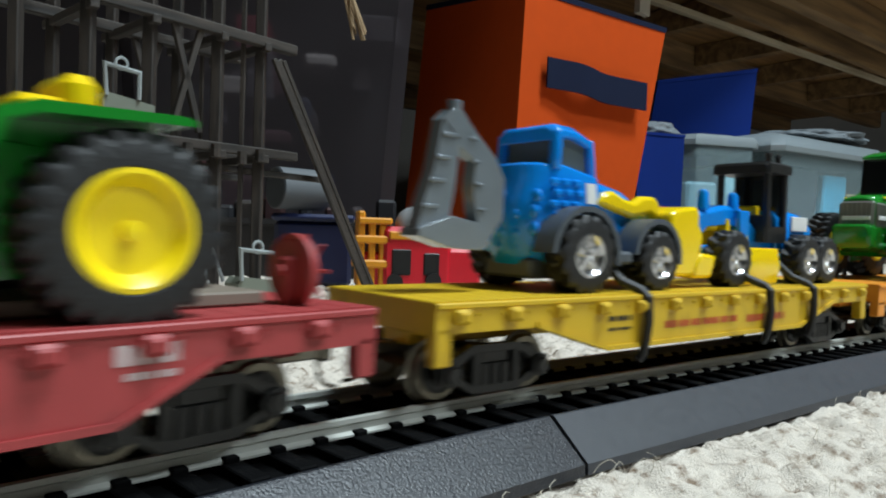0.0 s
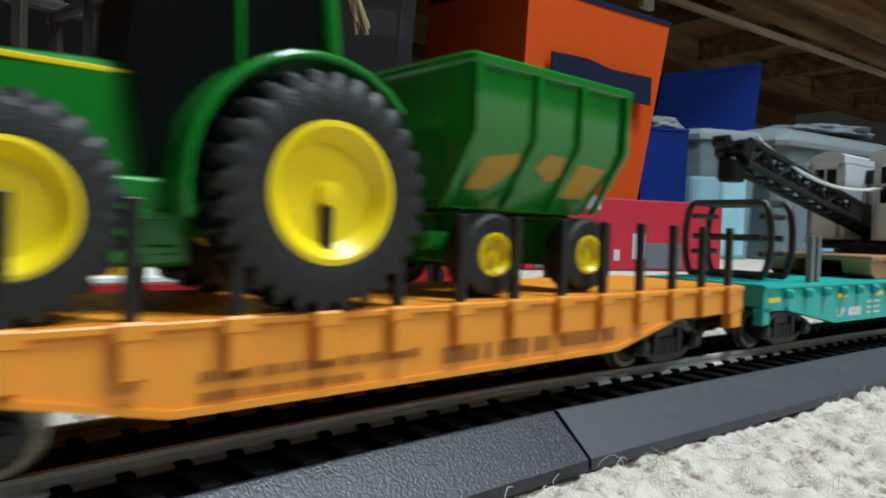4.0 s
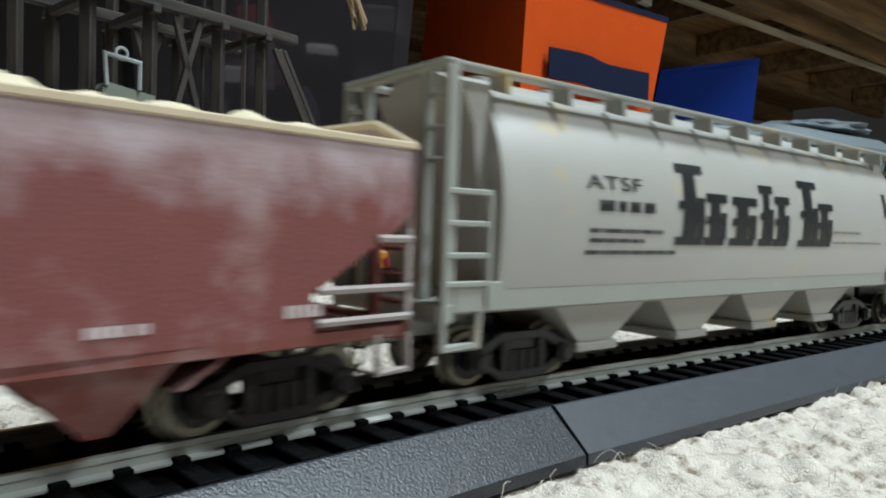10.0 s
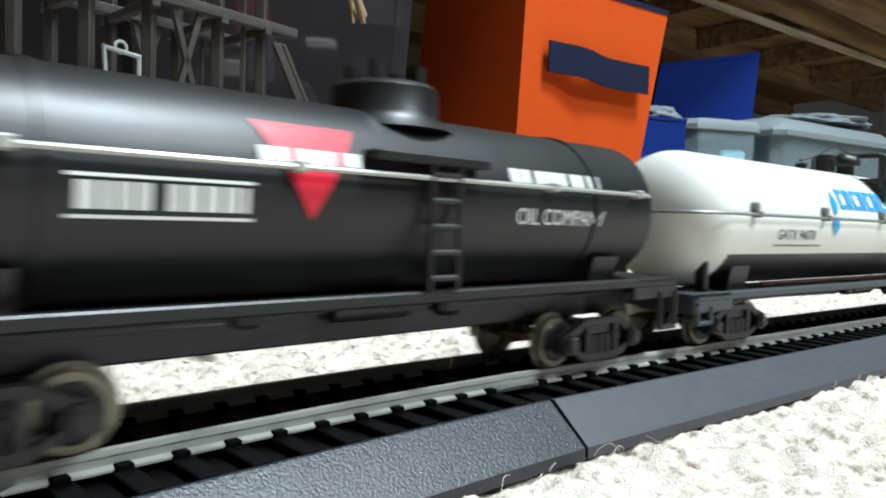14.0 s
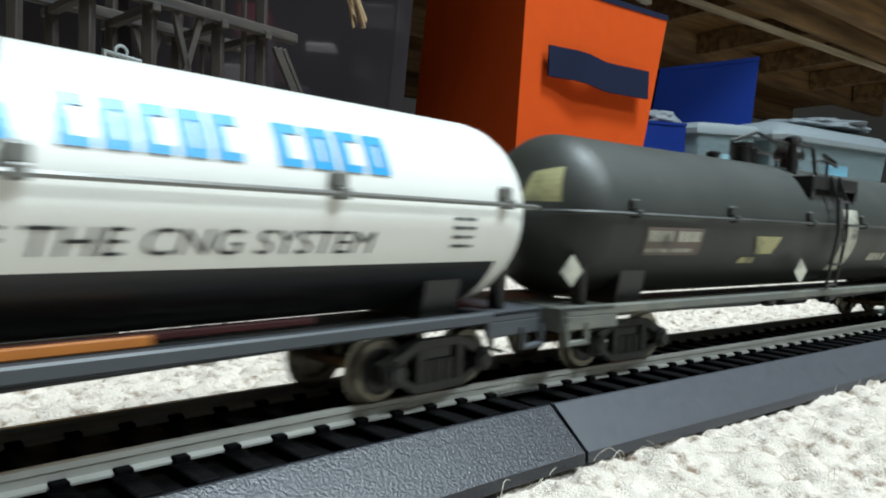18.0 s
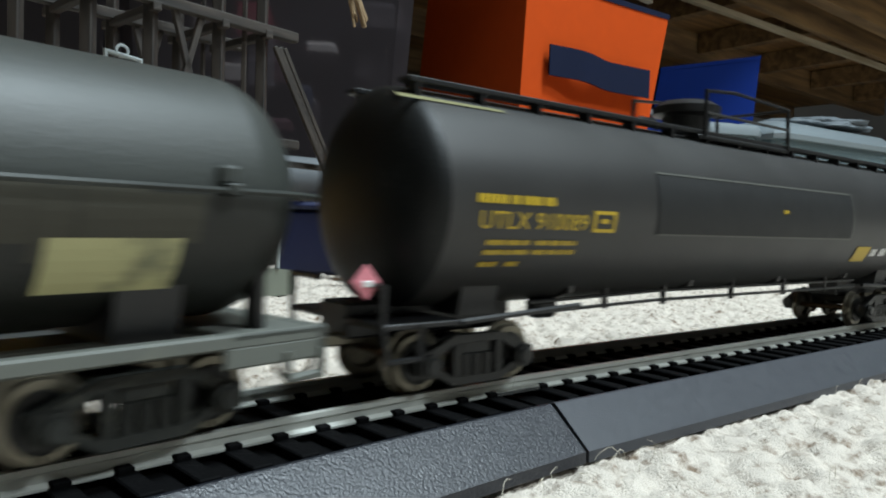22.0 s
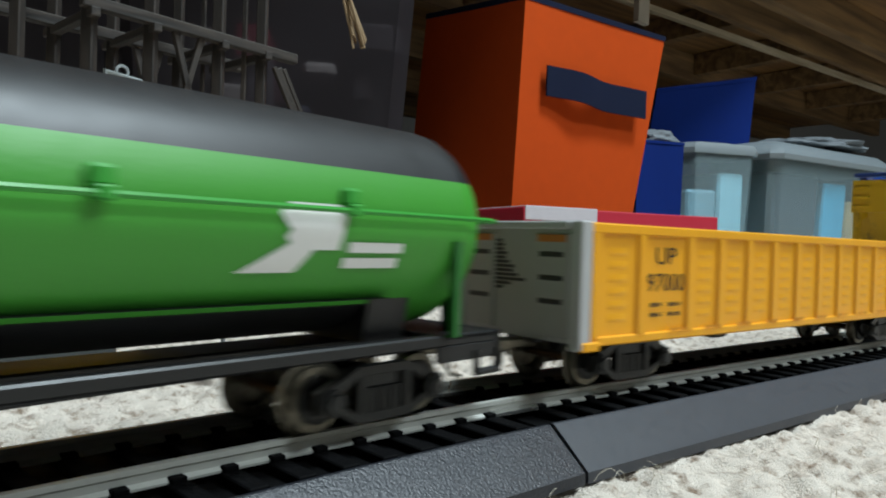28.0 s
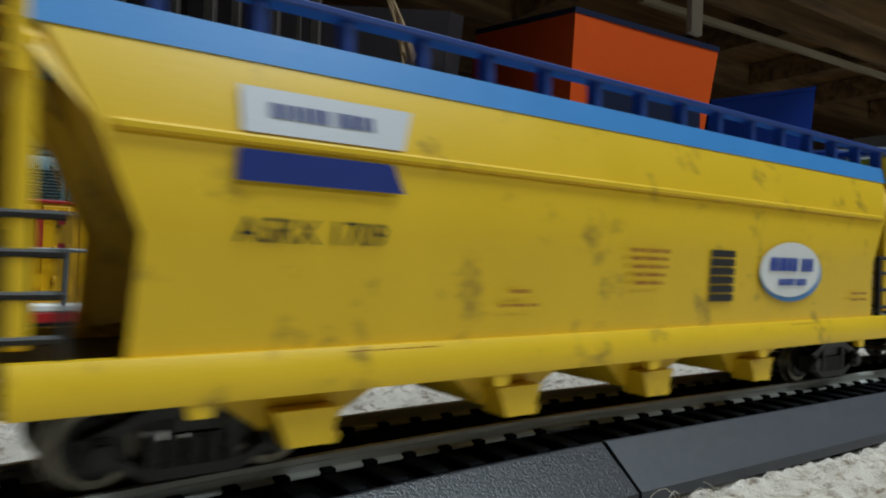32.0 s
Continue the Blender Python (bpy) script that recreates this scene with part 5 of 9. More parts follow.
    for x, w, z0, z1 in ((x0 - 2.2, 6.5, 42.4, 43.6), (x0 - 1.0, 8.2, 42.4, 44.6), (x0 + 5, 9.0, 42.8, 45.8), (x1 - 4, 9.0, 42.8, 45.6), (x1 + 1.2, 8.2, 42.4, 44.4)):
        rings.append([(x, -w, z0), (x, -w, z0 + (z1 - z0) * 0.5), (x, -w * 0.75, z1 - 0.3), (x, 0, z1), (x, w * 0.75, z1 - 0.3), (x, w, z0 + (z1 - z0) * 0.5), (x, w, z0)])
    fr.loft(rings)
    soften(part("cab_roof", fr, M_GREEN, ob, "green domed roof and rear posts"), 0.6)
    # rear mudguards
    rr = r_r / scale
    for side in (-1, 1):
        mg = Shape()
        mg.t = body.t
        outer, inner = [], []
        for k in range(13):
            a = math.radians(-12 + 150 * k / 12)
            outer.append((L - math.cos(a) * (rr + 3.4) * 1.0, rr + math.sin(a) * (rr + 3.4)))
            inner.append((L - math.cos(a) * (rr + 2.2), rr + math.sin(a) * (rr + 2.2)))
        ya, yb = (7.4 * side, 15.4 * side)
        mg.prism(outer + inner[::-1], "y", min(ya, yb), max(ya, yb))
        mg.prism(outer, "y", min(7.0 * side, 8.2 * side), max(7.0 * side, 8.2 * side))
        soften(part("mudguard", mg, M_GREEN, ob), 0.5)
    for side in (-1, 1):
        t = toy_wheel(ob, x_front, side * y, r_f, 7.4 * scale, M_RIM, 0.6, 26, side, both=True)
        place_wheel(t, b + r_f)
        t = toy_wheel(ob, x_rear, side * (y + 0.8), r_r, 8.4 * scale, M_RIM, 0.6, 28, side, both=True)
        place_wheel(t, b + r_r)
    return rides(ob, flat)


farm_tractor("tractor", "glossy green toy tractor with yellow rims on an orange flatcar", or_flat, -57.2, -21.9, 17.1, 11.2, 14.6, 13.2)


def open_tractor(flat, x, base, r):
    """Toy tractor without a cab; x is its rear axle, its nose points to -x."""
    ob = thing("tractor", "green open toy tractor with yellow wheels on a red flatcar", "toy tractor", "toy farm machines")
    sh = Shape()
    sh.t = Matrix.Translation((x, 0, base))
    sh.loft([[(a, -w, z0), (a, -w, z1 - 1.5), (a, -w * 0.75, z1), (a, w * 0.75, z1), (a, w, z1 - 1.5), (a, w, z0)] for a, w, z0, z1 in
             ((-56, 5.0, 9, 20), (-54, 6.2, 8, 22), (-30, 6.8, 7, 23), (-16, 7.2, 6, 23.4), (-13, 8.4, 5, 21), (4, 8.0, 6, 20), (6, 7.0, 7, 18))])
    sh.box(-50, -46, -9, 9, 6, 10, 1)
    part("body", sh, M_GREEN, ob)
    for side in (-1, 1):
        f = Shape()
        f.t = sh.t
        top = [(-15, 18.0), (-13.5, 21.8), (-10, 23.0), (5.0, 23.4), (6.4, 23.0), (6.2, 22.4), (-9.4, 21.8), (-12.4, 20.8), (-13.6, 18.0)]
        f.prism(top, "y", min(6.5 * side, 16.5 * side), max(6.5 * side, 16.5 * side))
        f.prism([(-14, 8), (-14, 21), (-10, 23.4), (5, 23.4), (6, 14), (2, 8)], "y", min(6.6 * side, 8.0 * side), max(6.6 * side, 8.0 * side))
        part("mudguard", f, M_GREEN, ob)
    s2 = Shape()
    s2.t = sh.t
    s2.box(-8.5, -3.0, -5, 5, 22.6, 25.4, 0.9).box(-3.6, 0.6, -5, 5, 22.6, 28.4, 1.2)
    part("seat", s2, M_TOYYEL, ob, "yellow plastic seat")
    s3 = Shape()
    s3.t = sh.t
    s3.box(-15.5, -13, -11.6, -7, 10.4, 12.4, 0.6)
    part("step", s3, M_TOYYEL, ob, "small yellow step")
    for side in (-1, 1):
        place_wheel(toy_wheel(ob, x, side * 12.6, r, 7.0, M_RIM, 0.62, 24, side), base + r)
        place_wheel(toy_wheel(ob, x - 46, side * 10.6, r * 0.7, 6.0, M_RIM, 0.62, 20, side), base + r * 0.7)
    return rides(ob, flat)


# grain wagon behind the tractor
wagon = thing("grain_wagon", "green toy grain wagon with gold side prints on a flatcar", "toy wagon", "toy farm machines")
wx0, wx1 = 3.0, 42.2
sh = Shape()
for side in (-1, 1):
    wall = [(9.0 * side, 31.5), (16.0 * side, 42.5), (16.2 * side, 53.6), (15.2 * side, 53.6), (15.0 * side, 42.8), (8.2 * side, 32)]
    sh.prism(wall, "x", wx0 + 2.2, wx1 - 2.2)
for x in (wx0, wx1):
    d = 1 if x == wx0 else -1
    sh.loft([[(x + 3.6 * d, -9, 31.5), (x + 3.6 * d, 9, 31.5), (x + 4.8 * d, 9, 31.5), (x + 4.8 * d, -9, 31.5)], [(x, -16, 42.5), (x, 16, 42.5), (x + 1.4 * d, 16, 42.5), (x + 1.4 * d, -16, 42.5)],
             [(x, -16.2, 53.6), (x, 16.2, 53.6), (x + 1.2 * d, 16.2, 53.6), (x + 1.2 * d, -16.2, 53.6)]])
sh.box(wx0 + 3, wx1 - 3, -9, 9, 31, 32.4, 0.3)
part("hopper", sh, M_GREEN, wagon)
sh = Shape()
for y in (-16.4, 16.4):
    sh.box(wx0 - 0.8, wx1 + 0.8, y - 0.8, y + 0.8, 52.6, 54.2, 0.4)
for x in (wx0 - 0.4, wx1 + 0.4):
    sh.box(x - 0.8, x + 0.8, -16.4, 16.4, 52.6, 54.2, 0.4)
part("rim_bar", sh, M_GREEN, wagon)
for x in (wx0 + 0.6, wx0 + 14.2, wx0 + 25.6, wx1 - 0.6):
    sh = Shape()
    sh.loft([[(x - 0.6, -10.0, 31.4), (x + 0.6, -10.0, 31.4), (x + 0.6, -8.8, 31.4), (x - 0.6, -8.8, 31.4)], [(x - 0.6, -17.0, 42.4), (x + 0.6, -17.0, 42.4), (x + 0.6, -15.6, 42.4), (x - 0.6, -15.6, 42.4)],
             [(x - 0.6, -17.1, 53.4), (x + 0.6, -17.1, 53.4), (x + 0.6, -15.6, 53.4), (x - 0.6, -15.6, 53.4)]])
    part("side_rib", sh, M_GREEN, wagon)
slope = lambda x, z: -9.0 - (z - 31.5) * 7.0 / 11.0 if z < 42.5 else -16.1
sh = Shape()
decal_poly(sh, [(wx0 + 3.5, 34.2), (wx0 + 9, 34.4), (wx0 + 13, 38.0), (wx0 + 12.5, 40.4), (wx0 + 5, 39.2)], slope)
decal_poly(sh, [(wx0 + 17, 38.5), (wx0 + 22, 36.2), (wx0 + 24.5, 37.5), (wx0 + 24, 40.5), (wx0 + 19, 40.8)], slope)
decal_poly(sh, [(wx0 + 27, 34.0), (wx0 + 34, 34.0), (wx0 + 36, 39.5), (wx0 + 28, 40.0)], slope)
part("side_print", sh, M_GOLD, wagon, "worn gold print", smooth=0)
sh = Shape()
sh.box(wx0 + 3, wx1 - 3, -4, 4, 26, 30, 0.6).box(wx0 - 12, wx0 + 6, -1.4, 1.4, 22.5, 25, 0.5)
for x in (wx0 + 8, wx1 - 7.0):
    sh.box(x - 2.5, x + 2.5, -8, 8, 21.5, 31.4, 0.8)
sh.box(wx0 - 2, wx0 + 6, -9, -5, 24.4, 27.4, 0.8)
part("chassis", sh, M_GREEN, wagon)
for x in (wx0 + 8, wx1 - 7.0):
    for side in (-1, 1):
        t = toy_wheel(wagon, x, side * 11.4, 6.9, 5.4, M_RIM, 0.5, 0, side)
        place_wheel(t, 17.0 + 6.9)
rides(wagon, or_flat)

# backhoe loader and grader on the yellow flatcar
M_BLUE = paint("glossy_toy_blue", (12, 132, 226), 0.16, 0, 0.05, 120, 0.04, spec=0.6)
M_TOYYEL = paint("glossy_toy_yellow", (242, 206, 10), 0.18, 0, 0.04, 120, 0.04, spec=0.6)
M_SILVER = paint("silver_grey_plastic", (120, 128, 134), 0.2, 0.25, 0.08)
M_GREYP = paint("grey_plastic", (74, 80, 86), 0.4, 0, 0.08)
M_TOYGLASS = paint("grey_toy_window", (86, 96, 98), 0.2, 0, 0.08)
bh = thing("backhoe_loader", "blue toy backhoe loader with yellow shovel strapped to a flatcar", "toy digger", "toy construction machines")
o = -53.5                             # the car's middle to the train's zero
rear, front, base = -39.8, -17.2, 17.2
sh = Shape()
sh.t = Matrix.Translation((rear, 0, base))
rings = []
# tail, rounded in plan and bulging to the back
for z, b, w in ((4.0, -7.0, 6.0), (5.5, -9.5, 7.2), (9, -11.0, 8.2), (13, -11.6, 8.5), (18, -11.0, 8.5), (21.5, -9.6, 8.5), (23.0, -9.4, 8.5), (24.8, -9.0, 8.2)):
    rings.append([(b, -w * 0.4, z), (b + 2.2, -w * 0.78, z), (b + 6.0, -w, z), (7.5, -w, z if z < 22 else 22 + (z - 22) * 0.3), (7.5, w, z if z < 22 else 22 + (z - 22) * 0.3), (b + 6.0, w, z), (b + 2.2, w * 0.78, z), (b, w * 0.4, z)])
sh.loft(rings)
# bonnet
sh.loft([[(x, -w, 6), (x, -w, z1 - 1.6), (x, -w * 0.7, z1), (x, w * 0.7, z1), (x, w, z1 - 1.6), (x, w, 6)] for x, w, z1 in ((6.5, 7.8, 23.0), (12, 6.4, 22.4), (20, 5.8, 21.0), (23, 5.2, 20.0), (24, 4.2, 18))])
rng = random.Random(5)
for zz in range(4):                   # moulded lumps on the tail
    for k in range(5):
        y = -6.4 + k * 3.2
        z = 8.6 + zz * 3.2 + rng.uniform(-0.4, 0.4)
        xb = -11.2 + 0.055 * y * y + (0.3 if zz in (1, 2) else 1.0)
        sh.lathe([(0.2, 1.9), (-0.5, 1.5), (-0.9, 0.7), (-1.0, 0.05)], (xb, y, z), "x", 8)
soften(part("body", sh, M_BLUE, bh), 0.7)
for zz in range(5):
    for k in range(3):
        blk = Shape()
        blk.t = Matrix.Translation((rear, 0, base))
        x, z = -6.6 + k * 3.1 + (zz % 2) * 0.9, 12.0 + zz * 2.1
        blk.box(x, x + 2.4, -9.2, -8.2, z, z + 1.5, 0.45)
        part("moulded_block", blk, M_BLUE, bh)
sh = Shape()
sh.t = Matrix.Translation((rear, 0, base))
for y in (-7.3, 7.3):
    sh.tube([(-4.2, y, 23.5), (-3.8, y, 31)], 1.25, 8).tube([(6.8, y, 21), (5.4, y, 30)], 1.0, 8)
    sh.tube([(-4, y, 24.0), (6.6, y, 21.6)], 0.8, 8)
sh.loft([[(x, -w, z - 1.8), (x, -w, z - 0.4), (x, -w * 0.8, z + 0.8), (x, w * 0.8, z + 0.8), (x, w, z - 0.4), (x, w, z - 1.8)] for x, w, z in ((-5.2, 7.0, 30.8), (-4, 8.2, 31.6), (1, 8.3, 31.4), (5.6, 8.0, 30.0), (6.8, 6.8, 29.2))])
soften(part("cab", sh, M_BLUE, bh), 0.4)
sh = Shape()
sh.t = Matrix.Translation((rear, 0, base))
sh.prism([(-3.8, 23.0), (-3.5, 30.5), (5.2, 29.4), (6.4, 21.0)], "y", -6.9, 6.9)
part("cab_glazing", sh, M_TOYGLASS, bh, "grey cab windows")
sh = Shape()
sh.t = Matrix.Translation((o, 0, 0))
dig = [(-13.2, 49.6), (-11.4, 49.4), (-8.6, 46.6), (-3.0, 41.9), (-0.7, 38.2), (-0.9, 30.8), (-4.4, 26.4), (-7.0, 29.2), (-8.4, 36.0), (-8.0, 41.0), (-11.8, 43.4), (-12.4, 36.8), (-13.6, 30.6), (-20.6, 28.4), (-19.2, 33.6), (-17.4, 38.6), (-15.6, 47.6)]
sh.prism(dig, "y", -4.6, -1.4)
sh.prism([(-15.6, 47.6), (-13.2, 49.8), (-11.4, 49.4), (-9.0, 46.8), (-12, 44.4)], "y", -4.8, -1.0)
sh.cyl((-12.4, -3.6, 48.8), (-12.4, -3.6, 51.2), 1.3, 10)
sh.loft([[(x, y0, z) for x, z in ((-20.6, 28.6), (-20.8, 27.4), (-13.5, 25.4), (-6.3, 25.0), (-4.4, 26.4), (-8, 30), (-13.6, 31))] for y0 in (-5.4, 0.2)])
for z in (32, 36.5, 40.5, 44.5):      # teeth down the back of the arm
    sh.box(-19.8 + (z - 32) * 0.33, -16.4 + (z - 32) * 0.3, -5.0, -4.4, z, z + 0.9, 0.2)
    sh.box(-8.4 + (z - 38) * -0.2, -6.6 + (z - 38) * -0.2, -5.0, -4.4, z, z + 0.7, 0.2)
soften(part("backhoe_arm", sh, M_SILVER, bh, "silver-grey plastic backhoe arm with bucket"), 0.5)
sh = Shape()
sh.t = Matrix.Translation((rear, 0, base))
for cx, r in ((0, 8.8), (front - rear, 7.2)):
    arc, inn = [], []
    for k in range(11):
        a = math.radians(-10 + 185 * k / 10)
        arc.append((cx + math.cos(a) * (r + 1.0), 7.0 + math.sin(a) * (r + 1.0)))
        inn.append((cx + math.cos(a) * (r - 0.1), 7.0 + math.sin(a) * (r - 0.1)))
    for y0, y1 in ((-13.0, -7.6), (7.6, 13.0)):
        sh.prism(arc + inn[::-1], "y", y0, y1)
sh.box(-9, 26, -6.5, 6.5, 2.6, 6.6, 0.6).box(9.6, 14.6, -12.4, -6, 5.6, 8.2, 0.6)
members("chassis", "mudguard", sh, M_GREYP, bh, "grey mudguards and chassis")
sh = Shape()
sh.t = Matrix.Translation((rear, 0, base))
for y in (-8.0, 5.4):
    sh.prism([(8.4, 17.6), (10.6, 20.0), (13.4, 20.6), (17.0, 19.2), (20.4, 18.6), (23, 20.0), (27.4, 20.2), (29.4, 18.6), (30.0, 15.0), (27.6, 15.6), (26.0, 16.4), (20, 15.2), (13, 16.6)], "y", y, y + 2.6)
sh.prism([(28.6, 16.6), (31.0, 17.6), (38.6, 18.6), (39.8, 17.0), (39.6, 14.6), (41.7, 12.0), (40.4, 7.4), (38.6, 5.0), (38.0, 2.8), (28.6, 2.8)], "y", -11.5, 11.5)
sh.prism([(37.6, 2.4), (45.0, 2.2), (47.0, 7.6), (40.0, 8.2), (38.0, 5.6)], "y", -11.7, 11.7)
soften(part("shovel", sh, M_TOYYEL, bh, "yellow plastic loading shovel and arms"), 0.9)
sh = Shape()
sh.prism([(rear + 4.0, base + 17.4), (rear + 7.0, base + 17.4), (rear + 6.4, base + 21.4), (rear + 3.6, base + 21.4)], "y", -8.75, -8.4)
part("side_print", sh, M_WHITE, bh, "small white and black side print")
for x, r in ((rear, 7.4), (front, 6.2)):
    for side in (-1, 1):
        t = toy_wheel(bh, x, side * 10.8, r, 5.6, M_CHROME, 0.56, 14, side, chrome=True)
        place_wheel(t, base + r)
rides(bh, yel_flat)
open_tractor(red_flat, 42.2, 16.4, 10.6)

gr = thing("road_grader", "blue toy road grader with black cab and yellow blade", "toy grader", "toy construction machines")
w1, w2, w3 = 67.7 + o, 104.7 + o, 115.8 + o
sh = Shape()
sh.t = Matrix.Translation((w1, 0, base))
rings = []
for x, w, z0, z1 in ((-4.4, 3.4, 11.5, 17.2), (-3, 3.8, 11, 18.2), (2, 3.4, 14.5, 18.8), (10, 3.4, 15.2, 20.2), (17, 3.6, 14.6, 20.4), (20, 3.8, 8, 18.2), (24, 4.4, 7, 15), (30, 5.5, 7.0, 13)):
    rings.append([(x, -w, z0), (x, -w, z1 - 1), (x, -w * 0.7, z1), (x, w * 0.7, z1), (x, w, z1 - 1), (x, w, z0)])
sh.loft(rings)
for x in (0.8, 14.6):
    sh.lathe([(0, 1.5), (4.2, 1.3), (5.0, 0.9), (5.2, 0.1)], (x, -2.6, 18.6), "z", 12)
sh.box(-4.2, 1.0, -6.5, 6.5, 6.6, 10.0, 0.8).box(-4.2, -1.2, -2.5, 2.5, 9, 12, 0.4)
sh.prism([(12.5, 19), (17.5, 19), (15.6, 5.2), (13.6, 5.2)], "y", -6.0, -4.6)
rings = []
for x, w, z0, z1 in ((31, 6.2, 7.0, 19.6), (34, 6.4, 6.5, 20.4), (46, 6.2, 6.5, 19.2), (52, 5.6, 6.8, 17.4), (53.5, 5.0, 7.5, 15.5)):
    rings.append([(x, -w, z0), (x, -w, z1 - 2), (x, -w * 0.78, z1), (x, w * 0.78, z1), (x, w, z1 - 2), (x, w, z0)])
sh.loft(rings)
sh.box(24, 54.6, -7.2, 7.2, 6.4, 8.4, 0.5)
soften(part("body", sh, M_BLUE, gr), 0.7)
sh = Shape()
sh.t = Matrix.Translation((w1, 0, base))
sh.loft([[(x, -w, z0), (x, -w, z1), (x, w, z1), (x, w, z0)] for x, w, z0, z1 in ((23.4, 6.8, 11.2, 15.0), (24.2, 7.4, 11, 18.0), (25.4, 7.4, 11, 18.4), (26.2, 7.4, 11, 15.2), (34.4, 7.4, 11, 15.5))])
cab = part("cab", sh, M_BLACK, gr, "black open cab")
for x in (24.5, 33.5):
    for y in (-6.6, 6.6):
        sh = Shape()
        sh.t = Matrix.Translation((w1, 0, base))
        sh.box(x - 0.8, x + 0.8, y - 0.8, y + 0.8, 14.5, 30, 0.2)
        part("cab_post", sh, M_BLACK, cab)
sh = Shape()
sh.t = Matrix.Translation((w1, 0, base))
sh.loft([[(x, -w, 29.4), (x, -w, z - 0.6), (x, -w + 0.8, z), (x, w - 0.8, z), (x, w, z - 0.6), (x, w, 29.4)] for x, w, z in ((22.2, 7.4, 31.6), (23.0, 8.2, 32.4), (34.6, 8.2, 32.2), (35.4, 7.4, 31.2))])
part("cab_roof", sh, M_BLACK, cab)
for x, y in ((24.0, -7.0), (29.5, -6.6)):
    sh = Shape()
    sh.t = Matrix.Translation((w1, 0, base))
    sh.lathe([(0, 0.7), (1.8, 0.7), (2.0, 1.0), (2.8, 0.8), (3.0, 0.05)], (x, y, 31.8), "z", 10)
    part("roof_lamp", sh, M_BLACK, cab)
sh = Shape()
sh.t = Matrix.Translation((w1, 0, base))
sh.box(31.8, 32.8, -6.4, 6.4, 15, 29.6, 0.3)
part("rear_window", sh, M_DARKGLASS, cab)
sh = Shape()
sh.t = Matrix.Translation((w1, 0, base))
sh.cyl((36.8, -4.4, 18), (36.8, -4.4, 26.5), 0.9, 8)
part("exhaust", sh, M_BLACK, gr, "black exhaust pipe")
sh = Shape()
sh.t = Matrix.Translation((w1, 0, base))
sh.prism([(10.5, 17), (14.0, 5.6), (7.5, 5.6)], "y", -4.2, 4.2).prism([(18, 17.6), (22.5, 5.6), (15.5, 5.6)], "y", -4.4, 4.4)
sh.box(3, 24, -4, 4, 4.6, 7.0, 0.6).box(2.5, 8, -3, 3, 13.5, 16.2, 0.6)
rings = [[(x, y0, 0.7), (x, y0 - 0.8, 5), (x, y0, 9.6), (x, y0 + 1.4, 9.6), (x, y0 + 0.6, 5), (x, y0 + 1.4, 0.7)] for x, y0 in ((5.6, -11.6), (13, -11.9), (21.6, -11.6))]
sh.loft(rings)
sh.box(26.5, 28.5, -3, 3, 15, 21, 0.5)
soften(part("blade", sh, M_TOYYEL, gr, "yellow plastic blade and its supports"), 0.5)
sh = Shape()
sh.t = Matrix.Translation((w1, 0, base))
sh.box(38.5, 47.5, -6.9, -6.2, 14.4, 18.4, 0.15)
p = part("side_print", sh, M_WHITE, gr, "white print on the engine cover")
sh = Shape()
sh.t = Matrix.Translation((w1, 0, base))
sh.box(38.5, 50, -7.0, -6.1, 11.6, 13.6, 0.15)
part("side_vent", sh, M_INK, gr)
for x, r in ((w1, 6.7), (w2, 6.5), (w3, 6.5)):
    for side in (-1, 1):
        t = toy_wheel(gr, x, side * 10.2, r, 5.6, M_CHROME, 0.56, 14, side, chrome=True)
        place_wheel(t, base + r)
rides(gr, yel_flat)

# crane on the teal flatcar; its own metres from the car's middle
M_TAN = paint("tan_plastic", (158, 116, 78), 0.5, 0, 0.08, 100, dirt=(140, 96, 54), dirt_amount=0.2)
M_GREYCAB = paint("pale_grey_plastic", (212, 214, 219), 0.42, 0, 0.05, 100)
M_BOOM = paint("dark_green_black_boom", (9, 14, 15), 0.5, 0, 0.2, 200, spec=0.25)
M_CABLE = paint("white_cable", (216, 216, 214), 0.5, 0, 0.05)
cr = thing("crane", "pale grey toy crane with dark lattice boom on a tan base", "toy crane")
c0 = 400.0
sh = Shape()
bx0, bx1 = -16.0, 71.4
for y0, y1 in ((-15.5, -7.4), (7.4, 15.5)):
    sh.prism([(bx0 + 6, 17.1), (bx0 + 2.6, 18.6), (bx0 + 1.4, 22.4), (bx1 - 1.4, 22.4), (bx1 - 2.6, 18.6), (bx1 - 6, 17.1)], "y", y0, y1)
sh.box(bx0 + 20, bx1, -15.5, 15.5, 20.6, 22.4, 0.3)
sh.box(bx0, bx1, -16.4, 16.4, 22.2, 24.0, 0.4)
for x in (bx0 + 12, bx0 + 40, bx0 + 62):
    sh.box(x, x + 6, -16.9, -15.4, 21.6, 22.6, 0.2)
soften(part("base", sh, M_TAN, cr, "tan plastic pontoon base"), 0.3)
sh = Shape()
sh.lathe([(0, 13.0), (0, 13.4), (3.6, 13.4), (3.6, 12.6)], (34, 0, 24), "z", 40)
part("turntable", sh, M_TAN, cr)


def window(sh_frame, x0, x1, z0, z1, y, bars_x, bars_z):
    d = (x1 - x0) / bars_x
    for i in range(bars_x + 1):
        x = x0 + i * d
        sh_frame.box(x - 0.35, x + 0.35, y - 0.25, y + 0.35, z0, z1, 0.08)
    for j in range(bars_z + 1):
        z = z0 + (z1 - z0) * j / bars_z
        sh_frame.box(x0, x1, y - 0.28, y + 0.33, z - 0.35, z + 0.35, 0.08)


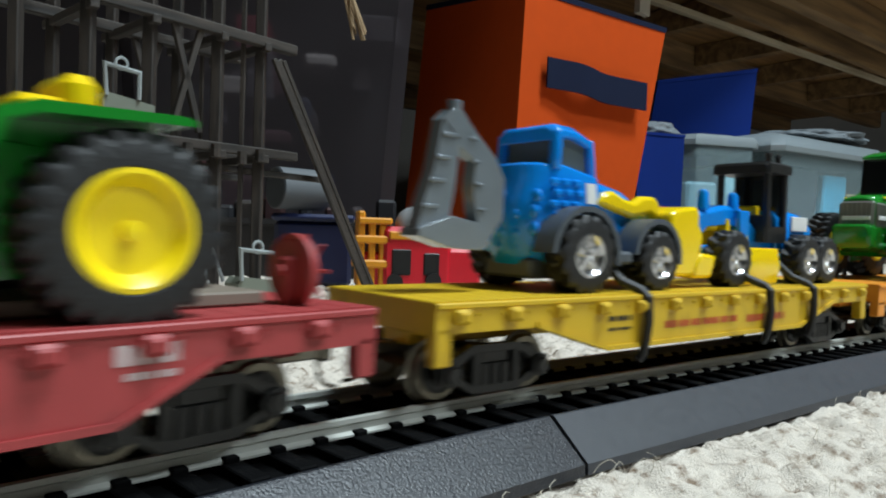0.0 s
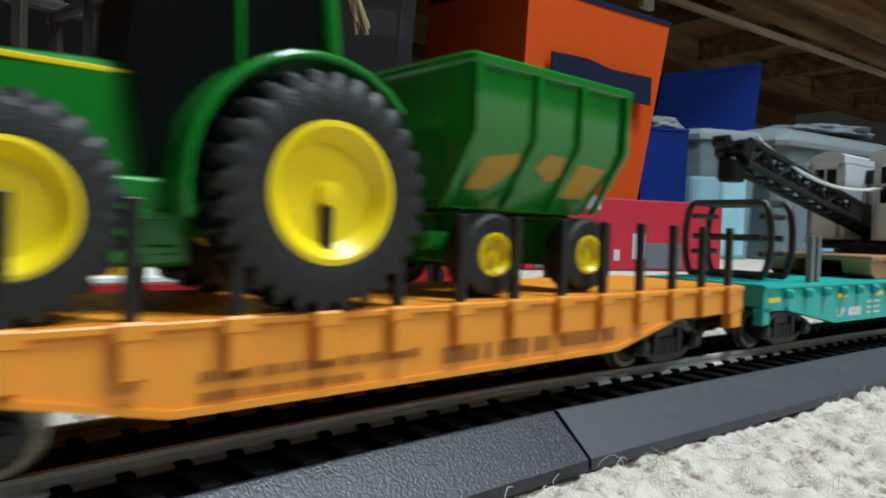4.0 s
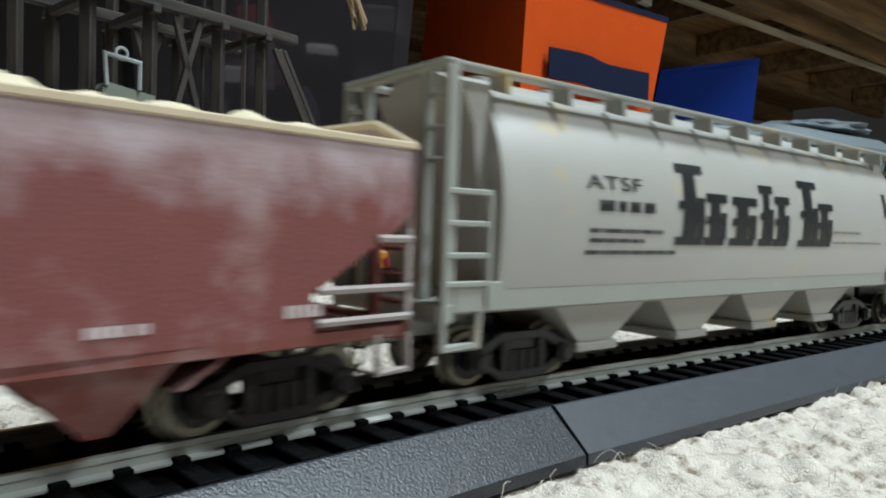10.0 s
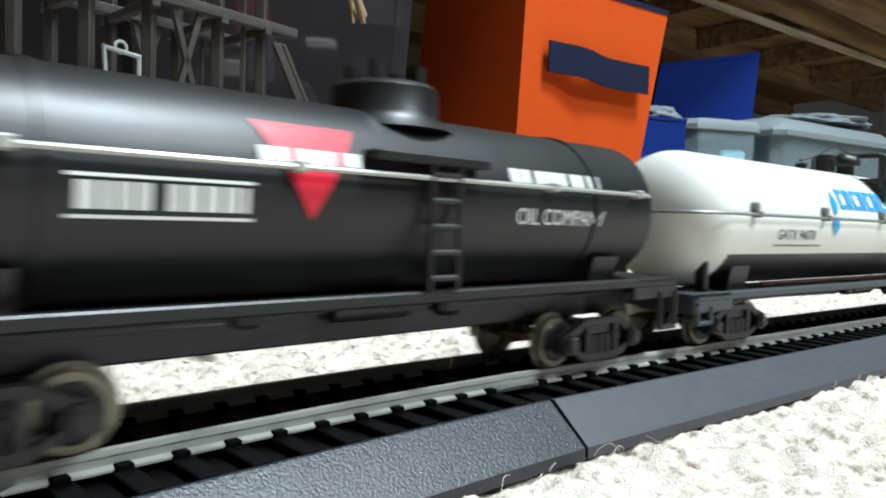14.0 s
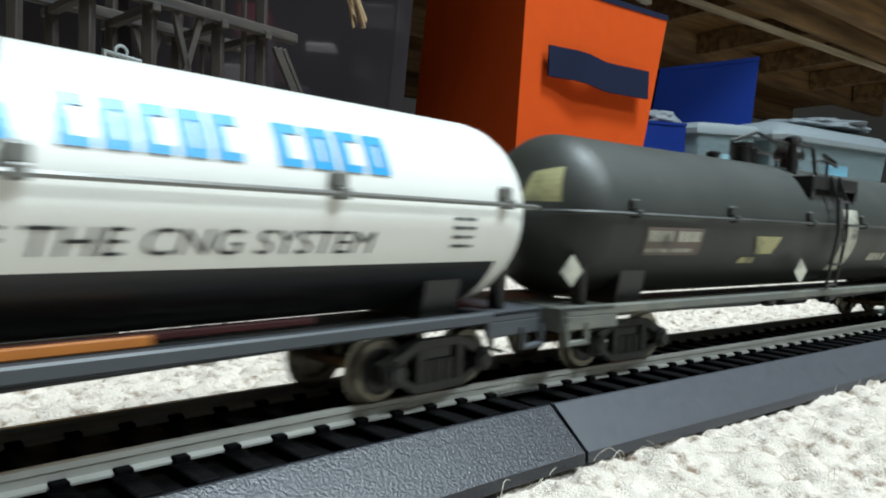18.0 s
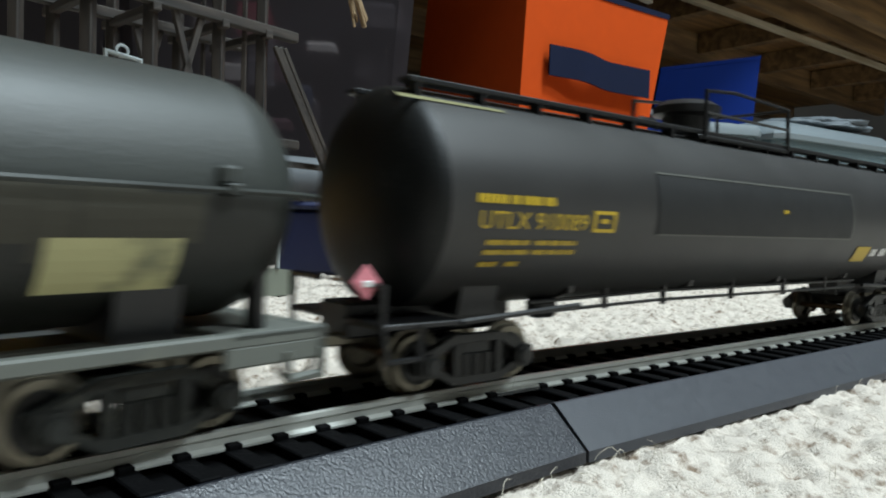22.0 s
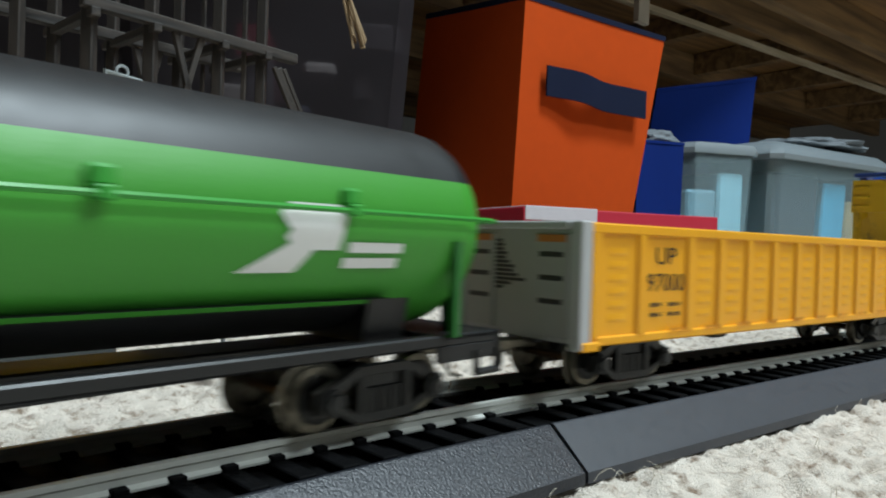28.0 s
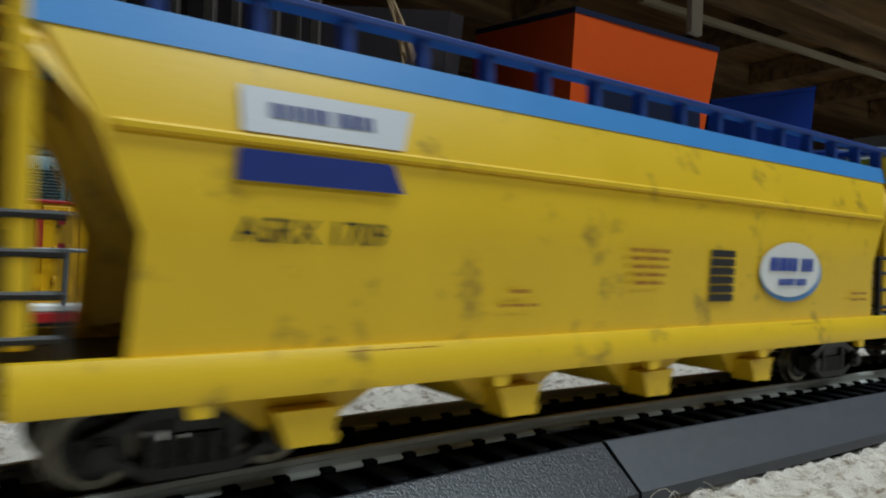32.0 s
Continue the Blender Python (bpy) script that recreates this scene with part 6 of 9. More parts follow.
def crane_house(y0, y1, x0, x1, near):
    """One side house of the crane: thin walls with real openings, a curved roof."""
    z0, z1 = 29.0, 55.0
    yo = y0 if near else y1
    s = -1 if near else 1
    sh = Shape()
    ya, yb = min(yo, yo - 1.0 * s), max(yo, yo - 1.0 * s)
    wx0, wx1, dx0, dx1, vx0, vx1 = x0 + 7.1, x0 + 18.3, x0 + 23.8, x0 + 32.4, x0 + 34.8, x0 + 43.0
    wz0, wz1, dz1 = 40.8, 52.6, 52.8
    for a, b, c, d in ((x0, wx0, z0, z1), (wx0, wx1, z0, wz0), (wx0, wx1, wz1, z1), (wx1, dx0, z0, z1), (dx0, dx1, dz1, z1), (dx0, dx1, z0, z0 + 2.2), (dx1, x1, z0, z1)):
        sh.box(a, b, ya, yb, c, d, 0.03)
    sh.box(x0 - 0.5, x1 + 0.5, ya - 0.6, yb + 0.6, 26.8, 29.2, 0.3)
    sh.box(x1 - 13, x1 - 0.2, ya, yb, 24.2, 27, 0.3)
    # front wall with two windows, back wall
    yl, yh = min(y0, y1), max(y0, y1)
    for a, b, c, d in ((yl, yl + 1.6, z0, z1), (yh - 1.6, yh, z0, z1), (yl, yh, z0, 40.6), (yl, yh, 52.4, z1)):
        sh.box(x0, x0 + 1.0, a, b, c, d, 0.03)
    sh.box(x1 - 1.0, x1, yl, yh, z0, z1, 0.1)
    sh.box(x0, x1, yl, yh, 28.6, 29.4, 0.1)
    if not near:
        sh.box(x0, x1, yl - 0.9, yl - 0.05, z0, z1, 0.05)
    body = part("house", sh, M_GREYCAB, cr)
    fr = Shape()
    window(fr, wx0, wx1, wz0, wz1, yo, 3, 2)
    window(fr, vx0, vx1, 42.4, 51.0, yo - 0.2 * -s, 2, 2)
    fr.box(dx0 - 0.6, dx0, yo - 0.5, yo + 0.5, z0 + 2, dz1, 0.1)
    fr.box(wx1 + 2.0, dx0 - 0.8, yo - 0.7, yo + 0.7, z0 + 2.4, dz1 - 9.0, 0.1)
    for k in range(3):
        y = yl + 1.6 + (yh - yl - 3.2) * k / 2
        fr.box(x0 - 0.25, x0 + 0.4, y - 0.35, y + 0.35, 40.6, 52.4, 0.08)
    fr.box(x0 - 0.25, x0 + 0.4, yl, yh, 46.1, 46.9, 0.08)
    # black block put inside so the door and windows show shade
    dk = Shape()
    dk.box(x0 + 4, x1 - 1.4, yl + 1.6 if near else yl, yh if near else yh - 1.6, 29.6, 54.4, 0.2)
    part("interior_shade_block", dk, M_BLACK, body)
    part("window_frame", fr, M_GREYCAB, body)
    rf = Shape()
    rings = []
    for x in (x0 - 1.4, x0 + 0.2, x1 - 0.5, x1 + 0.4):
        ring = []
        for k in range(9):
            f = k / 8
            ring.append((x, yl - 1.0 + (yh - yl + 2.0) * f, 54.6 + 5.2 * math.sin(math.pi * (0.12 + 0.62 * (f if near else 1 - f))) - 1.6))
        ring += [(x, yh + 1.0, 54.4), (x, yl - 1.0, 54.4)]
        rings.append(ring)
    rf.loft(rings)
    part("roof", rf, M_GREYCAB, cr)
    return body


hx0, hx1 = 13.0, 60.0
crane_house(-16.0, -4.8, hx0, hx1, True)
crane_house(4.8, 16.0, hx0, hx1, False)
sh = Shape()
sh.cyl((hx0 + 25.5, -9, 55), (hx0 + 25.5, -9, 63.6), 2.6, 18)
part("chimney", sh, M_GREYCAB, cr)
shield(cr, 26.6, 33.0, 5.0, 6.4, flat_wall(-16.1))
# black block fills the open gap as its shade; black plate below
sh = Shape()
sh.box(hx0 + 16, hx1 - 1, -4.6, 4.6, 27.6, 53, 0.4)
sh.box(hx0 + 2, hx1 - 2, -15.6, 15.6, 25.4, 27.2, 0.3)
part("gap_shade_block", sh, M_BLACK, cr, "black block for the shade in the gap between the two houses")
sh = Shape()
sh.cyl((hx0 + 19, 0, 21), (hx0 + 19, 0, 25.5), 13.5, 32)
part("turntable", sh, M_TAN, cr, "tan round turntable")
# lattice boom
tip, root = Vector((337 - c0, 0, 50.5)), Vector((430 - c0, 0, 33.0))
sh = Shape()
along = (root - tip).normalized()
up = Vector((0, 1, 0)).cross(along) * -1
if up.z < 0:
    up = -up
N = 12
for y in (-3.4, 3.4):
    for k, d in ((0, -3.0), (1, 3.0)):
        a, b = tip + up * d + Vector((0, y, 0)), root + up * d * 0.85 + Vector((0, y, 0))
        sh.cyl(tuple(a), tuple(b), 0.95, 6)
    for i in range(N):
        a = tip.lerp(root, i / N) + Vector((0, y, 0))
        b = tip.lerp(root, (i + 1) / N) + Vector((0, y, 0))
        sgn = 1 if i % 2 else -1
        sh.cyl(tuple(a + up * 2.8 * sgn), tuple(b - up * 2.8 * sgn), 0.6, 5)
        sh.cyl(tuple(b + up * 2.8), tuple(b - up * 2.8), 0.5, 5)
for i in range(N + 1):
    for d in (-3, 3):
        a = tip.lerp(root, i / N) + up * d * 0.93
        sh.cyl((a.x, -3.4, a.z), (a.x, 3.4, a.z), 0.5, 5)
e = tip.lerp(root, 0.72)
for y in (-3.9, 3.5):                 # closed plates at the foot
    f = tip.lerp(root, 0.66)
    sh.prism([(f.x, f.z + 3), (root.x, root.z + 3.6), (root.x + 2, root.z - 3.4), (f.x, f.z - 3)], "y", y, y + 0.5)
sh.lathe([(-4.2, 2.6), (-1.5, 2.6), (-1.2, 2.0), (1.2, 2.0), (1.5, 2.6), (4.2, 2.6)], (tip.x - 1.0, 0, tip.z + 0.6), "y", 18)
sh.box(tip.x - 5, tip.x + 1.5, -2.6, 2.6, tip.z - 8.0, tip.z - 1.5, 0.8)
sh.cyl((tip.x - 7, -2, tip.z + 2.2), (tip.x - 7, 2, tip.z + 2.2), 1.6, 12).box(tip.x - 7, tip.x, -1.6, 1.6, tip.z + 0.5, tip.z + 2.6, 0.4)
members("boom", "lattice_bar", sh, M_BOOM, cr, "dark lattice boom")
sh = Shape()
pts = []
for k in range(17):
    f = k / 16
    q = Vector((tip.x + 6, -2.4, tip.z + 4.5)).lerp(Vector((hx0 - 0.5, -7.5, 45.6)), f)
    q.z -= 10.0 * f * (1 - f) * 4 * 0.55
    pts.append(tuple(q))
sh.tube(pts, 0.5, 6)
part("cable", sh, M_CABLE, cr, "slack white cable from boom to house")
sh = Shape()
sh.cyl((hx0 + 1, -3.6, 40), (hx0 + 1, -3.6, 47), 1.6, 12).box(hx0 + 0.2, hx0 + 2.4, -5.2, -2.6, 33, 40, 0.5)
part("winch", sh, M_CHROME, cr)
rides(cr, teal_flat)
# boom rest of black hoops at the end of the teal car
sh = Shape()
for x in (-66, -55):
    for y in (-9.5, 9.5):
        pts = []
        for k in range(11):
            a = math.pi * (k / 10 - 0.5)
            pts.append((x, y + (1 if y > 0 else -1) * math.cos(a) * 2.6, 27.5 + math.sin(a) * 9.5))
        sh.tube(pts, 0.9, 6)
    for z in (18.2, 28, 37):
        sh.cyl((x, -9.5, z), (x, 9.5, z), 0.9, 6)
for y in (-9.5, 9.5):
    for z in (24, 33.5, 37):
        sh.cyl((-66, y, z), (-55, y, z), 0.8, 6)
members("boom_rest", "hoop", sh, M_BLACK, teal_flat, "black hooped boom rest")
sh = Shape()
for x in (-51, -47.5):
    sh.box(x - 0.8, x + 0.8, -15.8, -14.2, 17, 29, 0.2)
part("rest_post", sh, M_SILVER, teal_flat)

# ---------- open hopper with a heaped load ----------
M_OXIDE = paint("oxide_red_dusted_with_white", (116, 62, 58), 0.7, 0, 0.15, 120, 0.2, dirt=(150, 122, 118), dirt_amount=0.35, dirt_scale=60)
M_OXPLAIN = paint("oxide_red_paint", (112, 58, 50), 0.7, 0, 0.15, 120, 0.2, dirt=(140, 118, 116), dirt_amount=0.3, dirt_scale=60)
M_DUSTRAIL = paint("dusty_grab_iron", (152, 140, 136), 0.65, 0, 0.2)
M_CAP = paint("pale_dusty_top_rail", (196, 178, 150), 0.7, 0, 0.12)
M_SAND = paint("pale_heaped_load", (214, 200, 172), 0.9, 0, 0.12, 300, 0.8, 1500)


def dust_band(m, z_top, z_bot, rgb):
    """Chalky dust on the upper side, thinning downwards in streaks."""
    nt = m.node_tree
    b = nt.nodes["Principled BSDF"]
    old = b.inputs["Base Color"].links[0].from_socket
    co = nt.nodes.new("ShaderNodeTexCoord")
    sep = nt.nodes.new("ShaderNodeSeparateXYZ")
    nt.links.new(co.outputs["Object"], sep.inputs[0])
    mp = nt.nodes.new("ShaderNodeMapping")
    mp.inputs["Scale"].default_value = (0.55, 0.2, 0.5)
    nt.links.new(co.outputs["Object"], mp.inputs[0])
    n = nt.nodes.new("ShaderNodeTexNoise")
    n.inputs["Scale"].default_value, n.inputs["Detail"].default_value = 240, 6
    nt.links.new(mp.outputs[0], n.inputs["Vector"])
    r = nt.nodes.new("ShaderNodeMapRange")
    r.inputs["From Min"].default_value, r.inputs["From Max"].default_value = z_bot, z_top
    nt.links.new(sep.outputs["Z"], r.inputs["Value"])
    a = nt.nodes.new("ShaderNodeMath")
    a.operation = "ADD"
    nt.links.new(r.outputs[0], a.inputs[0])
    nt.links.new(n.outputs["Fac"], a.inputs[1])
    r2 = nt.nodes.new("ShaderNodeMapRange")
    r2.inputs["From Min"].default_value, r2.inputs["From Max"].default_value = 0.95, 1.4
    r2.inputs["To Max"].default_value = 0.7
    nt.links.new(a.outputs[0], r2.inputs["Value"])
    mx = nt.nodes.new("ShaderNodeMixRGB")
    mx.inputs[2].default_value = lin(*rgb)
    nt.links.new(r2.outputs[0], mx.inputs[0])
    nt.links.new(old, mx.inputs[1])
    nt.links.new(mx.outputs[0], b.inputs["Base Color"])
    return m


dust_band(M_OXIDE, 0.040, 0.021, (190, 176, 180))


def open_hopper(u0, u1):
    ob = car("hopper_car", "dusty oxide-red model hopper car heaped with pale load", "hopper car", u0, u1, 19, TRUCK_BROWN)
    h = (u1 - u0) / 2
    top, sill, W = 39.0, 13.0, 16.6
    for side in (-1, 1):
        sh = Shape()
        y = W * side
        prof = [(-h, top), (-h + 0.4, 30), (-h + 3.0, 27), (-h + 18.0, sill + 5), (-h + 17.0, sill), (-h + 32, sill), (-h + 42.5, 3.4), (-h + 44.5, 3.4), (-h + 52, sill - 1), (h - 52, sill - 1), (h - 42.5, 3.4), (h - 40.5, 3.4), (h - 30, sill),
                (h - 17, sill), (h - 18, sill + 5), (h - 3, 27), (h - 0.4, 30), (h, top)]
        up = [q for q in prof if q[1] >= sill - 1]
        sh.prism(up, "y", min(y, y - 0.9 * side), max(y, y - 0.9 * side))
        part("side_sheet", sh, M_OXIDE, ob)
        for cx in (-h + 42.5, h - 42.5):
            sh = Shape()
            yy = 9.5 * side
            sh.loft([[(cx - 11, W * side * 0.98, sill), (cx + 9, W * side * 0.98, sill), (cx + 9, 3 * side, sill), (cx - 11, 3 * side, sill)],
                     [(cx - 1.2, 12.5 * side, 3.4), (cx + 1.2, 12.5 * side, 3.4), (cx + 1.2, 5 * side, 3.4), (cx - 1.2, 5 * side, 3.4)]])
            part("discharge_hopper", sh, M_OXPLAIN, ob)
        sh = Shape()
        sh.box(-h - 0.2, h + 0.2, min(y - 1.2 * side, y + 0.5 * side), max(y - 1.2 * side, y + 0.5 * side), top - 0.6, top + 0.5, 0.2)
        part("top_rail", sh, M_CAP, ob, "pale dusty top rail")
        sh = Shape()
        sh.box(-h, h, min(y, y - 1.0 * side), max(y, y - 1.0 * side), sill - 1.6, sill + 0.2, 0.2)
        part("side_sill", sh, M_OXPLAIN, ob)
        for x in (-h, h):
            d = 1 if x < 0 else -1
            ld = Shape()
            ld.box(min(x, x + 1.2 * d), max(x, x + 1.2 * d), min(y, y - 1.2 * side), max(y, y - 1.2 * side), 8.2, top, 0.2)
            for z in (14.4, 18.6, 25.5):
                ld.cyl((x + 0.6 * d, y + 0.3 * side, z), (x + 17 * d if z < 20 else x + 7 * d, y + 0.3 * side, z), 0.6, 6)
            ld.tube([(x + 0.6 * d, y, 12), (x + 0.8 * d, y + 0.2 * side, 6.6), (x + 6.4 * d, y + 0.2 * side, 6.6), (x + 6.6 * d, y, 12)], 0.5, 6)
            members("corner_post", "grab_bar", ld, M_DUSTRAIL, ob)
    for x in (-h, h):
        d = 1 if x < 0 else -1
        sh = Shape()
        sh.prism([(-W, top), (-W, 27), (W, 27), (W, top), (W * 0.5, top + 3.6), (-W * 0.5, top + 3.6)], "x", min(x, x + 0.9 * d), max(x, x + 0.9 * d))
        part("end_sheet", sh, M_OXIDE, ob)
        sh = Shape()
        sh.loft([[(x + 0.4 * d, -W + 1, 28), (x + 0.4 * d, W - 1, 28), (x + 1.6 * d, W - 1, 28), (x + 1.6 * d, -W + 1, 28)], [(x + 34 * d, -W + 1, 8), (x + 34 * d, W - 1, 8), (x + 35 * d, W - 1, 8), (x + 35 * d, -W + 1, 8)]])
        part("slope_sheet", sh, M_OXPLAIN, ob)
        sh = Shape()
        sh.box(min(x, x + 2 * d), max(x, x + 2 * d), -W, W, 11, 14, 0.3)
        sh.box(min(x, x + 18 * d), max(x, x + 18 * d), -3.5, 3.5, 9, 13, 0.3)
        for z in (16, 20, 24, 32, 36):
            sh.cyl((x - 0.8 * d, -W + 1, z), (x - 0.8 * d, -W + 9, z), 0.45, 6)
        for y in (-9, 9):
            sh.box(min(x, x + 1.5 * d), max(x, x + 1.5 * d), y - 0.8, y + 0.8, 12, 30, 0.2)
        members("end_frame", "end_bar", sh, M_DUSTRAIL if x < 0 else M_OXPLAIN, ob)
        cap = Shape()
        for a, b in (((-W, top), (-W * 0.5, top + 3.6)), ((-W * 0.5, top + 3.6), (W * 0.5, top + 3.6)), ((W * 0.5, top + 3.6), (W, top))):
            cap.cyl((x + 0.4 * d, a[0], a[1]), (x + 0.4 * d, b[0], b[1]), 0.8, 6)
        part("end_cap", cap, M_CAP, ob)
    w = Shape()
    w.lathe([(-0.4, 4.0), (0.4, 4.0), (0.4, 3.3), (-0.4, 3.3), (-0.4, 4.0)], (-h - 2.6, -9, 34), "x", 20)
    for k in range(3):
        a = math.pi * k / 3
        w.cyl((-h - 2.6, -9 + 3.6 * math.cos(a), 34 + 3.6 * math.sin(a)), (-h - 2.6, -9 - 3.6 * math.cos(a), 34 - 3.6 * math.sin(a)), 0.3, 5)
    w.cyl((-h - 3, -9, 34), (-h + 1, -9, 34), 0.6, 6)
    part("brake_wheel", w, M_DUSTRAIL, ob)
    # the heaped load
    sh = Shape()
    nx, ny = 60, 14
    vs, fs = [], []
    for i in range(nx + 1):
        for j in range(ny + 1):
            x, y = -h + 1.2 + (2 * h - 2.4) * i / nx, -W + 1 + (2 * W - 2) * j / ny
            e = min(1, (h - abs(x)) / 14) * max(0, 1 - (abs(y) / W) ** 2)
            z = top - 1.6 + 6.8 * e * (0.55 + 0.9 * abs(noise.noise((x * 0.09, y * 0.1, 3)))) + 0.7 * noise.noise((x * 0.6, y * 0.6, 1))
            vs.append((x, y, z))
    for i in range(nx):
        for j in range(ny):
            a = i * (ny + 1) + j
            fs.append((a, a + 1, a + ny + 2, a + ny + 1))
    sh.add(vs, fs)
    part("load", sh, M_SAND, ob, "pale crushed load heaped to the top", kind="stuff")
    wall = flat_wall(-W)
    sh = Shape()
    decal(sh, -36.8, -29.8, 23.4, 31.0, wall, 0.2)
    part("emblem", sh, M_INK, ob, "dark square emblem", smooth=0)
    sh = Shape()
    cx, cz = -33.3, 27.2
    decal_poly(sh, [(cx + 2.9 * math.cos(2 * math.pi * k / 20), cz + 3.4 * math.sin(2 * math.pi * k / 20)) for k in range(20)], wall, 0.3)
    part("emblem", sh, M_GREYWHITE, ob, "round pale emblem", smooth=0)
    sh = Shape()
    decal(sh, cx - 2.9, cx + 2.9, cz - 0.35, cz + 0.35, wall, 0.4)
    decal(sh, cx - 0.35, cx + 0.35, cz - 3.3, cz + 3.3, wall, 0.42)
    part("emblem", sh, M_INK, ob, "dark cross on the emblem", smooth=0)
    bars(ob, [(-24.8, -10.6, 20.5, 22.8), (-24.6, -17.1, 18.4, 19.2), (-15, -10.6, 18.4, 19.2), (-24.6, -11, 16.6, 17.4), (-24.4, -17, 14.6, 15.4), (-15, -3.3, 14.6, 15.4),
              (11.5, 18, 15.0, 16.2), (35, 40.5, 15.4, 17.0)], M_GREYWHITE, wall, label="chalky white lettering, too small to read", off=0.2)
    letters(ob, "A.T.S.F.", -25.6, 23.7, 2.7, M_GREYWHITE, wall, 17.5, off=0.2, label="chalky white road letters")
    return ob


open_hopper(495, 608.5)


# ---------- covered hopper ----------
M_PALEGREY = paint("pale_grey_paint", (170, 167, 161), 0.42, 0, 0.05, 100, dirt=(196, 170, 110), dirt_amount=0.12, dirt_scale=70)
M_GREYFRAME = paint("grey_frame_paint", (150, 150, 143), 0.45, 0, 0.06, 100, dirt=(196, 170, 110), dirt_amount=0.15, dirt_scale=60)


M_FAINT = paint("faint_grey_print", (112, 110, 104), 0.5, 0, 0.1)


def side_curve(z, W=17.4, zc=30.0):
    """Half width of the rounded body at the height z."""
    if z > zc:
        return W * math.sqrt(max(0.05, 1 - ((z - zc) / 25.5) ** 2))
    return W - 1.2 * ((zc - z) / 14) ** 2


def covered_hopper(u0, u1, lettered=True, top=52.0):
    ob = car("covered_hopper_car", "pale grey rounded model covered hopper car" + (" with bold dark lettering" if lettered else ""), "hopper car", u0, u1, 23)
    h = (u1 - u0) / 2
    hb = h - 12.5                     # the body's ends stand in from the platforms
    zs = [17.6 + (top - 17.6) * k / 16 for k in range(17)]

    def ring(x, k):
        r = [(x, -side_curve(z) * k, z) for z in zs] + [(x, side_curve(z) * k, z) for z in zs[::-1]]
        return r
    sh = Shape()
    slope = [(-hb, 0.97), (-hb + 1.5, 1.0), (0, 1.0), (hb + 5.4, 1.0), (hb + 7.4, 0.98), (hb + 8.6, 0.93)]
    sh.loft([ring(x, k) for x, k in slope])
    part("body", sh, M_PALEGREY, ob, smooth=50)
    for x in (-hb, hb):               # sloped end sheets over the bogies
        d = 1 if x < 0 else -1
        sh = Shape()
        sh.prism([(x, 17), (x - 3 * d, 44), (x - 6 * d, 51), (x, 51), (x + 4 * d, 17)], "y", -12.5, 12.5)
        part("end_sheet", sh, M_PALEGREY, ob)
    for side in (-1, 1):
        sh = Shape()
        y = 16.4 * side
        sh.box(-h + 3, h - 3, min(y, y - 1.5 * side), max(y, y - 1.5 * side), 13.8, 18.4, 0.4)
        sh.box(-h + 6, h - 3, min(y, y - 2.4 * side), max(y, y - 2.4 * side), 17.8, 18.8, 0.2)
        part("side_sill", sh, M_GREYFRAME, ob)
    # discharge bays
    for cx in (-48, -16, 16, 48):
        sh = Shape()
        sh.loft([[(cx - 15, -14, 15), (cx + 15, -14, 15), (cx + 15, 14, 15), (cx - 15, 14, 15)], [(cx - 4.5, -12, 6.0), (cx + 4.5, -12, 6.0), (cx + 4.5, 12, 6.0), (cx - 4.5, 12, 6.0)]])
        sh.box(cx - 6, cx + 6, -13, 13, 4.4, 6.2, 0.3)
        part("discharge_bay", sh, M_PALEGREY, ob)
    # roof, hatches, running boards on brackets
    sh = Shape()
    rings = []
    for x in (-hb - 6, hb + 6):
        rings.append([(x, -side_curve(top) * 1.02, top - 1.6), (x, -side_curve(top), top - 0.4), (x, -6, top + 1.1), (x, 6, top + 1.1), (x, side_curve(top), top - 0.4), (x, side_curve(top) * 1.02, top - 1.6)])
    sh.loft(rings)
    part("roof", sh, M_PALEGREY, ob)
    sh = Shape()
    sh.box(-hb - 4, hb + 4, -2.4, 2.4, top + 1.2, top + 2.4, 0.3)
    for k in range(9):
        x = -hb + 8 + k * (2 * hb - 16) / 8
        sh.cyl((x, 0, top + 2), (x, 0, top + 3.2), 2.2, 12)
    members("roof_hatch", "hatch_lid", sh, M_PALEGREY, ob)
    for side in (-1, 1):
        sh = Shape()
        y = 13.6 * side
        sh.box(-h + 2, h - 2, y - 1.6, y + 1.6, top + 0.6, top + 1.4, 0.2)
        for k in range(11):
            x = -hb + 2 + k * (2 * hb - 4) / 10
            sh.prism([(y + 1.4 * side, top + 0.8), (y + 1.6 * side, top - 2.6), (y - 3 * side, top - 1.2), (y - 3 * side, top + 0.8)], "x", x - 0.45, x + 0.45)
        members("running_board", "board_bracket", sh, M_GREYFRAME, ob)
    for x in (-h, h):
        d = 1 if x < 0 else -1
        sh = Shape()
        for y in (-15.4, -9.0, 9.0, 15.4):
            sh.box(min(x + 1.5 * d, x + 3.4 * d), max(x + 1.5 * d, x + 3.4 * d), y - 0.9, y + 0.9, 13, top + 1.2, 0.25)
        sh.box(min(x, x + 3.4 * d), max(x, x + 3.4 * d), -16.4, 16.4, 12.4, 15.6, 0.3)
        sh.box(min(x + 1, x + 15 * d), max(x + 1, x + 15 * d), -15.5, 15.5, 14.6, 15.6, 0.2)
        sh.box(min(x + 1 * d, x + 3.6 * d), max(x + 1 * d, x + 3.6 * d), -15.6, 15.6, top, top + 1.4, 0.3)
        sh.box(min(x, x + 17 * d), max(x, x + 17 * d), -4, 4, 8.6, 13, 0.3)
        members("end_frame", "end_post", sh, M_GREYFRAME, ob)
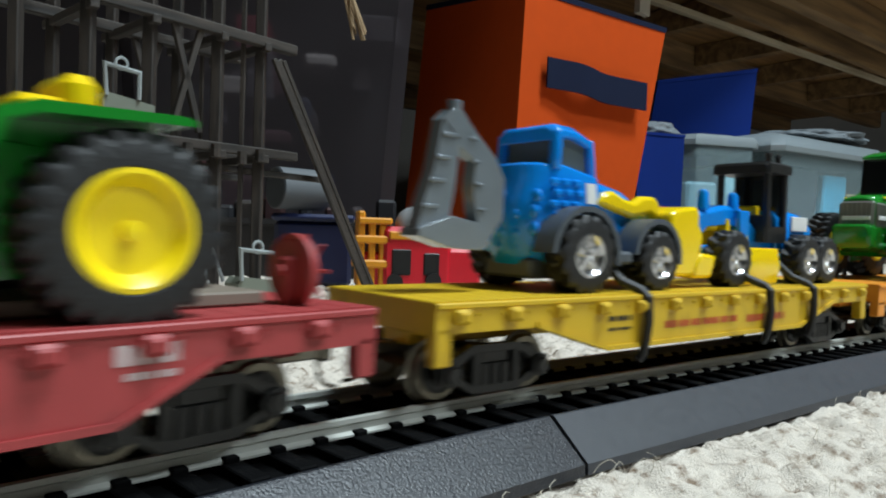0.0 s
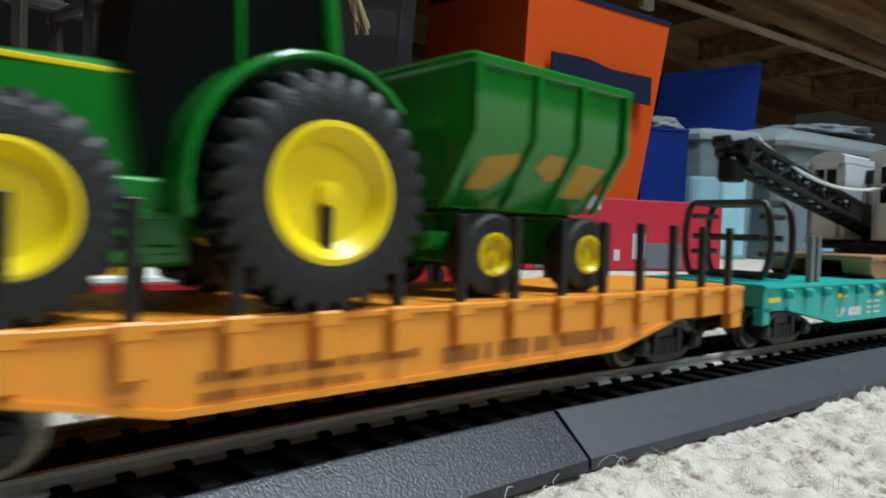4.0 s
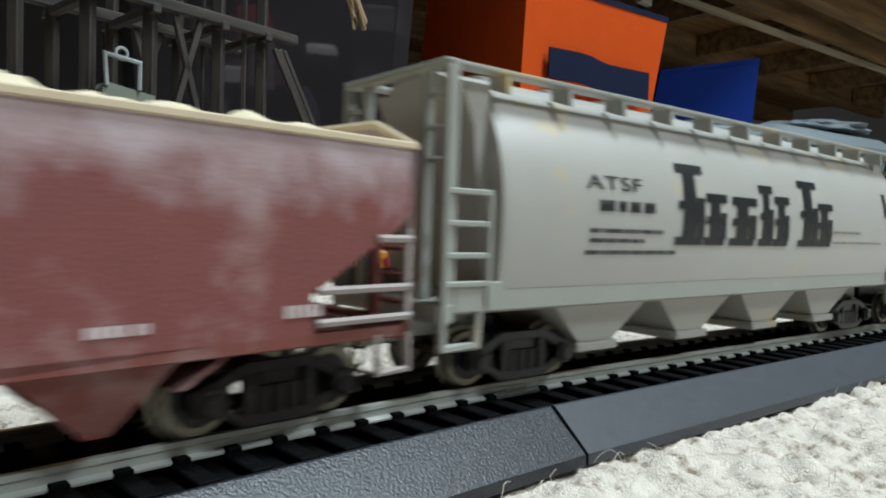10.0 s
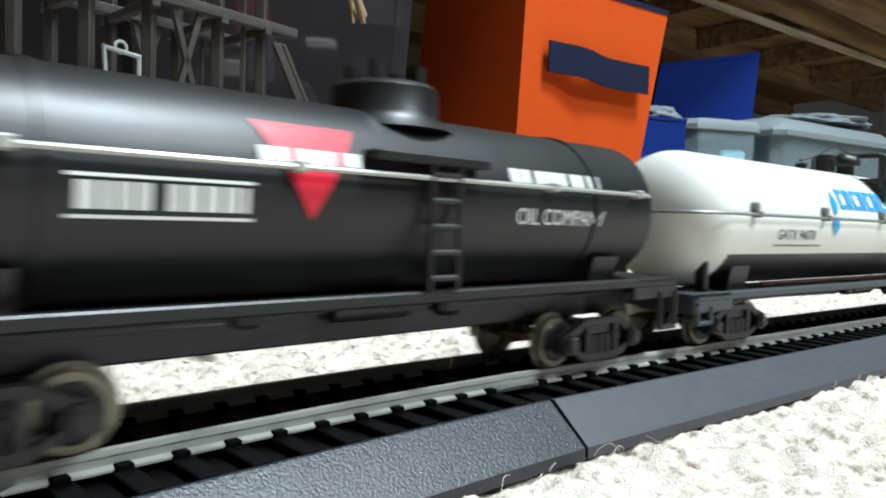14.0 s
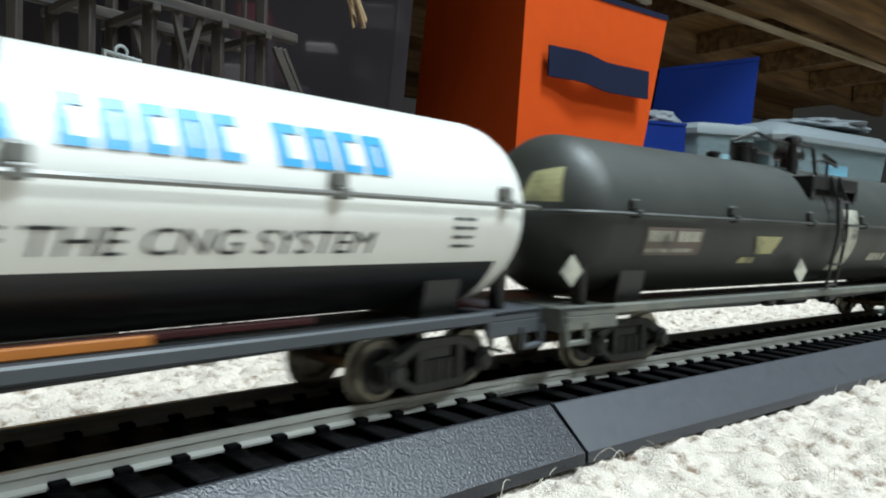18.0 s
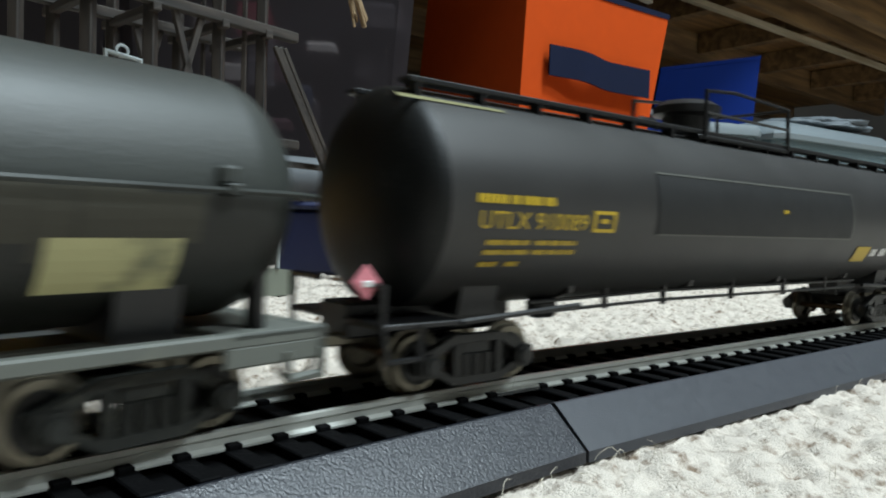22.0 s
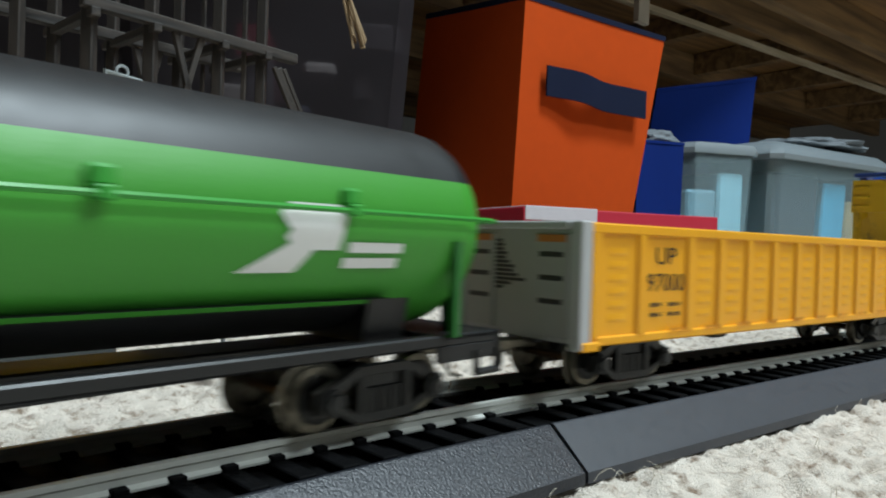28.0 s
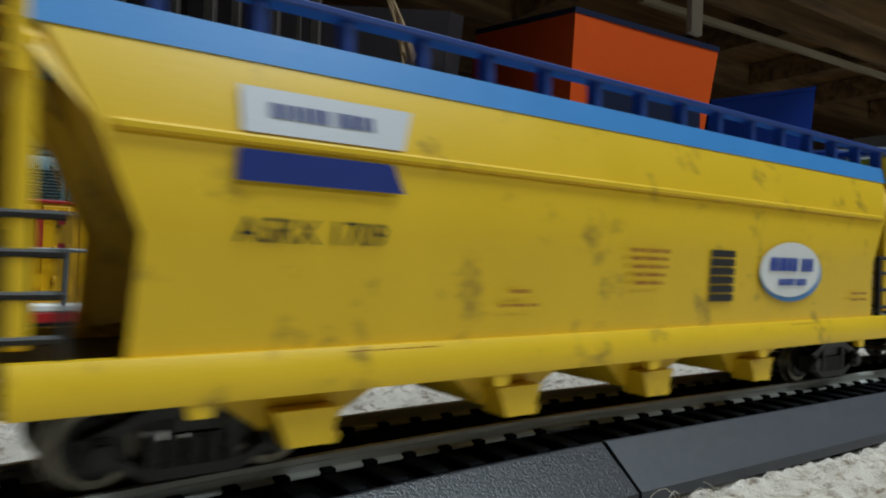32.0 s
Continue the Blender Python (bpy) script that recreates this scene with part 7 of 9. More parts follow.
        for side in (-1, 1):
            ld = Shape()
            y = 16.2 * side
            ld.box(min(x + 0.5 * d, x + 1.6 * d), max(x + 0.5 * d, x + 1.6 * d), y - 0.7, y + 0.7, 8.4, 38 if side > 0 or x > 0 else top, 0.2)
            ld.box(min(x + 9.5 * d, x + 10.6 * d), max(x + 9.5 * d, x + 10.6 * d), y - 0.7, y + 0.7, 15, 33, 0.2)
            for z in (18.5, 23, 28, 33):
                ld.box(min(x + 0.6 * d, x + 10.6 * d), max(x + 0.6 * d, x + 10.6 * d), y - 0.6, y + 0.6, z - 0.5, z + 0.5, 0.2)
            ld.tube([(x + 1 * d, y, 14), (x + 1 * d, y, 8.6), (x + 8 * d, y, 8.6), (x + 8.4 * d, y, 14)], 0.7, 6)
            for z in (38, 43, 48):
                ld.cyl((x + 2.4 * d, y, z), (x + 2.4 * d, y - 6 * side, z), 0.5, 6)
            members("ladder", "ladder_bar", ld, M_GREYFRAME, ob)
    if lettered:
        wall = lambda x, z: -side_curve(z)
        big = Shape()
        # broad dark signs of the name, as plain slabs with feet
        for x0, x1, z1 in ((-29.8, -18.2, 41.9), (-19.4, -9.8, 36.2), (-9.4, 3.2, 36.0), (3.2, 10.7, 39.3), (10.0, 18.5, 37.0), (22.4, 34.2, 41.6), (32.1, 42.0, 36.3)):
            z0 = 25.2
            x0, x1 = x0 - 1.2, x1 - 1.2
            w = x1 - x0
            decal(big, x0 + 0.22 * w, x0 + 0.60 * w, z0, z1, wall, 0.2, 0.06)
            decal(big, x0, x0 + 0.85 * w, z0, z0 + 1.6, wall, 0.22)
            decal(big, x0 + 0.1 * w, x0 + 0.95 * w, z1 - 1.8, z1, wall, 0.22, 0.05)
            decal(big, x0 + 0.66 * w, x0 + 0.92 * w, z0 + 1.2, (z0 + z1) / 2 + 1.5, wall, 0.2)
            decal(big, x0 + 0.1 * w, x0 + 0.7 * w, (z0 + z1) / 2 - 1.0, (z0 + z1) / 2 + 0.6, wall, 0.22)
        part("lettering", big, M_INK, ob, "large bold dark name drawn as plain shapes", smooth=0)
        bars(ob, [(-54.4, -37.8, 31.2, 33.2), (-57, -35, 27.2, 28.0), (-57, -41, 25.4, 26.2), (-58, -30, 23.2, 24.0)], M_INK, wall, label="rows of small dark lettering", off=0.2)
        bars(ob, [(41, 58, 28.7, 29.3), (41, 72, 26.0, 26.5)], M_FAINT, wall, label="faint grey lettering, too small to read", off=0.2)
        letters(ob, "ATSF", -58, 35.1, 2.6, M_INK, wall, 16.2, off=0.2, label="dark road letters")
        sh = Shape()
        for k in range(5):
            decal(sh, 74.6, 76.8, 34 + k * 1.4, 35.2 + k * 1.4, wall, 0.2)
        part("lettering", sh, M_INK, ob, "dark upright data block", smooth=0)
    return ob


covered_hopper(616, 796.5)
covered_hopper(2240, 2420.5, lettered=False)


# ---------- tank cars ----------
def tank_car(name, label, u0, u1, t0, t1, r, zc, mat, frame_mat, head=9.0, inset=20, frame_z=13.4, band_mat=None, saddle=None, bogie=None, frame=True, deck_w=15.2, head_mat=None):
    """A horizontal tank with dished heads from t0 to t1, over a flat frame."""
    ob = car(name, label, "tank car", u0, u1, inset, bogie)
    c = (u0 + u1) / 2
    a, b = t0 - c, t1 - c
    sh = Shape()
    prof = [(a + head * (1 - math.cos(math.radians(90 * k / 10))), max(0.05, r * math.sin(math.radians(90 * k / 10)))) for k in range(11)]
    prof += [(b - (x - a), q) for x, q in prof[::-1]]
    sh.lathe(prof[10:-10], (0, 0, zc), "x", 64)
    tank = part("tank", sh, mat, ob, smooth=50)
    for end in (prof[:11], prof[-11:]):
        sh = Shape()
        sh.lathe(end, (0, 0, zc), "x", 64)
        part("tank_head", sh, head_mat or mat, tank, "dished head, darker than the shell" if head_mat else "", smooth=50)
    h = (u1 - u0) / 2
    if frame:
        fr = Shape()
        for side in (-1, 1):
            y = deck_w * side
            fr.box(-h, h, min(y, y - 2.2 * side), max(y, y - 2.2 * side), frame_z - 1.9, frame_z, 0.3)
            for x in (-h + 8, h - 8):
                fr.box(x - 8, x + 8, min(y, y - 1 * side), max(y, y - 1 * side), frame_z - 4.4, frame_z - 1.6, 0.3)
        for x in (-h, h):
            d = 1 if x < 0 else -1
            fr.box(min(x, x + 2.2 * d), max(x, x + 2.2 * d), -deck_w, deck_w, frame_z - 4.6, frame_z, 0.3)
            fr.box(min(x, x + 15 * d), max(x, x + 15 * d), -deck_w, deck_w, frame_z - 1.0, frame_z - 0.1, 0.2)
            for side in (-1, 1):
                y = deck_w * side
                fr.tube([(x + 1 * d, y, frame_z - 3), (x + 1.2 * d, y, 6.6), (x + 6.5 * d, y, 6.6), (x + 6.8 * d, y, frame_z - 3)], 0.6, 6)
        fr.box(-h + 3, h - 3, -4.4, 4.4, 8.8, frame_z - 1, 0.3)
        members("frame", "frame_bar", fr, frame_mat, ob)
    for x in (-h + inset, h - inset):
        sd = Shape()
        sd.prism([(-11, frame_z - 0.5), (-12.4, zc - r * 0.62), (-6, zc - r * 0.92), (6, zc - r * 0.92), (12.4, zc - r * 0.62), (11, frame_z - 0.5)], "x", x - 4, x + 4)
        part("saddle", sd, saddle or M_BLACK, ob)
    ug = Shape()
    if frame:
        ug.cyl((-7, -6, frame_z - 3.2), (7, -6, frame_z - 3.2), 1.9, 12)
        ug.box(10, 14.5, -12, -8, frame_z - 4.6, frame_z - 1.5, 0.9).box(-25, -21.5, -13, -10, frame_z - 3.8, frame_z - 1.5, 0.6)
        ug.tube([(-60, -7, frame_z - 3.4), (-25, -9, frame_z - 3.6), (-7, -6, frame_z - 3.2), (14, -9, frame_z - 3.6), (60, -7, frame_z - 3.4)], 0.35, 6)
        part("brake_gear", ug, M_BLACK, ob)
    return ob


def hand_rail(ob, a, b, r, zc, mat, posts, z_off=0.0, wire=0.4, block=True):
    """The rail round the tank at its middle, on brackets."""
    sh = Shape()
    y = r + 1.3
    z = zc + z_off
    pts = [(a - 1.2, 0, z), (a - 0.8, -r * 0.5, z), (a + 2.0, -r * 0.88, z), (a + 8, -y, z), (b - 8, -y, z), (b - 2.0, -r * 0.88, z), (b + 0.8, -r * 0.5, z), (b + 1.2, 0, z)]
    sh.tube(pts, wire, 6)
    sh.tube([(x, -yy, zz) for x, yy, zz in pts], wire, 6)
    rail = part("hand_rail", sh, mat, ob)
    bk = Shape()
    bk.box(-0.9, 0.9, -y - 0.6, -r + 0.6, z - 0.7, z + 0.9, 0.25)
    if block:
        bk.box(-1.3, 1.3, -r - 0.9, -r + 0.6, z + 0.7, z + 3.0, 0.4)
    me = bk.mesh("bracket", mat)
    repeat("bracket", me, rail, [(x, 0, 0) for x in posts])
    return rail


def platform(ob, x0, x1, r, zc, deck_z, rail_mat, mat, ladder_x, ladder_mat, fittings=True, mushroom=False):
    """Loading platform on the tank's top with curved hangers, wire rails, valves and the side ladder."""
    sh = Shape()
    for x in (x0 + 0.8, x1 - 0.8):    # hangers bent round the tank's shoulder
        inner = []
        for k in range(7):
            a = math.radians(26 + 50 * k / 6)
            inner.append((-math.cos(a) * r, zc + math.sin(a) * r))
        outer = [(-15.4, zc + r * 0.44), (-15.7, deck_z - 2), (-15.4, deck_z), (-6, deck_z + 0.2)]
        sh.prism(outer + inner[::-1], "x", x - 0.9, x + 0.9)
    sh.box(x0, x1, -15.4, -4.5, deck_z - 0.4, deck_z + 0.8, 0.3)
    sh.box(x0, x1, -15.8, -14.8, deck_z - 2.6, deck_z + 0.8, 0.3)
    for x in (ladder_x - 2.6, ladder_x + 2.6):
        sh.box(x - 0.5, x + 0.5, -16.3, -15.5, deck_z - 3, deck_z + 1.2, 0.2)
    part("platform", sh, mat, ob)
    for x in ((x0 + 4,) if mushroom else (x0 + 0.5, x1 - 0.5)):
        ps = Shape()
        if mushroom:
            ps.cyl((x, -8, deck_z - 1), (x, -8, deck_z + 10.6), 1.3, 12)
            ps.lathe([(0, 2.0), (0.8, 2.4), (1.6, 2.2), (2.2, 1.2), (2.3, 0.05)], (x, -8, deck_z + 9.6), "z", 16)
        else:
            ps.box(x - 1.2, x + 1.2, -15.2, -13.2, deck_z - 3, deck_z + 8.0, 0.5)
            ps.box(x - 1.0, x + 1.0, -13.8, -7, deck_z + 6.8, deck_z + 8.4, 0.4)
        part("post", ps, mat, ob)
    w = Shape()
    top = deck_z + (9.6 if mushroom else 8.2)
    left = [(x0 - 20, -4, deck_z + 1.5), (x0 - 19.6, -4, top - 1.0), (x0 - 11, -6, top + 1.8), (x0 - 4, -7, top + 0.2)] if mushroom else [(x0 - 30, -4, deck_z + 4.4), (x0 - 24, -5, deck_z + 6.0), (x0 - 14, -6, top + 1.6), (x0 - 6, -7, top - 0.4)]
    w.tube(left + [(x0 + 4, -8, top), (x0 + 14, -8, top + 0.2), (x0 + 16, -8, top - 0.6), (x0 + 16.4, -9, deck_z)], 0.42, 6)
    w.tube([(x0 + 4, 8, top), (x1, 8, top)], 0.4, 6)
    for x in (x0 + 4, x1):
        w.tube([(x, 8, deck_z), (x, 8, top)], 0.4, 6)
    w.tube([(x0 + 16.2, -8, deck_z + 5.6), (x0 + 21, -8, deck_z + 6.6), (x1 - 4, -9, deck_z + 6.4), (x1 + 1.6, -9, deck_z + 5.4), (x1 + 3, -8, deck_z + 6.4), (x1 - 2.4, -7, deck_z + 8.8), (x1 - 4.6, -8, deck_z + 8.4), (x1 - 4, -9, deck_z + 6.4)], 0.42, 6)
    w.tube([(x1 - 4.4, -9, deck_z + 6.4), (x1 - 4.4, -9, deck_z)], 0.4, 6)
    members("wire_rail", "rail_wire", w, rail_mat, ob)
    if fittings:
        for kind, x, hgt in (("dome", x0 + 18.6 if mushroom else x0 + 9, 9.0), ("valve", x0 - 9, 5.4), ("valve", x0 - 3.6, 4.4), ("valve", x0 - 23, 1.8)):
            f = Shape()
            zt = zc + r - 1.0
            if kind == "dome":
                f.cyl((x, 0, zt), (x, 0, zt + hgt * 0.5), 2.6, 18)
                f.lathe([(0, 4.0), (0.9, 4.3), (2.0, 4.1), (3.4, 3.2), (4.4, 1.8), (4.8, 0.05)], (x, 0, zt + hgt * 0.42), "z", 22)
            else:
                q = 2.3 if hgt > 5 else 1.3
                f.cyl((x, -1, zt), (x, -1, zt + hgt), q, 14).lathe([(0, q * 0.8), (0, q * 1.3), (0.9, q * 1.3), (1.3, q * 0.6), (1.4, 0.05)], (x, -1, zt + hgt - 0.4), "z", 14)
            part(kind, f, mat, ob)
    ld = Shape()
    pts = [(ladder_x, -16.0, deck_z), (ladder_x, -r - 1.6, zc + r * 0.35), (ladder_x, -r - 1.9, zc - r * 0.1), (ladder_x, -15.8, 13.5)]
    for dx in (-2.6, 2.6):
        ld.tube([(x + dx, y, z) for x, y, z in pts], 0.42, 6)
    for k in range(6):
        f = k / 5
        z = deck_z * (1 - f) + 14.5 * f
        y = -15.2 if z > zc + r * 0.6 else (-r - 1.6 if z > zc - r * 0.4 else -r - 0.6 if z > 18 else -15.9)
        ld.cyl((ladder_x - 2.6, y, z), (ladder_x + 2.6, y, z), 0.4, 6)
    members("ladder", "ladder_bar", ld, ladder_mat, ob)


M_BTANK = paint("satin_black_tank_paint", (16, 17, 19), 0.42, 0, 0.1, 60, spec=0.5)
M_SILVERLINE = paint("pale_wire", (176, 176, 168), 0.4, 0.3)
M_REDMARK = paint("red_mark", (206, 28, 52), 0.4, 0, 0.05)

# short black tank with a dome
bt = tank_car("tank_car", "satin black single-dome model tank car with red triangle", 796.1, 944.6, 802.6, 939.6, 14.2, 30.2, M_BTANK, M_BLACK, head=5.0, inset=22, frame_z=17.0)
sh = Shape()
sh.lathe([(0, 11.4), (1.4, 9.6), (2.6, 8.8), (6.6, 8.6), (7.4, 7.8), (7.9, 5), (8, 0.1)], (6.4, 0, 41.5), "z", 36)
part("dome", sh, M_BTANK, bt)
for a in (0.6, 2.2, 3.8, 5.4):
    sh = Shape()
    sh.cyl((6.4 + 5.6 * math.cos(a), 5.6 * math.sin(a), 48), (6.4 + 5.6 * math.cos(a), 5.6 * math.sin(a), 52), 1.1, 8)
    part("dome_bolt", sh, M_BTANK, bt)
hand_rail(bt, 798 - 864.7, 933 - 864.7, 14.2, 30.2, M_SILVERLINE, [-50, -18, 32, 58], 3.4, 0.4, False)
sh = Shape()
sh.box(-6.6, 15.2, -16.4, -12.2, 35.5, 37.0, 0.3)
part("walkway", sh, M_BLACK, bt)
sh = Shape()
rungs(sh, 6.6, -15.6, 5.5, 17, 36, 5, 0.5)
members("ladder", "ladder_bar", sh, M_BLACK, bt)
wall = round_wall(14.2, 30.2)
for x in (-46, 46):
    sh = Shape()
    sh.lathe([(-0.7, 14.5), (0.7, 14.5), (0.7, 14.1), (-0.7, 14.1), (-0.7, 14.5)], (x, 0, 30.2), "x", 48)
    part("tank_band", sh, M_BTANK, bt)
sh = Shape()
decal_poly(sh, [(-22.8, 39.4), (-7.6, 39.4), (-15.4, 27)], wall, 0.3)
part("emblem", sh, M_REDMARK, bt, "red triangle emblem", smooth=0)
bars(bt, [(-22.7, -7.8, 34.2, 36.1)], M_WHITE, lambda x, z: wall(x, z) - 0.3, label="white bar across the triangle", off=0.2)
bars(bt, [(-43.4, -24.2, 27.6, 30.6)], M_WHITE, wall, label="white lettering, too small to read", off=0.2)
sh = Shape()
decal(sh, -44.3, -23.5, 31.0, 31.4, wall, 0.2)
decal(sh, -44.3, -23.5, 26.6, 27.0, wall, 0.2)
part("lettering", sh, M_WHITE, bt, "white lines over and under the lettering", smooth=0)
bars(bt, [(22.8, 47.3, 34.2, 36.5)], M_WHITE, wall, label="white company name as plain bars", off=0.2)
letters(bt, "OIL COMPANY", 24.0, 27.2, 2.8, M_WHITE, wall, 24.3)


def gas_tank(u0, u1, label, mat, frame_mat, rail_mat, bogie=None, zc=29.6, r=16.4, plat_mat=None, ladder_mat=None, px=(-9.0, 19.8), lx=5.0, posts=(-86.4, -50.8, -13.6, 21.5, 58.4, 93), mushroom=False, rail_z=1.4):
    ob = tank_car("tank_car", label, u0, u1, u0 + 0.5, u1 - 0.5, r, zc, mat, frame_mat, head=11.5, inset=24, frame_z=13.2, bogie=bogie)
    h = (u1 - u0) / 2
    hand_rail(ob, -h, h, r, zc, rail_mat, posts, rail_z)
    platform(ob, px[0], px[1], r, zc, 42.4 if mushroom else 43.4, plat_mat or M_BLACK, plat_mat or M_BLACK, lx, ladder_mat or M_BLACK, mushroom=mushroom)
    for x in (-h + 9, h - 9):         # safety stanchions and valve at the ends
        sh = Shape()
        sh.box(x - 0.8, x + 0.8, -12.5, -9.5, 13, 21, 0.4).cyl((x, -11, 20.5), (x, -11, 22.5), 1.6, 10)
        sh.box(x - 0.6, x + 0.6, 9.5, 12.5, 13, 21, 0.4)
        part("stanchion", sh, M_BLACK, ob)
    return ob


M_WTANK = banded("white_over_black_tank_paint", (16, 17, 18), (222, 222, 216), 0.0217, 0.32, 0.03, low_end=0.0935)
M_GREYPAINT = paint("dark_grey_frame_paint", (58, 62, 66), 0.5, 0, 0.1)
wt = gas_tank(950, 1165, "white model tank car with black belly and blue lettering", M_WTANK, M_GREYPAINT, paint("grey_wire", (120, 120, 116), 0.4, 0.3), ladder_mat=M_BLACK)
wall = round_wall(16.4, 29.6)
M_SKYBLUE = paint("sky_blue_print", (40, 150, 206), 0.4, 0, 0.06)
big = Shape()
for x0, x1 in ((-39.9, 1.7), (11.7, 22.6), (25.3, 46), (50, 69)):
    n = round((x1 - x0) / 4.4)
    w = (x1 - x0) / n
    for i in range(n):                # signs of the name as plain shapes
        a = x0 + i * w
        decal(big, a, a + w * 0.34, 34.0, 39.4, wall, 0.2)
        decal(big, a + w * 0.3, a + w * 0.8, 38.2, 39.4, wall, 0.22)
        decal(big, a + w * 0.3, a + w * 0.8, 34.0, 35.0, wall, 0.22)
        if i % 2:
            decal(big, a + w * 0.5, a + w * 0.8, 34.6, 38.8, wall, 0.2)
part("lettering", big, M_SKYBLUE, wt, "sky blue company name as plain shapes", smooth=0)
sh = Shape()
decal_poly(sh, [(-44.5, 32.6), (-42.5, 32.6), (-41.6, 35.4), (-43.5, 38.9), (-45.4, 35.4)], wall, 0.25)
decal_poly(sh, [(-45.4, 31.6), (-41.6, 31.6), (-41.6, 28.4), (-43.5, 26.4), (-45.4, 28.4)], wall, 0.25)
part("emblem", sh, M_SKYBLUE, wt, "blue flame emblem", smooth=0)
letters(wt, "A PART OF THE CNG SYSTEM", -6.3, 23.3, 3.0, M_INK, wall, 71.7, shear=0.15)
letters(wt, "GATX 94078", -74.3, 25.3, 2.5, M_INK, wall, 19.6, label="small black car number")
bars(wt, [(-75, -50, 23.6, 24.0), (81, 86, 24, 24.5), (81, 86, 25.4, 25.9), (81, 86, 26.8, 27.3), (81, 86, 28.2, 28.7)], M_INK, wall, label="small dark lettering, too small to read", off=0.2)
M_PALEMARK = paint("rust_band", (176, 104, 36), 0.6, 0, 0.2)
sh = Shape()
sh.box(10, 36, -13.4, -12.6, 13.3, 14.6, 0.2)
part("side_board", sh, M_PALEMARK, wt, "rust-orange board along the frame")
sh = Shape()
sh.box(-70, 60, -10.6, -9.8, 13.4, 14.4, 0.2)
part("pipe", sh, paint("red_underside_pipe", (70, 22, 24), 0.5), wt, "dull red pipe along the frame")

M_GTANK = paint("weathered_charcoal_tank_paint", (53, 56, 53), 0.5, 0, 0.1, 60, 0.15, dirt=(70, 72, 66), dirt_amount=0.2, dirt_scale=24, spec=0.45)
darker_below(M_GTANK, 0.0302, (21, 22, 18))
M_GFRAME = paint("weathered_grey_frame", (92, 94, 88), 0.65, 0, 0.12, 100, dirt=(120, 118, 104), dirt_amount=0.4)
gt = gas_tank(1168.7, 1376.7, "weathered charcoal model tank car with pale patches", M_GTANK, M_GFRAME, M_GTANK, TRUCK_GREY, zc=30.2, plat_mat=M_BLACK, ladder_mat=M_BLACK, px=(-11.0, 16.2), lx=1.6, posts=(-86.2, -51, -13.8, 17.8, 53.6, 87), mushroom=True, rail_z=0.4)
wall = round_wall(16.4, 30.2)
M_PATCH = paint("faded_white_patch", (180, 178, 164), 0.7, 0, 0.15, 200, dirt=(90, 92, 84), dirt_amount=0.5, dirt_scale=150)
M_CREAM = paint("cream_patch", (170, 166, 122), 0.7, 0, 0.15, 200, dirt=(90, 92, 74), dirt_amount=0.45, dirt_scale=120)
M_STAIN = paint("olive_grime", (50, 48, 38), 0.6, 0, 0.2, 150, dirt=(34, 34, 28), dirt_amount=0.45, dirt_scale=90)
M_DIM = paint("dim_worn_patch", (104, 92, 84), 0.7, 0, 0.15, 200, dirt=(70, 68, 62), dirt_amount=0.4, dirt_scale=150)
sh = Shape()
decal(sh, -81.4, -61.4, 22.6, 28.3, wall, 0.2)
part("patch", sh, M_DIM, gt, "worn rectangular patch", smooth=0)
bars(gt, [(-80.6, -72, 25.4, 27.6), (-70.5, -62.4, 25.4, 27.6), (-80.6, -64, 23.2, 24.0)], M_PATCH, wall, label="worn pale lettering, too small to read", off=0.3)
sh = Shape()
decal_poly(sh, [(-39.3, 27.0), (-27.0, 27.0), (-29.8, 22.8), (-37.4, 22.8)], wall, 0.25)
decal(sh, -43, -36.2, 20.6, 22.0, wall, 0.25)
members("patch", "patch", sh, M_CREAM, gt, "worn pale patch", 0)
sh = Shape()
decal_poly(sh, [(-16.2, 21.8), (-12.8, 18.4), (-16.2, 15.2), (-19.6, 18.4)], lambda x, z: -15.8, 0.25)
decal_poly(sh, [(-99.5, 22.8), (-96.4, 19.6), (-99.5, 16.6), (-102.6, 19.6)], lambda x, z: -12.9, 0.25)
members("placard", "placard", sh, M_PATCH, gt, "pale diamond placard", 0)
sh = Shape()
decal(sh, 7.0, 15.8, 18, 35.0, wall, 0.25)
part("patch", sh, M_PATCH, gt, "pale upright strip", smooth=0)
sh = Shape()
decal(sh, 50.4, 55.4, 18.2, 23, wall, 0.25, 0.15)
decal(sh, 67.4, 82, 19, 25, wall, 0.22)
members("patch", "patch", sh, M_CREAM, gt, "cream weathered patches", 0)
sh = Shape()
for a in ((46, 52, 25.5, 29.8), (52, 58, 20.2, 30.2), (58, 66, 24.4, 30.5), (66, 70, 22.5, 30.2), (70, 77, 19.8, 30.6), (77, 84, 24.4, 30)):
    decal(sh, *a, wall, 0.14, 0.05)
part("patch", sh, M_STAIN, gt, "olive grime stain round the patches", smooth=0)
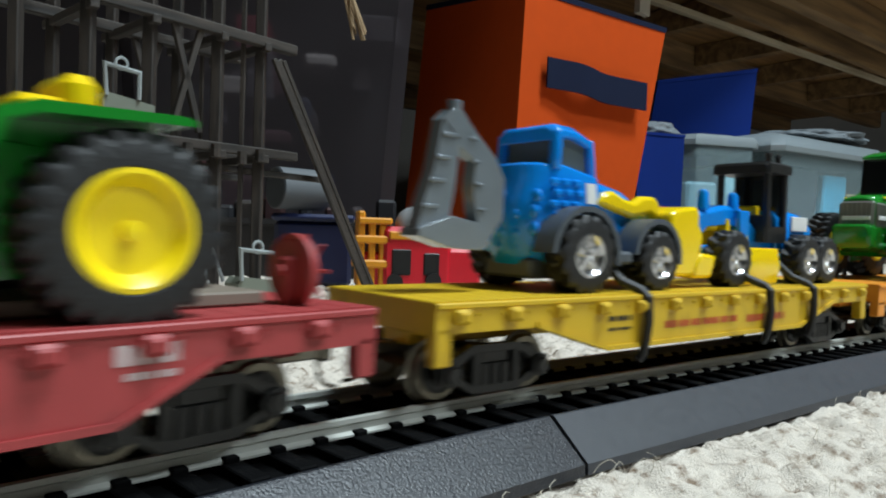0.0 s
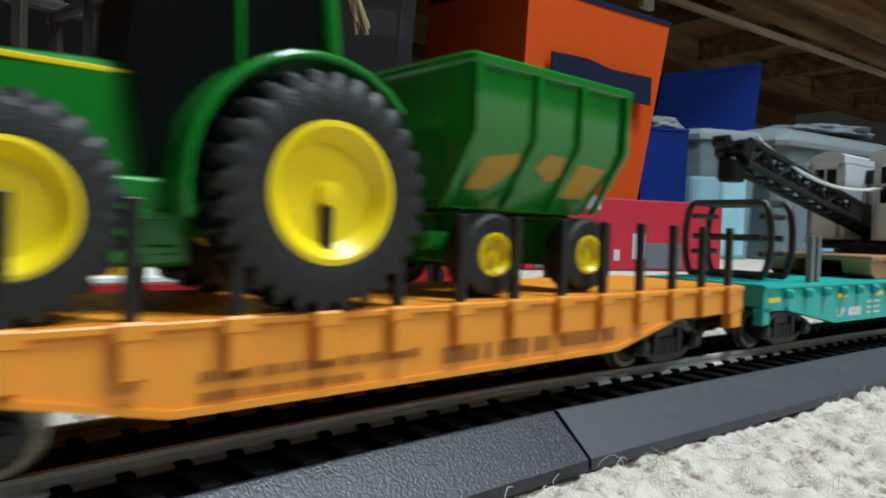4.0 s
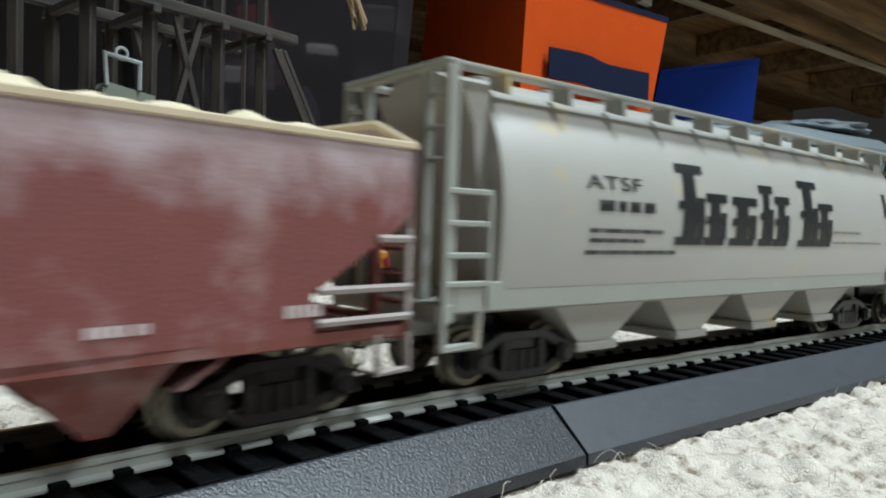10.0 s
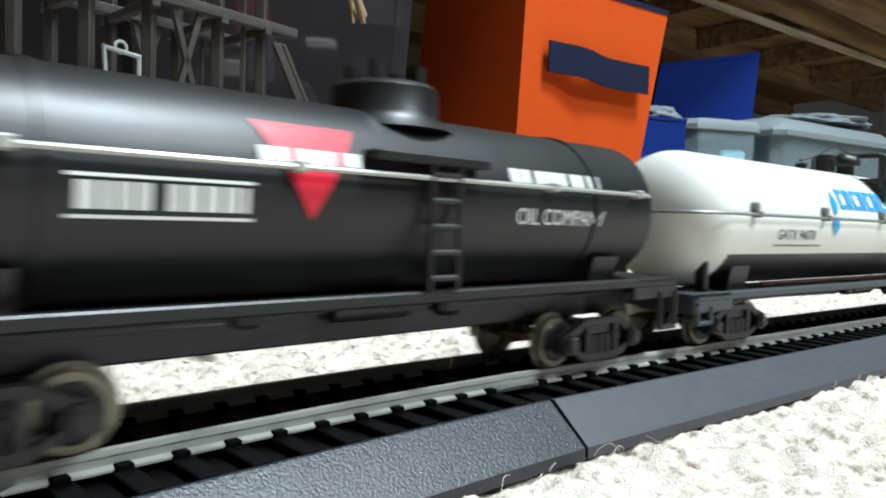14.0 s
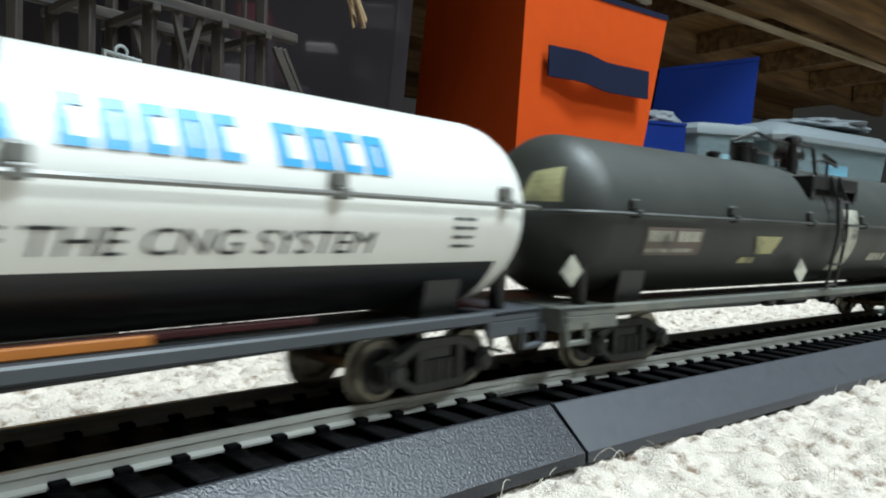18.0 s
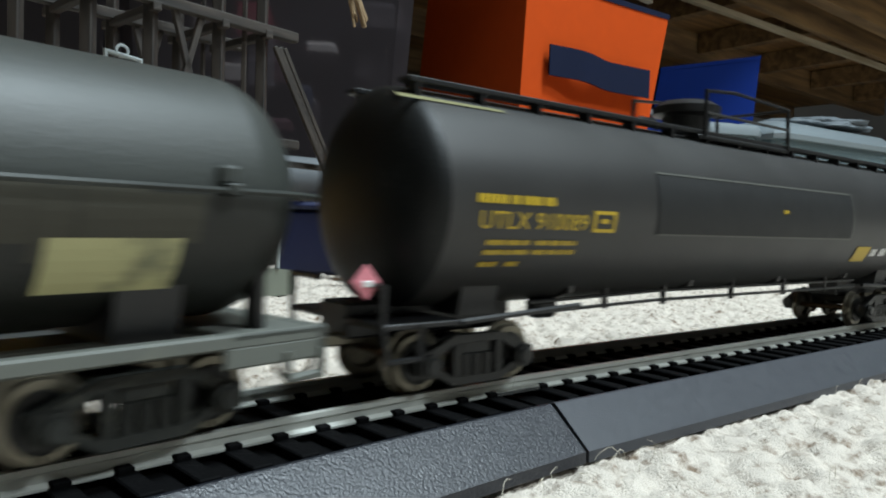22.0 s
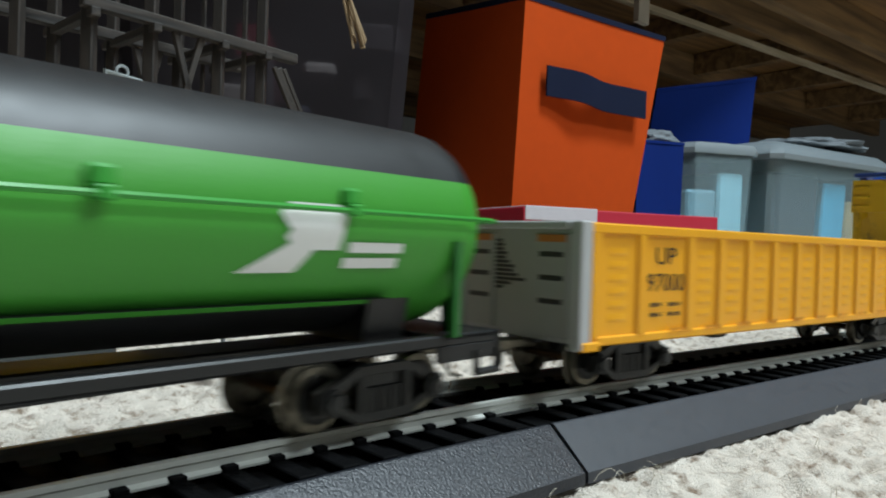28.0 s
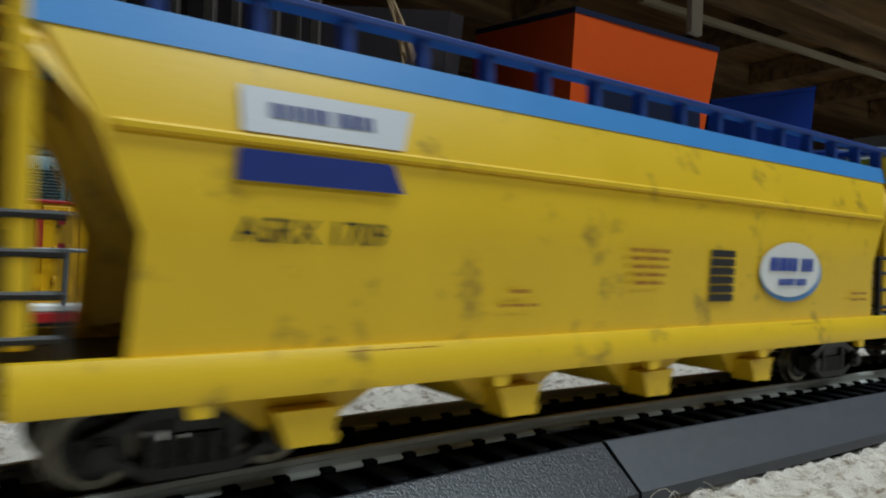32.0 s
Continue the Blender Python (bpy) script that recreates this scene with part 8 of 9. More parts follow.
# patch on the dished head, four corners across and up from its middle
HEAD_PATCH = [((1 - v) * ((1 - u) * -2.5 + u * -11.0) + v * ((1 - u) * -4.7 + u * -10.0), (1 - v) * ((1 - u) * 2.3 + u * 2.2) + v * ((1 - u) * 8.0 + u * 9.0)) for v in [k / 6 for k in range(7)] for u in [k / 6 for k in range(7)]]
bars(gt, [(29, 40.8, 20.8, 23)], M_PATCH, wall, label="pale lettering, too small to read", off=0.25)
sh = Shape()
sh.add([(-103.75 + 11.5 * (1 - math.sqrt(max(0.0, 1 - (y * y + z * z) / 269))), y, 30.2 + z) for y, z in HEAD_PATCH], [(k * 7 + i, k * 7 + i + 1, k * 7 + i + 8, k * 7 + i + 7) for k in range(6) for i in range(6)])
part("patch", sh, M_CREAM, gt, "cream patch on the tank's end", smooth=0)

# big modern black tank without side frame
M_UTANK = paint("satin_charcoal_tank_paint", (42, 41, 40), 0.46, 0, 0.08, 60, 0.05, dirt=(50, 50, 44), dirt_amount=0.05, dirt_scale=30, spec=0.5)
ut = tank_car("tank_car", "long satin charcoal model tank car with yellow lettering", 1387.5, 1599.5, 1390.5, 1597.5, 18.6, 31.6, M_UTANK, M_BLACK, head=7.0, inset=22, frame_z=13.0, frame=False, head_mat=paint("darker_tank_head", (11, 13, 13), 0.5, 0, 0.2, 90, 0.2, dirt=(40, 42, 40), dirt_amount=0.12, dirt_scale=260, spec=0.3))
wall = round_wall(18.6, 31.6)
fr = Shape()
h = 106
for x in (-h, h):
    d = 1 if x < 0 else -1
    fr.box(min(x + 1, x + 36 * d), max(x + 1, x + 36 * d), -4.4, 4.4, 8.8, 14.5, 0.4)
    fr.box(min(x + 1, x + 16 * d), max(x + 1, x + 16 * d), -14.6, 14.6, 11.4, 12.4, 0.2)
    for y in (-14.6, 14.6):
        fr.tube([(x + 1 * d, y, 12), (x + 1 * d, y, 18), (x + 1 * d, y * 0.3, 18)], 0.5, 6)
        fr.tube([(x + 1 * d, y, 12), (x + 2 * d, y, 6.8), (x + 8 * d, y, 6.8), (x + 8 * d, y, 12)], 0.5, 6)
        fr.tube([(x + 16 * d, y, 12), (x + 44 * d, y, 13.4)], 0.55, 6)
members("frame", "frame_bar", fr, M_BLACK, ut)
sh = Shape()
for y in (-8, 8):
    sh.box(-98, 98, y - 1.6, y + 1.6, 49.6, 50.6, 0.2)
    for k in range(15):
        x = -96 + k * 13.7
        sh.box(x - 0.4, x + 0.4, y - 1.5, y + 1.5, 47, 50, 0.1)
members("running_board", "board_bracket", sh, M_BLACK, ut)
sh = Shape()
sh.lathe([(0, 5.4), (0, 5.6), (6.2, 5.6), (6.8, 8.0), (8.6, 8.0), (10, 5.6), (10.6, 0.1)], (-8.5, 0, 48.8), "z", 24)
sh.box(-18, 24, -10, 10, 48.6, 49.6, 0.3)
part("manway", sh, M_BLACK, ut)
sh = Shape()
for y in (-10, 10):
    sh.tube([(-16, y, 49), (-16, y, 59.4), (-4, y, 60.4), (22, y, 59.6), (23, y, 49)], 0.4, 6)
    sh.tube([(-16, y, 54.5), (23, y, 54.5)], 0.35, 6)
sh.tube([(23, -10, 59.6), (23, 10, 59.6)], 0.4, 6)
sh.tube([(-34, -4, 50), (-32, -4, 52), (-27, -4, 52), (-26, -4, 50)], 0.5, 6)
members("wire_rail", "rail_wire", sh, M_BLACK, ut)
sh = Shape()
for dz in (0, -2.0):
    sh.tube([(-70, -9, 13.6 + dz), (-30, -9, 14.4 + dz), (70, -9, 14.2 + dz)], 0.4, 6)
for x in (-48, -28, 0, 26, 50):
    sh.box(x - 0.5, x + 0.5, -9.6, -8.4, 11.4, 16.0, 0.2)
sh.box(-66, -60, -8, -4, 10.2, 13.8, 0.9)
members("brake_rigging", "rigging_bar", sh, M_BLACK, ut)
for x in (-60, -20, 20, 60):
    sh = Shape()
    sh.prism([(-12, 20), (-10.5, 15.2), (-6, 13.6), (-4, 14.2), (-9, 17)], "x", x - 0.8, x + 0.8)
    part("bracket", sh, M_UTANK, ut)
M_YPRINT = paint("yellow_print", (190, 160, 36), 0.45, 0, 0.06)
letters(ut, "UTLX 910089", -90.0, 27.0, 2.8, M_YPRINT, wall, 25.0, label="yellow car number")
bars(ut, [(-91, -73.7, 31, 32.4), (-87.9, -78, 24.4, 25.2), (-77, -66.7, 24.4, 25.2), (-87.9, -78, 22.8, 23.6), (-77, -66.7, 22.8, 23.6), (-87.8, -84, 20.8, 21.6), (-82, -78.6, 20.8, 21.6)], M_YPRINT, wall, label="yellow lettering, too small to read", off=0.2)
sh = Shape()
for a in ((-63.6, -57.4, 26.8, 27.4), (-63.6, -57.4, 30.0, 30.6), (-63.6, -62.9, 27.4, 30.0), (-58.1, -57.4, 27.4, 30.0), (-61.6, -59.4, 28.4, 29.2)):
    decal(sh, *a, wall, 0.2)
part("lettering", sh, M_YPRINT, ut, "small yellow framed data mark", smooth=0)
sh = Shape()
decal(sh, -44.5, 43.4, 26.8, 38.5, wall, 0.16)
part("side_panel", sh, paint("plain_repainted_panel", (11, 12, 12), 0.6, 0, 0.06), ut, "long repainted panel on the tank's side", smooth=50)
sh = Shape()
for a in ((-44.5, 43.8, 38.5, 38.85), (43.4, 43.8, 26.8, 38.5), (-44.5, 43.8, 26.5, 26.8)):
    decal(sh, *a, wall, 0.3)
part("panel_edge", sh, paint("pale_panel_edge", (84, 84, 78), 0.5, 0, 0.1), ut, "thin pale edge of the repainted panel", smooth=0)
bars(ut, [(4.8, 7.0, 32.3, 33.1)], M_YPRINT, wall, label="tiny yellow mark", off=0.3)
sh = Shape()
decal(sh, 50.6, 59.6, 20.4, 24.6, wall, 0.25)
part("lettering", sh, M_YPRINT, ut, "yellow patch", smooth=0)
sh = Shape()
decal_poly(sh, [(-101, 46.7), (-79, 46.7), (-79, 47.2), (-101, 47.4)], wall, 0.3)
part("top_stripe", sh, paint("pale_yellow_stripe", (120, 116, 74), 0.6, 0, 0.1), ut, "thin pale yellow stripe", smooth=0)
bars(ut, [(61.2, 65.0, 21.9, 23.9), (67.4, 72, 21.9, 24.1), (76.4, 92.4, 32.6, 34.2), (75, 90, 34.7, 35.7), (77, 86, 36.2, 37.2)], M_WHITE, wall, label="white lettering, too small to read", off=0.3)
sh = Shape()
decal(sh, 78, 91, 25.2, 31.8, wall, 0.25)
part("data_panel", sh, paint("grey_data_panel", (128, 130, 132), 0.5, 0, 0.1), ut, "grey data panel", smooth=0)


def placard(ob, x, y, z, s, mat):
    sh = Shape()
    sh.prism([(x - s, z), (x, z + s * 1.15), (x + s, z), (x, z - s * 1.15)], "y", y - 0.5, y + 0.3)
    p = part("placard", sh, mat, ob, "red and white diamond placard")
    s2 = Shape()
    s2.box(x - s * 0.35, x + s * 0.35, y - 0.8, y - 0.4, z - s * 0.3, z + s * 0.1, 0.1)
    part("placard_mark", s2, M_WHITE, p)


M_PLACRED = paint("red_placard", (200, 40, 58), 0.4, 0, 0.06)
M_PLACPINK = paint("pink_placard", (214, 130, 140), 0.5, 0, 0.1)
placard(ut, -106.5, -12.0, 18.6, 2.3, M_PLACPINK)
placard(ut, 91, -15.6, 16.4, 3.0, M_PLACPINK)

# green tank with black top
M_NTANK = banded("black_over_green_tank_paint", (62, 146, 46), (26, 27, 29), 0.0372, 0.46, 0.05)
M_LIME = paint("bright_green_fittings", (56, 150, 56), 0.4, 0, 0.05)
M_BRACKET_GREEN = paint("dull_green_bracket", (36, 104, 40), 0.5, 0, 0.1)
gn = gas_tank(1607.5, 1823, "green model tank car with black top and white emblem", M_NTANK, M_BLACK, M_LIME, zc=30.0, plat_mat=M_BLACK, ladder_mat=M_LIME, px=(-6.4, 22.5), lx=0.0, posts=(-88, -56, -24, 8, 40, 72))
sh = Shape()
sh.lathe([(-82, 16.5), (82, 16.5), (82, 16.3), (-82, 16.3), (-82, 16.5)], (0, 0, 30.0), "x", 64)
sh.v = [(x, y, min(z, 19.4)) if z < 19.4 else (x, y * 0.9, z * 0 + 19.4) for x, y, z in sh.v]
part("belly", sh, M_BLACK, gn, "black underside of the tank")
wall = round_wall(16.4, 30.0)
letters(gn, "BNFT 35", -86.6, 27.8, 2.6, M_WHITE, wall, 19.2, label="white car number")
bars(gn, [(-85.5, -71.6, 25.8, 26.8), (-83, -79, 23.2, 23.8), (-76, -70.6, 23.2, 23.8), (-83, -79, 22.0, 22.6), (-76, -70.6, 22.0, 22.6)], M_WHITE, wall, label="white lettering, too small to read", off=0.2)
sh = Shape()
decal_poly(sh, [(56.0, 23.3), (64, 23.3), (66.6, 26.2), (70.6, 26.2), (72, 32.1), (62.6, 32.1), (61.2, 30.6), (64.4, 30.6), (62.2, 27.8), (63, 26.8), (59.8, 24.6)], wall, 0.25)
for z in (23.8, 25.9):
    decal(sh, 71.7 + (z - 23.8) * 0.3, 81.6 + (z - 23.8) * 0.3, z, z + 1.4, wall, 0.25)
part("emblem", sh, M_WHITE, gn, "white slanted emblem with two stripes", smooth=0)
placard(gn, -107.4, -14.4, 20.2, 2.8, M_PLACRED)
placard(gn, -19.4, -15.8, 19.8, 2.6, M_PLACRED)
for x in (-88, 94):
    sh = Shape()
    sh.prism([(x - 0.6, 13), (x - 0.6, 24.5), (x - 0.9, 27.8), (x + 0.9, 27.8), (x + 0.7, 24.5), (x + 0.6, 13)], "y", -16.9, -15.6)
    part("side_bracket", sh, M_BRACKET_GREEN, gn)


# ---------- gondola ----------
M_GONDOLA = paint("orange_yellow_gondola_paint", (236, 164, 18), 0.4, 0, 0.05, 90)
M_GONEND = paint("grey_gondola_end", (152, 151, 148), 0.45, 0, 0.06)
gd = car("gondola_car", "orange-yellow ribbed model gondola car with grey ends", "gondola car", 1840.25, 2014.25, 22.5)
h, W, top, bot = 87.0, 17.2, 32.2, 9.8
for side in (-1, 1):
    y = W * side
    sh = Shape()
    sh.prism([(-h, top), (-h, bot), (h, bot), (h, top)], "y", min(y - 1.4 * side, y - 0.6 * side), max(y - 1.4 * side, y - 0.6 * side))
    sh.box(-h, h, min(y - 1.6 * side, y + 0.2 * side), max(y - 1.6 * side, y + 0.2 * side), top - 2.0, top, 0.3)
    sh.box(-h + 3, h - 3, min(y - 1.6 * side, y), max(y - 1.6 * side, y), bot - 0.4, bot + 1.4, 0.3)
    part("side_wall", sh, M_GONDOLA, gd)
    rib = Shape()
    rib.prism([(-1.7, min(0, 0)), (-1.0, 0.75), (1.0, 0.75), (1.7, 0)], "z", bot + 1.2, top - 1.8)
    if side < 0:
        rib.v = [(x, -yy, z) for x, yy, z in rib.v]
    me = rib.mesh("side_rib", M_GONDOLA)
    xs = [-83.0, -69.2] + [-52.6 + 11.85 * k for k in range(10)] + [69.6, 84.0]
    repeat("side_rib", me, gd, [(x, y - 0.6 * side, 0) for x in xs])
    lv = Shape()
    for k in range(6):
        z = 13.6 + k * 2.5
        lv.loft([[(-2.9, 0, z), (2.9, 0, z), (2.9, 0, z + 1.6), (-2.9, 0, z + 1.6)], [(-2.6, 0.16 * side, z + 0.4), (2.6, 0.16 * side, z + 0.4), (2.5, 0.15 * side, z + 0.8), (-2.5, 0.15 * side, z + 0.8)]])
    me = lv.mesh("louvre", M_GONDOLA)
    repeat("louvre", me, gd, [((x + xs[i + 1]) / 2, y - 0.6 * side, 0) for i, x in enumerate(xs[:-1]) if not (side < 0 and i in (1, 11))])
M_POST = paint("pale_grey_corner_post", (172, 172, 172), 0.5, 0, 0.06)
for x in (-h, h):
    d = 1 if x < 0 else -1
    sh = Shape()
    sh.box(min(x, x + 1.2 * d), max(x, x + 1.2 * d), -W + 1, W - 1, bot, top - 0.8, 0.2)
    wall_end = part("end_wall", sh, M_GONEND, gd, "grey end wall")
    for y in (-10, 10):              # pressed panel with slots
        sh = Shape()
        sh.box(min(x - 0.5 * d, x + 0.3 * d), max(x - 0.5 * d, x + 0.3 * d), y - 4.4, y + 4.4, bot + 1, top - 2.2, 0.3)
        panel = part("end_panel", sh, M_GONEND, wall_end)
        sh = Shape()
        for z in (16.8, 21.2, 25.6):
            sh.box(min(x - 0.62 * d, x), max(x - 0.62 * d, x), y - 3.0, y + 3.0, z, z + 1.0, 0.1)
        part("slot", sh, M_INK, panel)
        sh = Shape()
        sh.box(min(x - 0.62 * d, x), max(x - 0.62 * d, x), y - 3.6, y + 3.6, 28.4, 29.8, 0.1)
        part("marker", sh, M_PALEMARK, panel)
    for y in (-W, W):
        e = 1 if y < 0 else -1
        sh = Shape()
        sh.box(min(x - 0.6 * d, x + 2.6 * d), max(x - 0.6 * d, x + 2.6 * d), min(y - 0.3 * e, y + 2.6 * e), max(y - 0.3 * e, y + 2.6 * e), bot - 1.0, top + 0.2, 0.3)
        part("corner_post", sh, M_POST if x < 0 else M_GONDOLA, gd, "pale grey corner post" if x < 0 else "")
    sh = Shape()
    sh.box(min(x - 1.0 * d, x + 1.4 * d), max(x - 1.0 * d, x + 1.4 * d), -W + 2.7, W - 2.7, top - 1.4, top + 0.15, 0.3)
    part("end_rail", sh, M_POST, gd, "pale grey top rail")
sh = Shape()
sh.box(-h + 1, h - 1, -W + 1.2, W - 1.2, bot, bot + 1.2, 0.2).box(-h + 2, h - 2, -4.5, 4.5, 8.6, bot, 0.3)
part("floor_pan", sh, M_BLACK, gd)
sh = Shape()
for x in (-26, 24):
    sh.box(x - 3, x + 3, -9, -5, 6.8, bot, 0.6)
part("brake_gear", sh, M_BLACK, gd)
sh = Shape()
for k, (l, r) in enumerate(((-0.9, 0.7), (-1.6, 1.4), (-1.3, 1.2), (-2.0, 2.3), (-1.7, 1.9), (-2.4, 3.0), (-3.4, 4.4), (-4.6, 4.0), (-3.6, 5.4), (-2.2, 7.4), (-3.0, 3.4), (-0.8, 1.2))):
    z = 28.2 - k * 0.85
    sh.box(-h - 0.12, -h + 0.4, 4.6 - r, 4.6 - l, z, z + 0.62, 0.05)
part("end_print", sh, M_INK, gd, "dark ragged print on the grey end", smooth=0)
sh = Shape()
for x in (-h + 2.6, h - 2.6):
    sh = Shape()
    sh.box(x - 2.4, x + 2.4, -W - 0.6, -W + 1, 8.6, bot + 0.6, 0.3)
    part("corner_step", sh, M_GONDOLA, gd)
wall = flat_wall(-W + 0.55)
M_SILLRED = paint("faded_sill_print", (204, 134, 26), 0.5, 0, 0.1)
letters(gd, "UP", -64.4, 24.6, 3.4, M_INK, wall, 7.0, label="dark road letters")
letters(gd, "97000", -67.0, 19.2, 3.6, M_INK, wall, 12.6, label="dark car number")
bars(gd, [(-66, -62, 16.2, 17.0), (-60, -55.5, 16.2, 17.0), (-66, -62, 14.2, 15.0), (-60, -55.5, 14.2, 15.0)], M_INK, wall, label="small dark lettering", off=0.2)
bars(gd, [(-60 + k * 13, -54 + k * 13, 11.0, 11.8) for k in range(9)], M_SILLRED, flat_wall(-W), label="faded red lettering along the sill", off=0.2)
shield(gd, 62.2, 19.9, 7.4, 9.2, wall)
sh = Shape()
decal(sh, 56.8, 67.2, 13.6, 18.3, wall, 0.2)
part("data_panel", sh, paint("grey_blue_panel", (150, 156, 162), 0.5, 0, 0.1), gd, "pale data panel", smooth=0)
sh = Shape()
decal(sh, 57.8, 61.2, 14.2, 17.6, wall, 0.3)
decal(sh, 62.2, 66.2, 14.2, 17.6, wall, 0.3)
part("data_panel", sh, paint("dark_panel", (70, 76, 84), 0.5, 0, 0.2), gd, "dark fields of the data panel", smooth=0)

# ---------- yellow covered hopper with a blue roof ----------
M_LEMON = paint("lemon_yellow_hopper_paint", (228, 186, 32), 0.42, 0, 0.07, 90, dirt=(116, 90, 38), dirt_amount=0.18, dirt_scale=110)
M_SKYROOF = paint("sky_blue_roof_paint", (64, 138, 206), 0.42, 0, 0.06)
M_NAVYBOARD = paint("navy_running_board", (32, 62, 130), 0.45, 0, 0.08)
M_DARKIRON = paint("dark_grab_iron", (32, 31, 30), 0.5, 0.2)
yh = car("covered_hopper_car", "lemon yellow weathered model covered hopper car with blue roof", "hopper car", 2031, 2232.5, 24)
h = 100.75
hb = 96.0


def lemon_half(z):
    return 17.6 - max(0, z - 40) * 0.27 if z > 40 else 17.6 - 1.0 * max(0, 40 - z) / 22


sh = Shape()
# the lower corners of the body are cut away over the bogies
for side in (-1, 1):
    s2 = Shape()
    strips = [(-hb + 10.4, 15.4), (-hb + 11.3, 29), (-hb + 6.7, 40), (-hb + 2.0, 49.3), (-hb + 1.4, 51)]
    vs, fs = [], []
    for x, z in strips:
        vs += [(x, side * lemon_half(z), z), (-x, side * lemon_half(z), z)]
    for k in range(len(strips) - 1):
        fs.append((2 * k, 2 * k + 1, 2 * k + 3, 2 * k + 2))
    n = len(vs)
    vs += [(x, y - side * 1.0, z) for x, y, z in vs]
    fs += [tuple(i + n for i in f) for f in fs]
    for k in range(len(strips) - 1):
        fs += [(2 * k, 2 * k + 2, 2 * k + 2 + n, 2 * k + n), (2 * k + 1, 2 * k + 3, 2 * k + 3 + n, 2 * k + 1 + n)]
    s2.add(vs, fs)
    s2.box(-hb + 8, hb - 8, min(17.1 * side, 18.1 * side), max(17.1 * side, 18.1 * side), 39.5, 40.7, 0.3)
    part("side_sheet", s2, M_LEMON, yh)
    ss = Shape()
    ss.prism([(17.9 * side, 10.6), (18.3 * side, 13.6), (17.2 * side, 15.9), (15.4 * side, 15.9), (15.6 * side, 10.6)], "x", -96.5, 96.5)
    part("side_sill", ss, M_LEMON, yh)
for x in (-hb, hb):
    d = 1 if x < 0 else -1
    s2 = Shape()
    s2.loft([[(x + 6 * d, -14.4, 50), (x + 6 * d, 14.4, 50), (x + 7.2 * d, 14.4, 50), (x + 7.2 * d, -14.4, 50)],
             [(x + 9 * d, -14.0, 43), (x + 9 * d, 14.0, 43), (x + 10.2 * d, 14.0, 43), (x + 10.2 * d, -14.0, 43)],
             [(x + 24 * d, -9, 17), (x + 24 * d, 9, 17), (x + 25 * d, 9, 17), (x + 25 * d, -9, 17)]])
    part("slope_sheet", s2, M_LEMON, yh)
    s2 = Shape()
    for side in (-1, 1):              # cheeks that close the cut corner
        s2.add([(x + 0.5 * d, side * 14.4, 50), (x + 0.8 * d, side * 15.9, 46.8), (x + 6.7 * d, side * 17.4, 40), (x + 11.3 * d, side * 17.1, 29), (x + 10.4 * d, side * 16.6, 15.6), (x + 23 * d, side * 9, 18), (x + 9.4 * d, side * 13.8, 43)], [(0, 1, 2, 6), (2, 3, 6), (3, 4, 5, 6)])
    part("cheek_plate", s2, M_LEMON, yh, smooth=0)
    s2 = Shape()
    s2.prism([(-16.4, 44.2), (-16.0, 56.4), (16.0, 56.4), (16.4, 44.2)], "x", min(x - 0.8 * d, x + 0.6 * d), max(x - 0.8 * d, x + 0.6 * d))
    for y in (-14.6, 14.6):
        s2.box(min(x - 0.6 * d, x + 1.6 * d), max(x - 0.6 * d, x + 1.6 * d), y - 1.2, y + 1.2, 17, 48, 0.3)
    part("end_frame", s2, M_LEMON, yh)
    s2 = Shape()
    s2.box(min(x - 4 * d, x + 20 * d), max(x - 4 * d, x + 20 * d), -4, 4, 8.8, 12.5, 0.4)
    s2.box(min(x - 3 * d, x + 24 * d), max(x - 3 * d, x + 24 * d), -15.4, 15.4, 12.6, 14.4, 0.3)
    s2.lathe([(-0.5, 4.0), (0.5, 4.0), (0.5, 3.2), (-0.5, 3.2), (-0.5, 4.0)], (x - 0.6 * d, -6, 25), "x", 20)
    s2.box(min(x - 1.4 * d, x + 2 * d), max(x - 1.4 * d, x + 2 * d), -7.4, -4.6, 16, 27, 0.4)
    part("brake_gear", s2, M_BLACK, yh, "black end platform and brake wheel")
    for side in (-1, 1):
        ld = Shape()
        y = 15.6 * side
        for xx in (x - 2.4 * d, x + 4.6 * d):
            ld.box(xx - 0.5, xx + 0.5, y - 0.5, y + 0.5, 15, 30.6, 0.15)
        for z in (18.0, 22.4, 26.6, 30.4):
            ld.cyl((x - 2.8 * d, y, z), (x + 5 * d, y, z), 0.5, 6)
            ld.cyl((x - 2.4 * d, y, z), (x - 2.4 * d, y - 9 * side, z), 0.45, 6)
        members("ladder", "ladder_bar", ld, M_DARKIRON, yh)
        g2 = Shape()
        for z in (46.5, 50.0, 53.5):
            g2.tube([(x - 0.8 * d, y * 0.96, z), (x - 1.9 * d, y * 0.96, z), (x - 1.9 * d, y * 0.66, z), (x - 0.8 * d, y * 0.66, z)], 0.35, 5)
        members("grab_iron", "grab_bar", g2, M_LEMON, yh)
s2 = Shape()
s2.loft([[(x, -15.2, 49.6), (x, -14.4, 53.4), (x, -12.6, 53.9), (x, 12.6, 53.9), (x, 14.4, 53.4), (x, 15.2, 49.6)] for x in (-hb - 0.6, hb + 0.6)])
part("roof", s2, M_SKYROOF, yh, "sky blue roof")
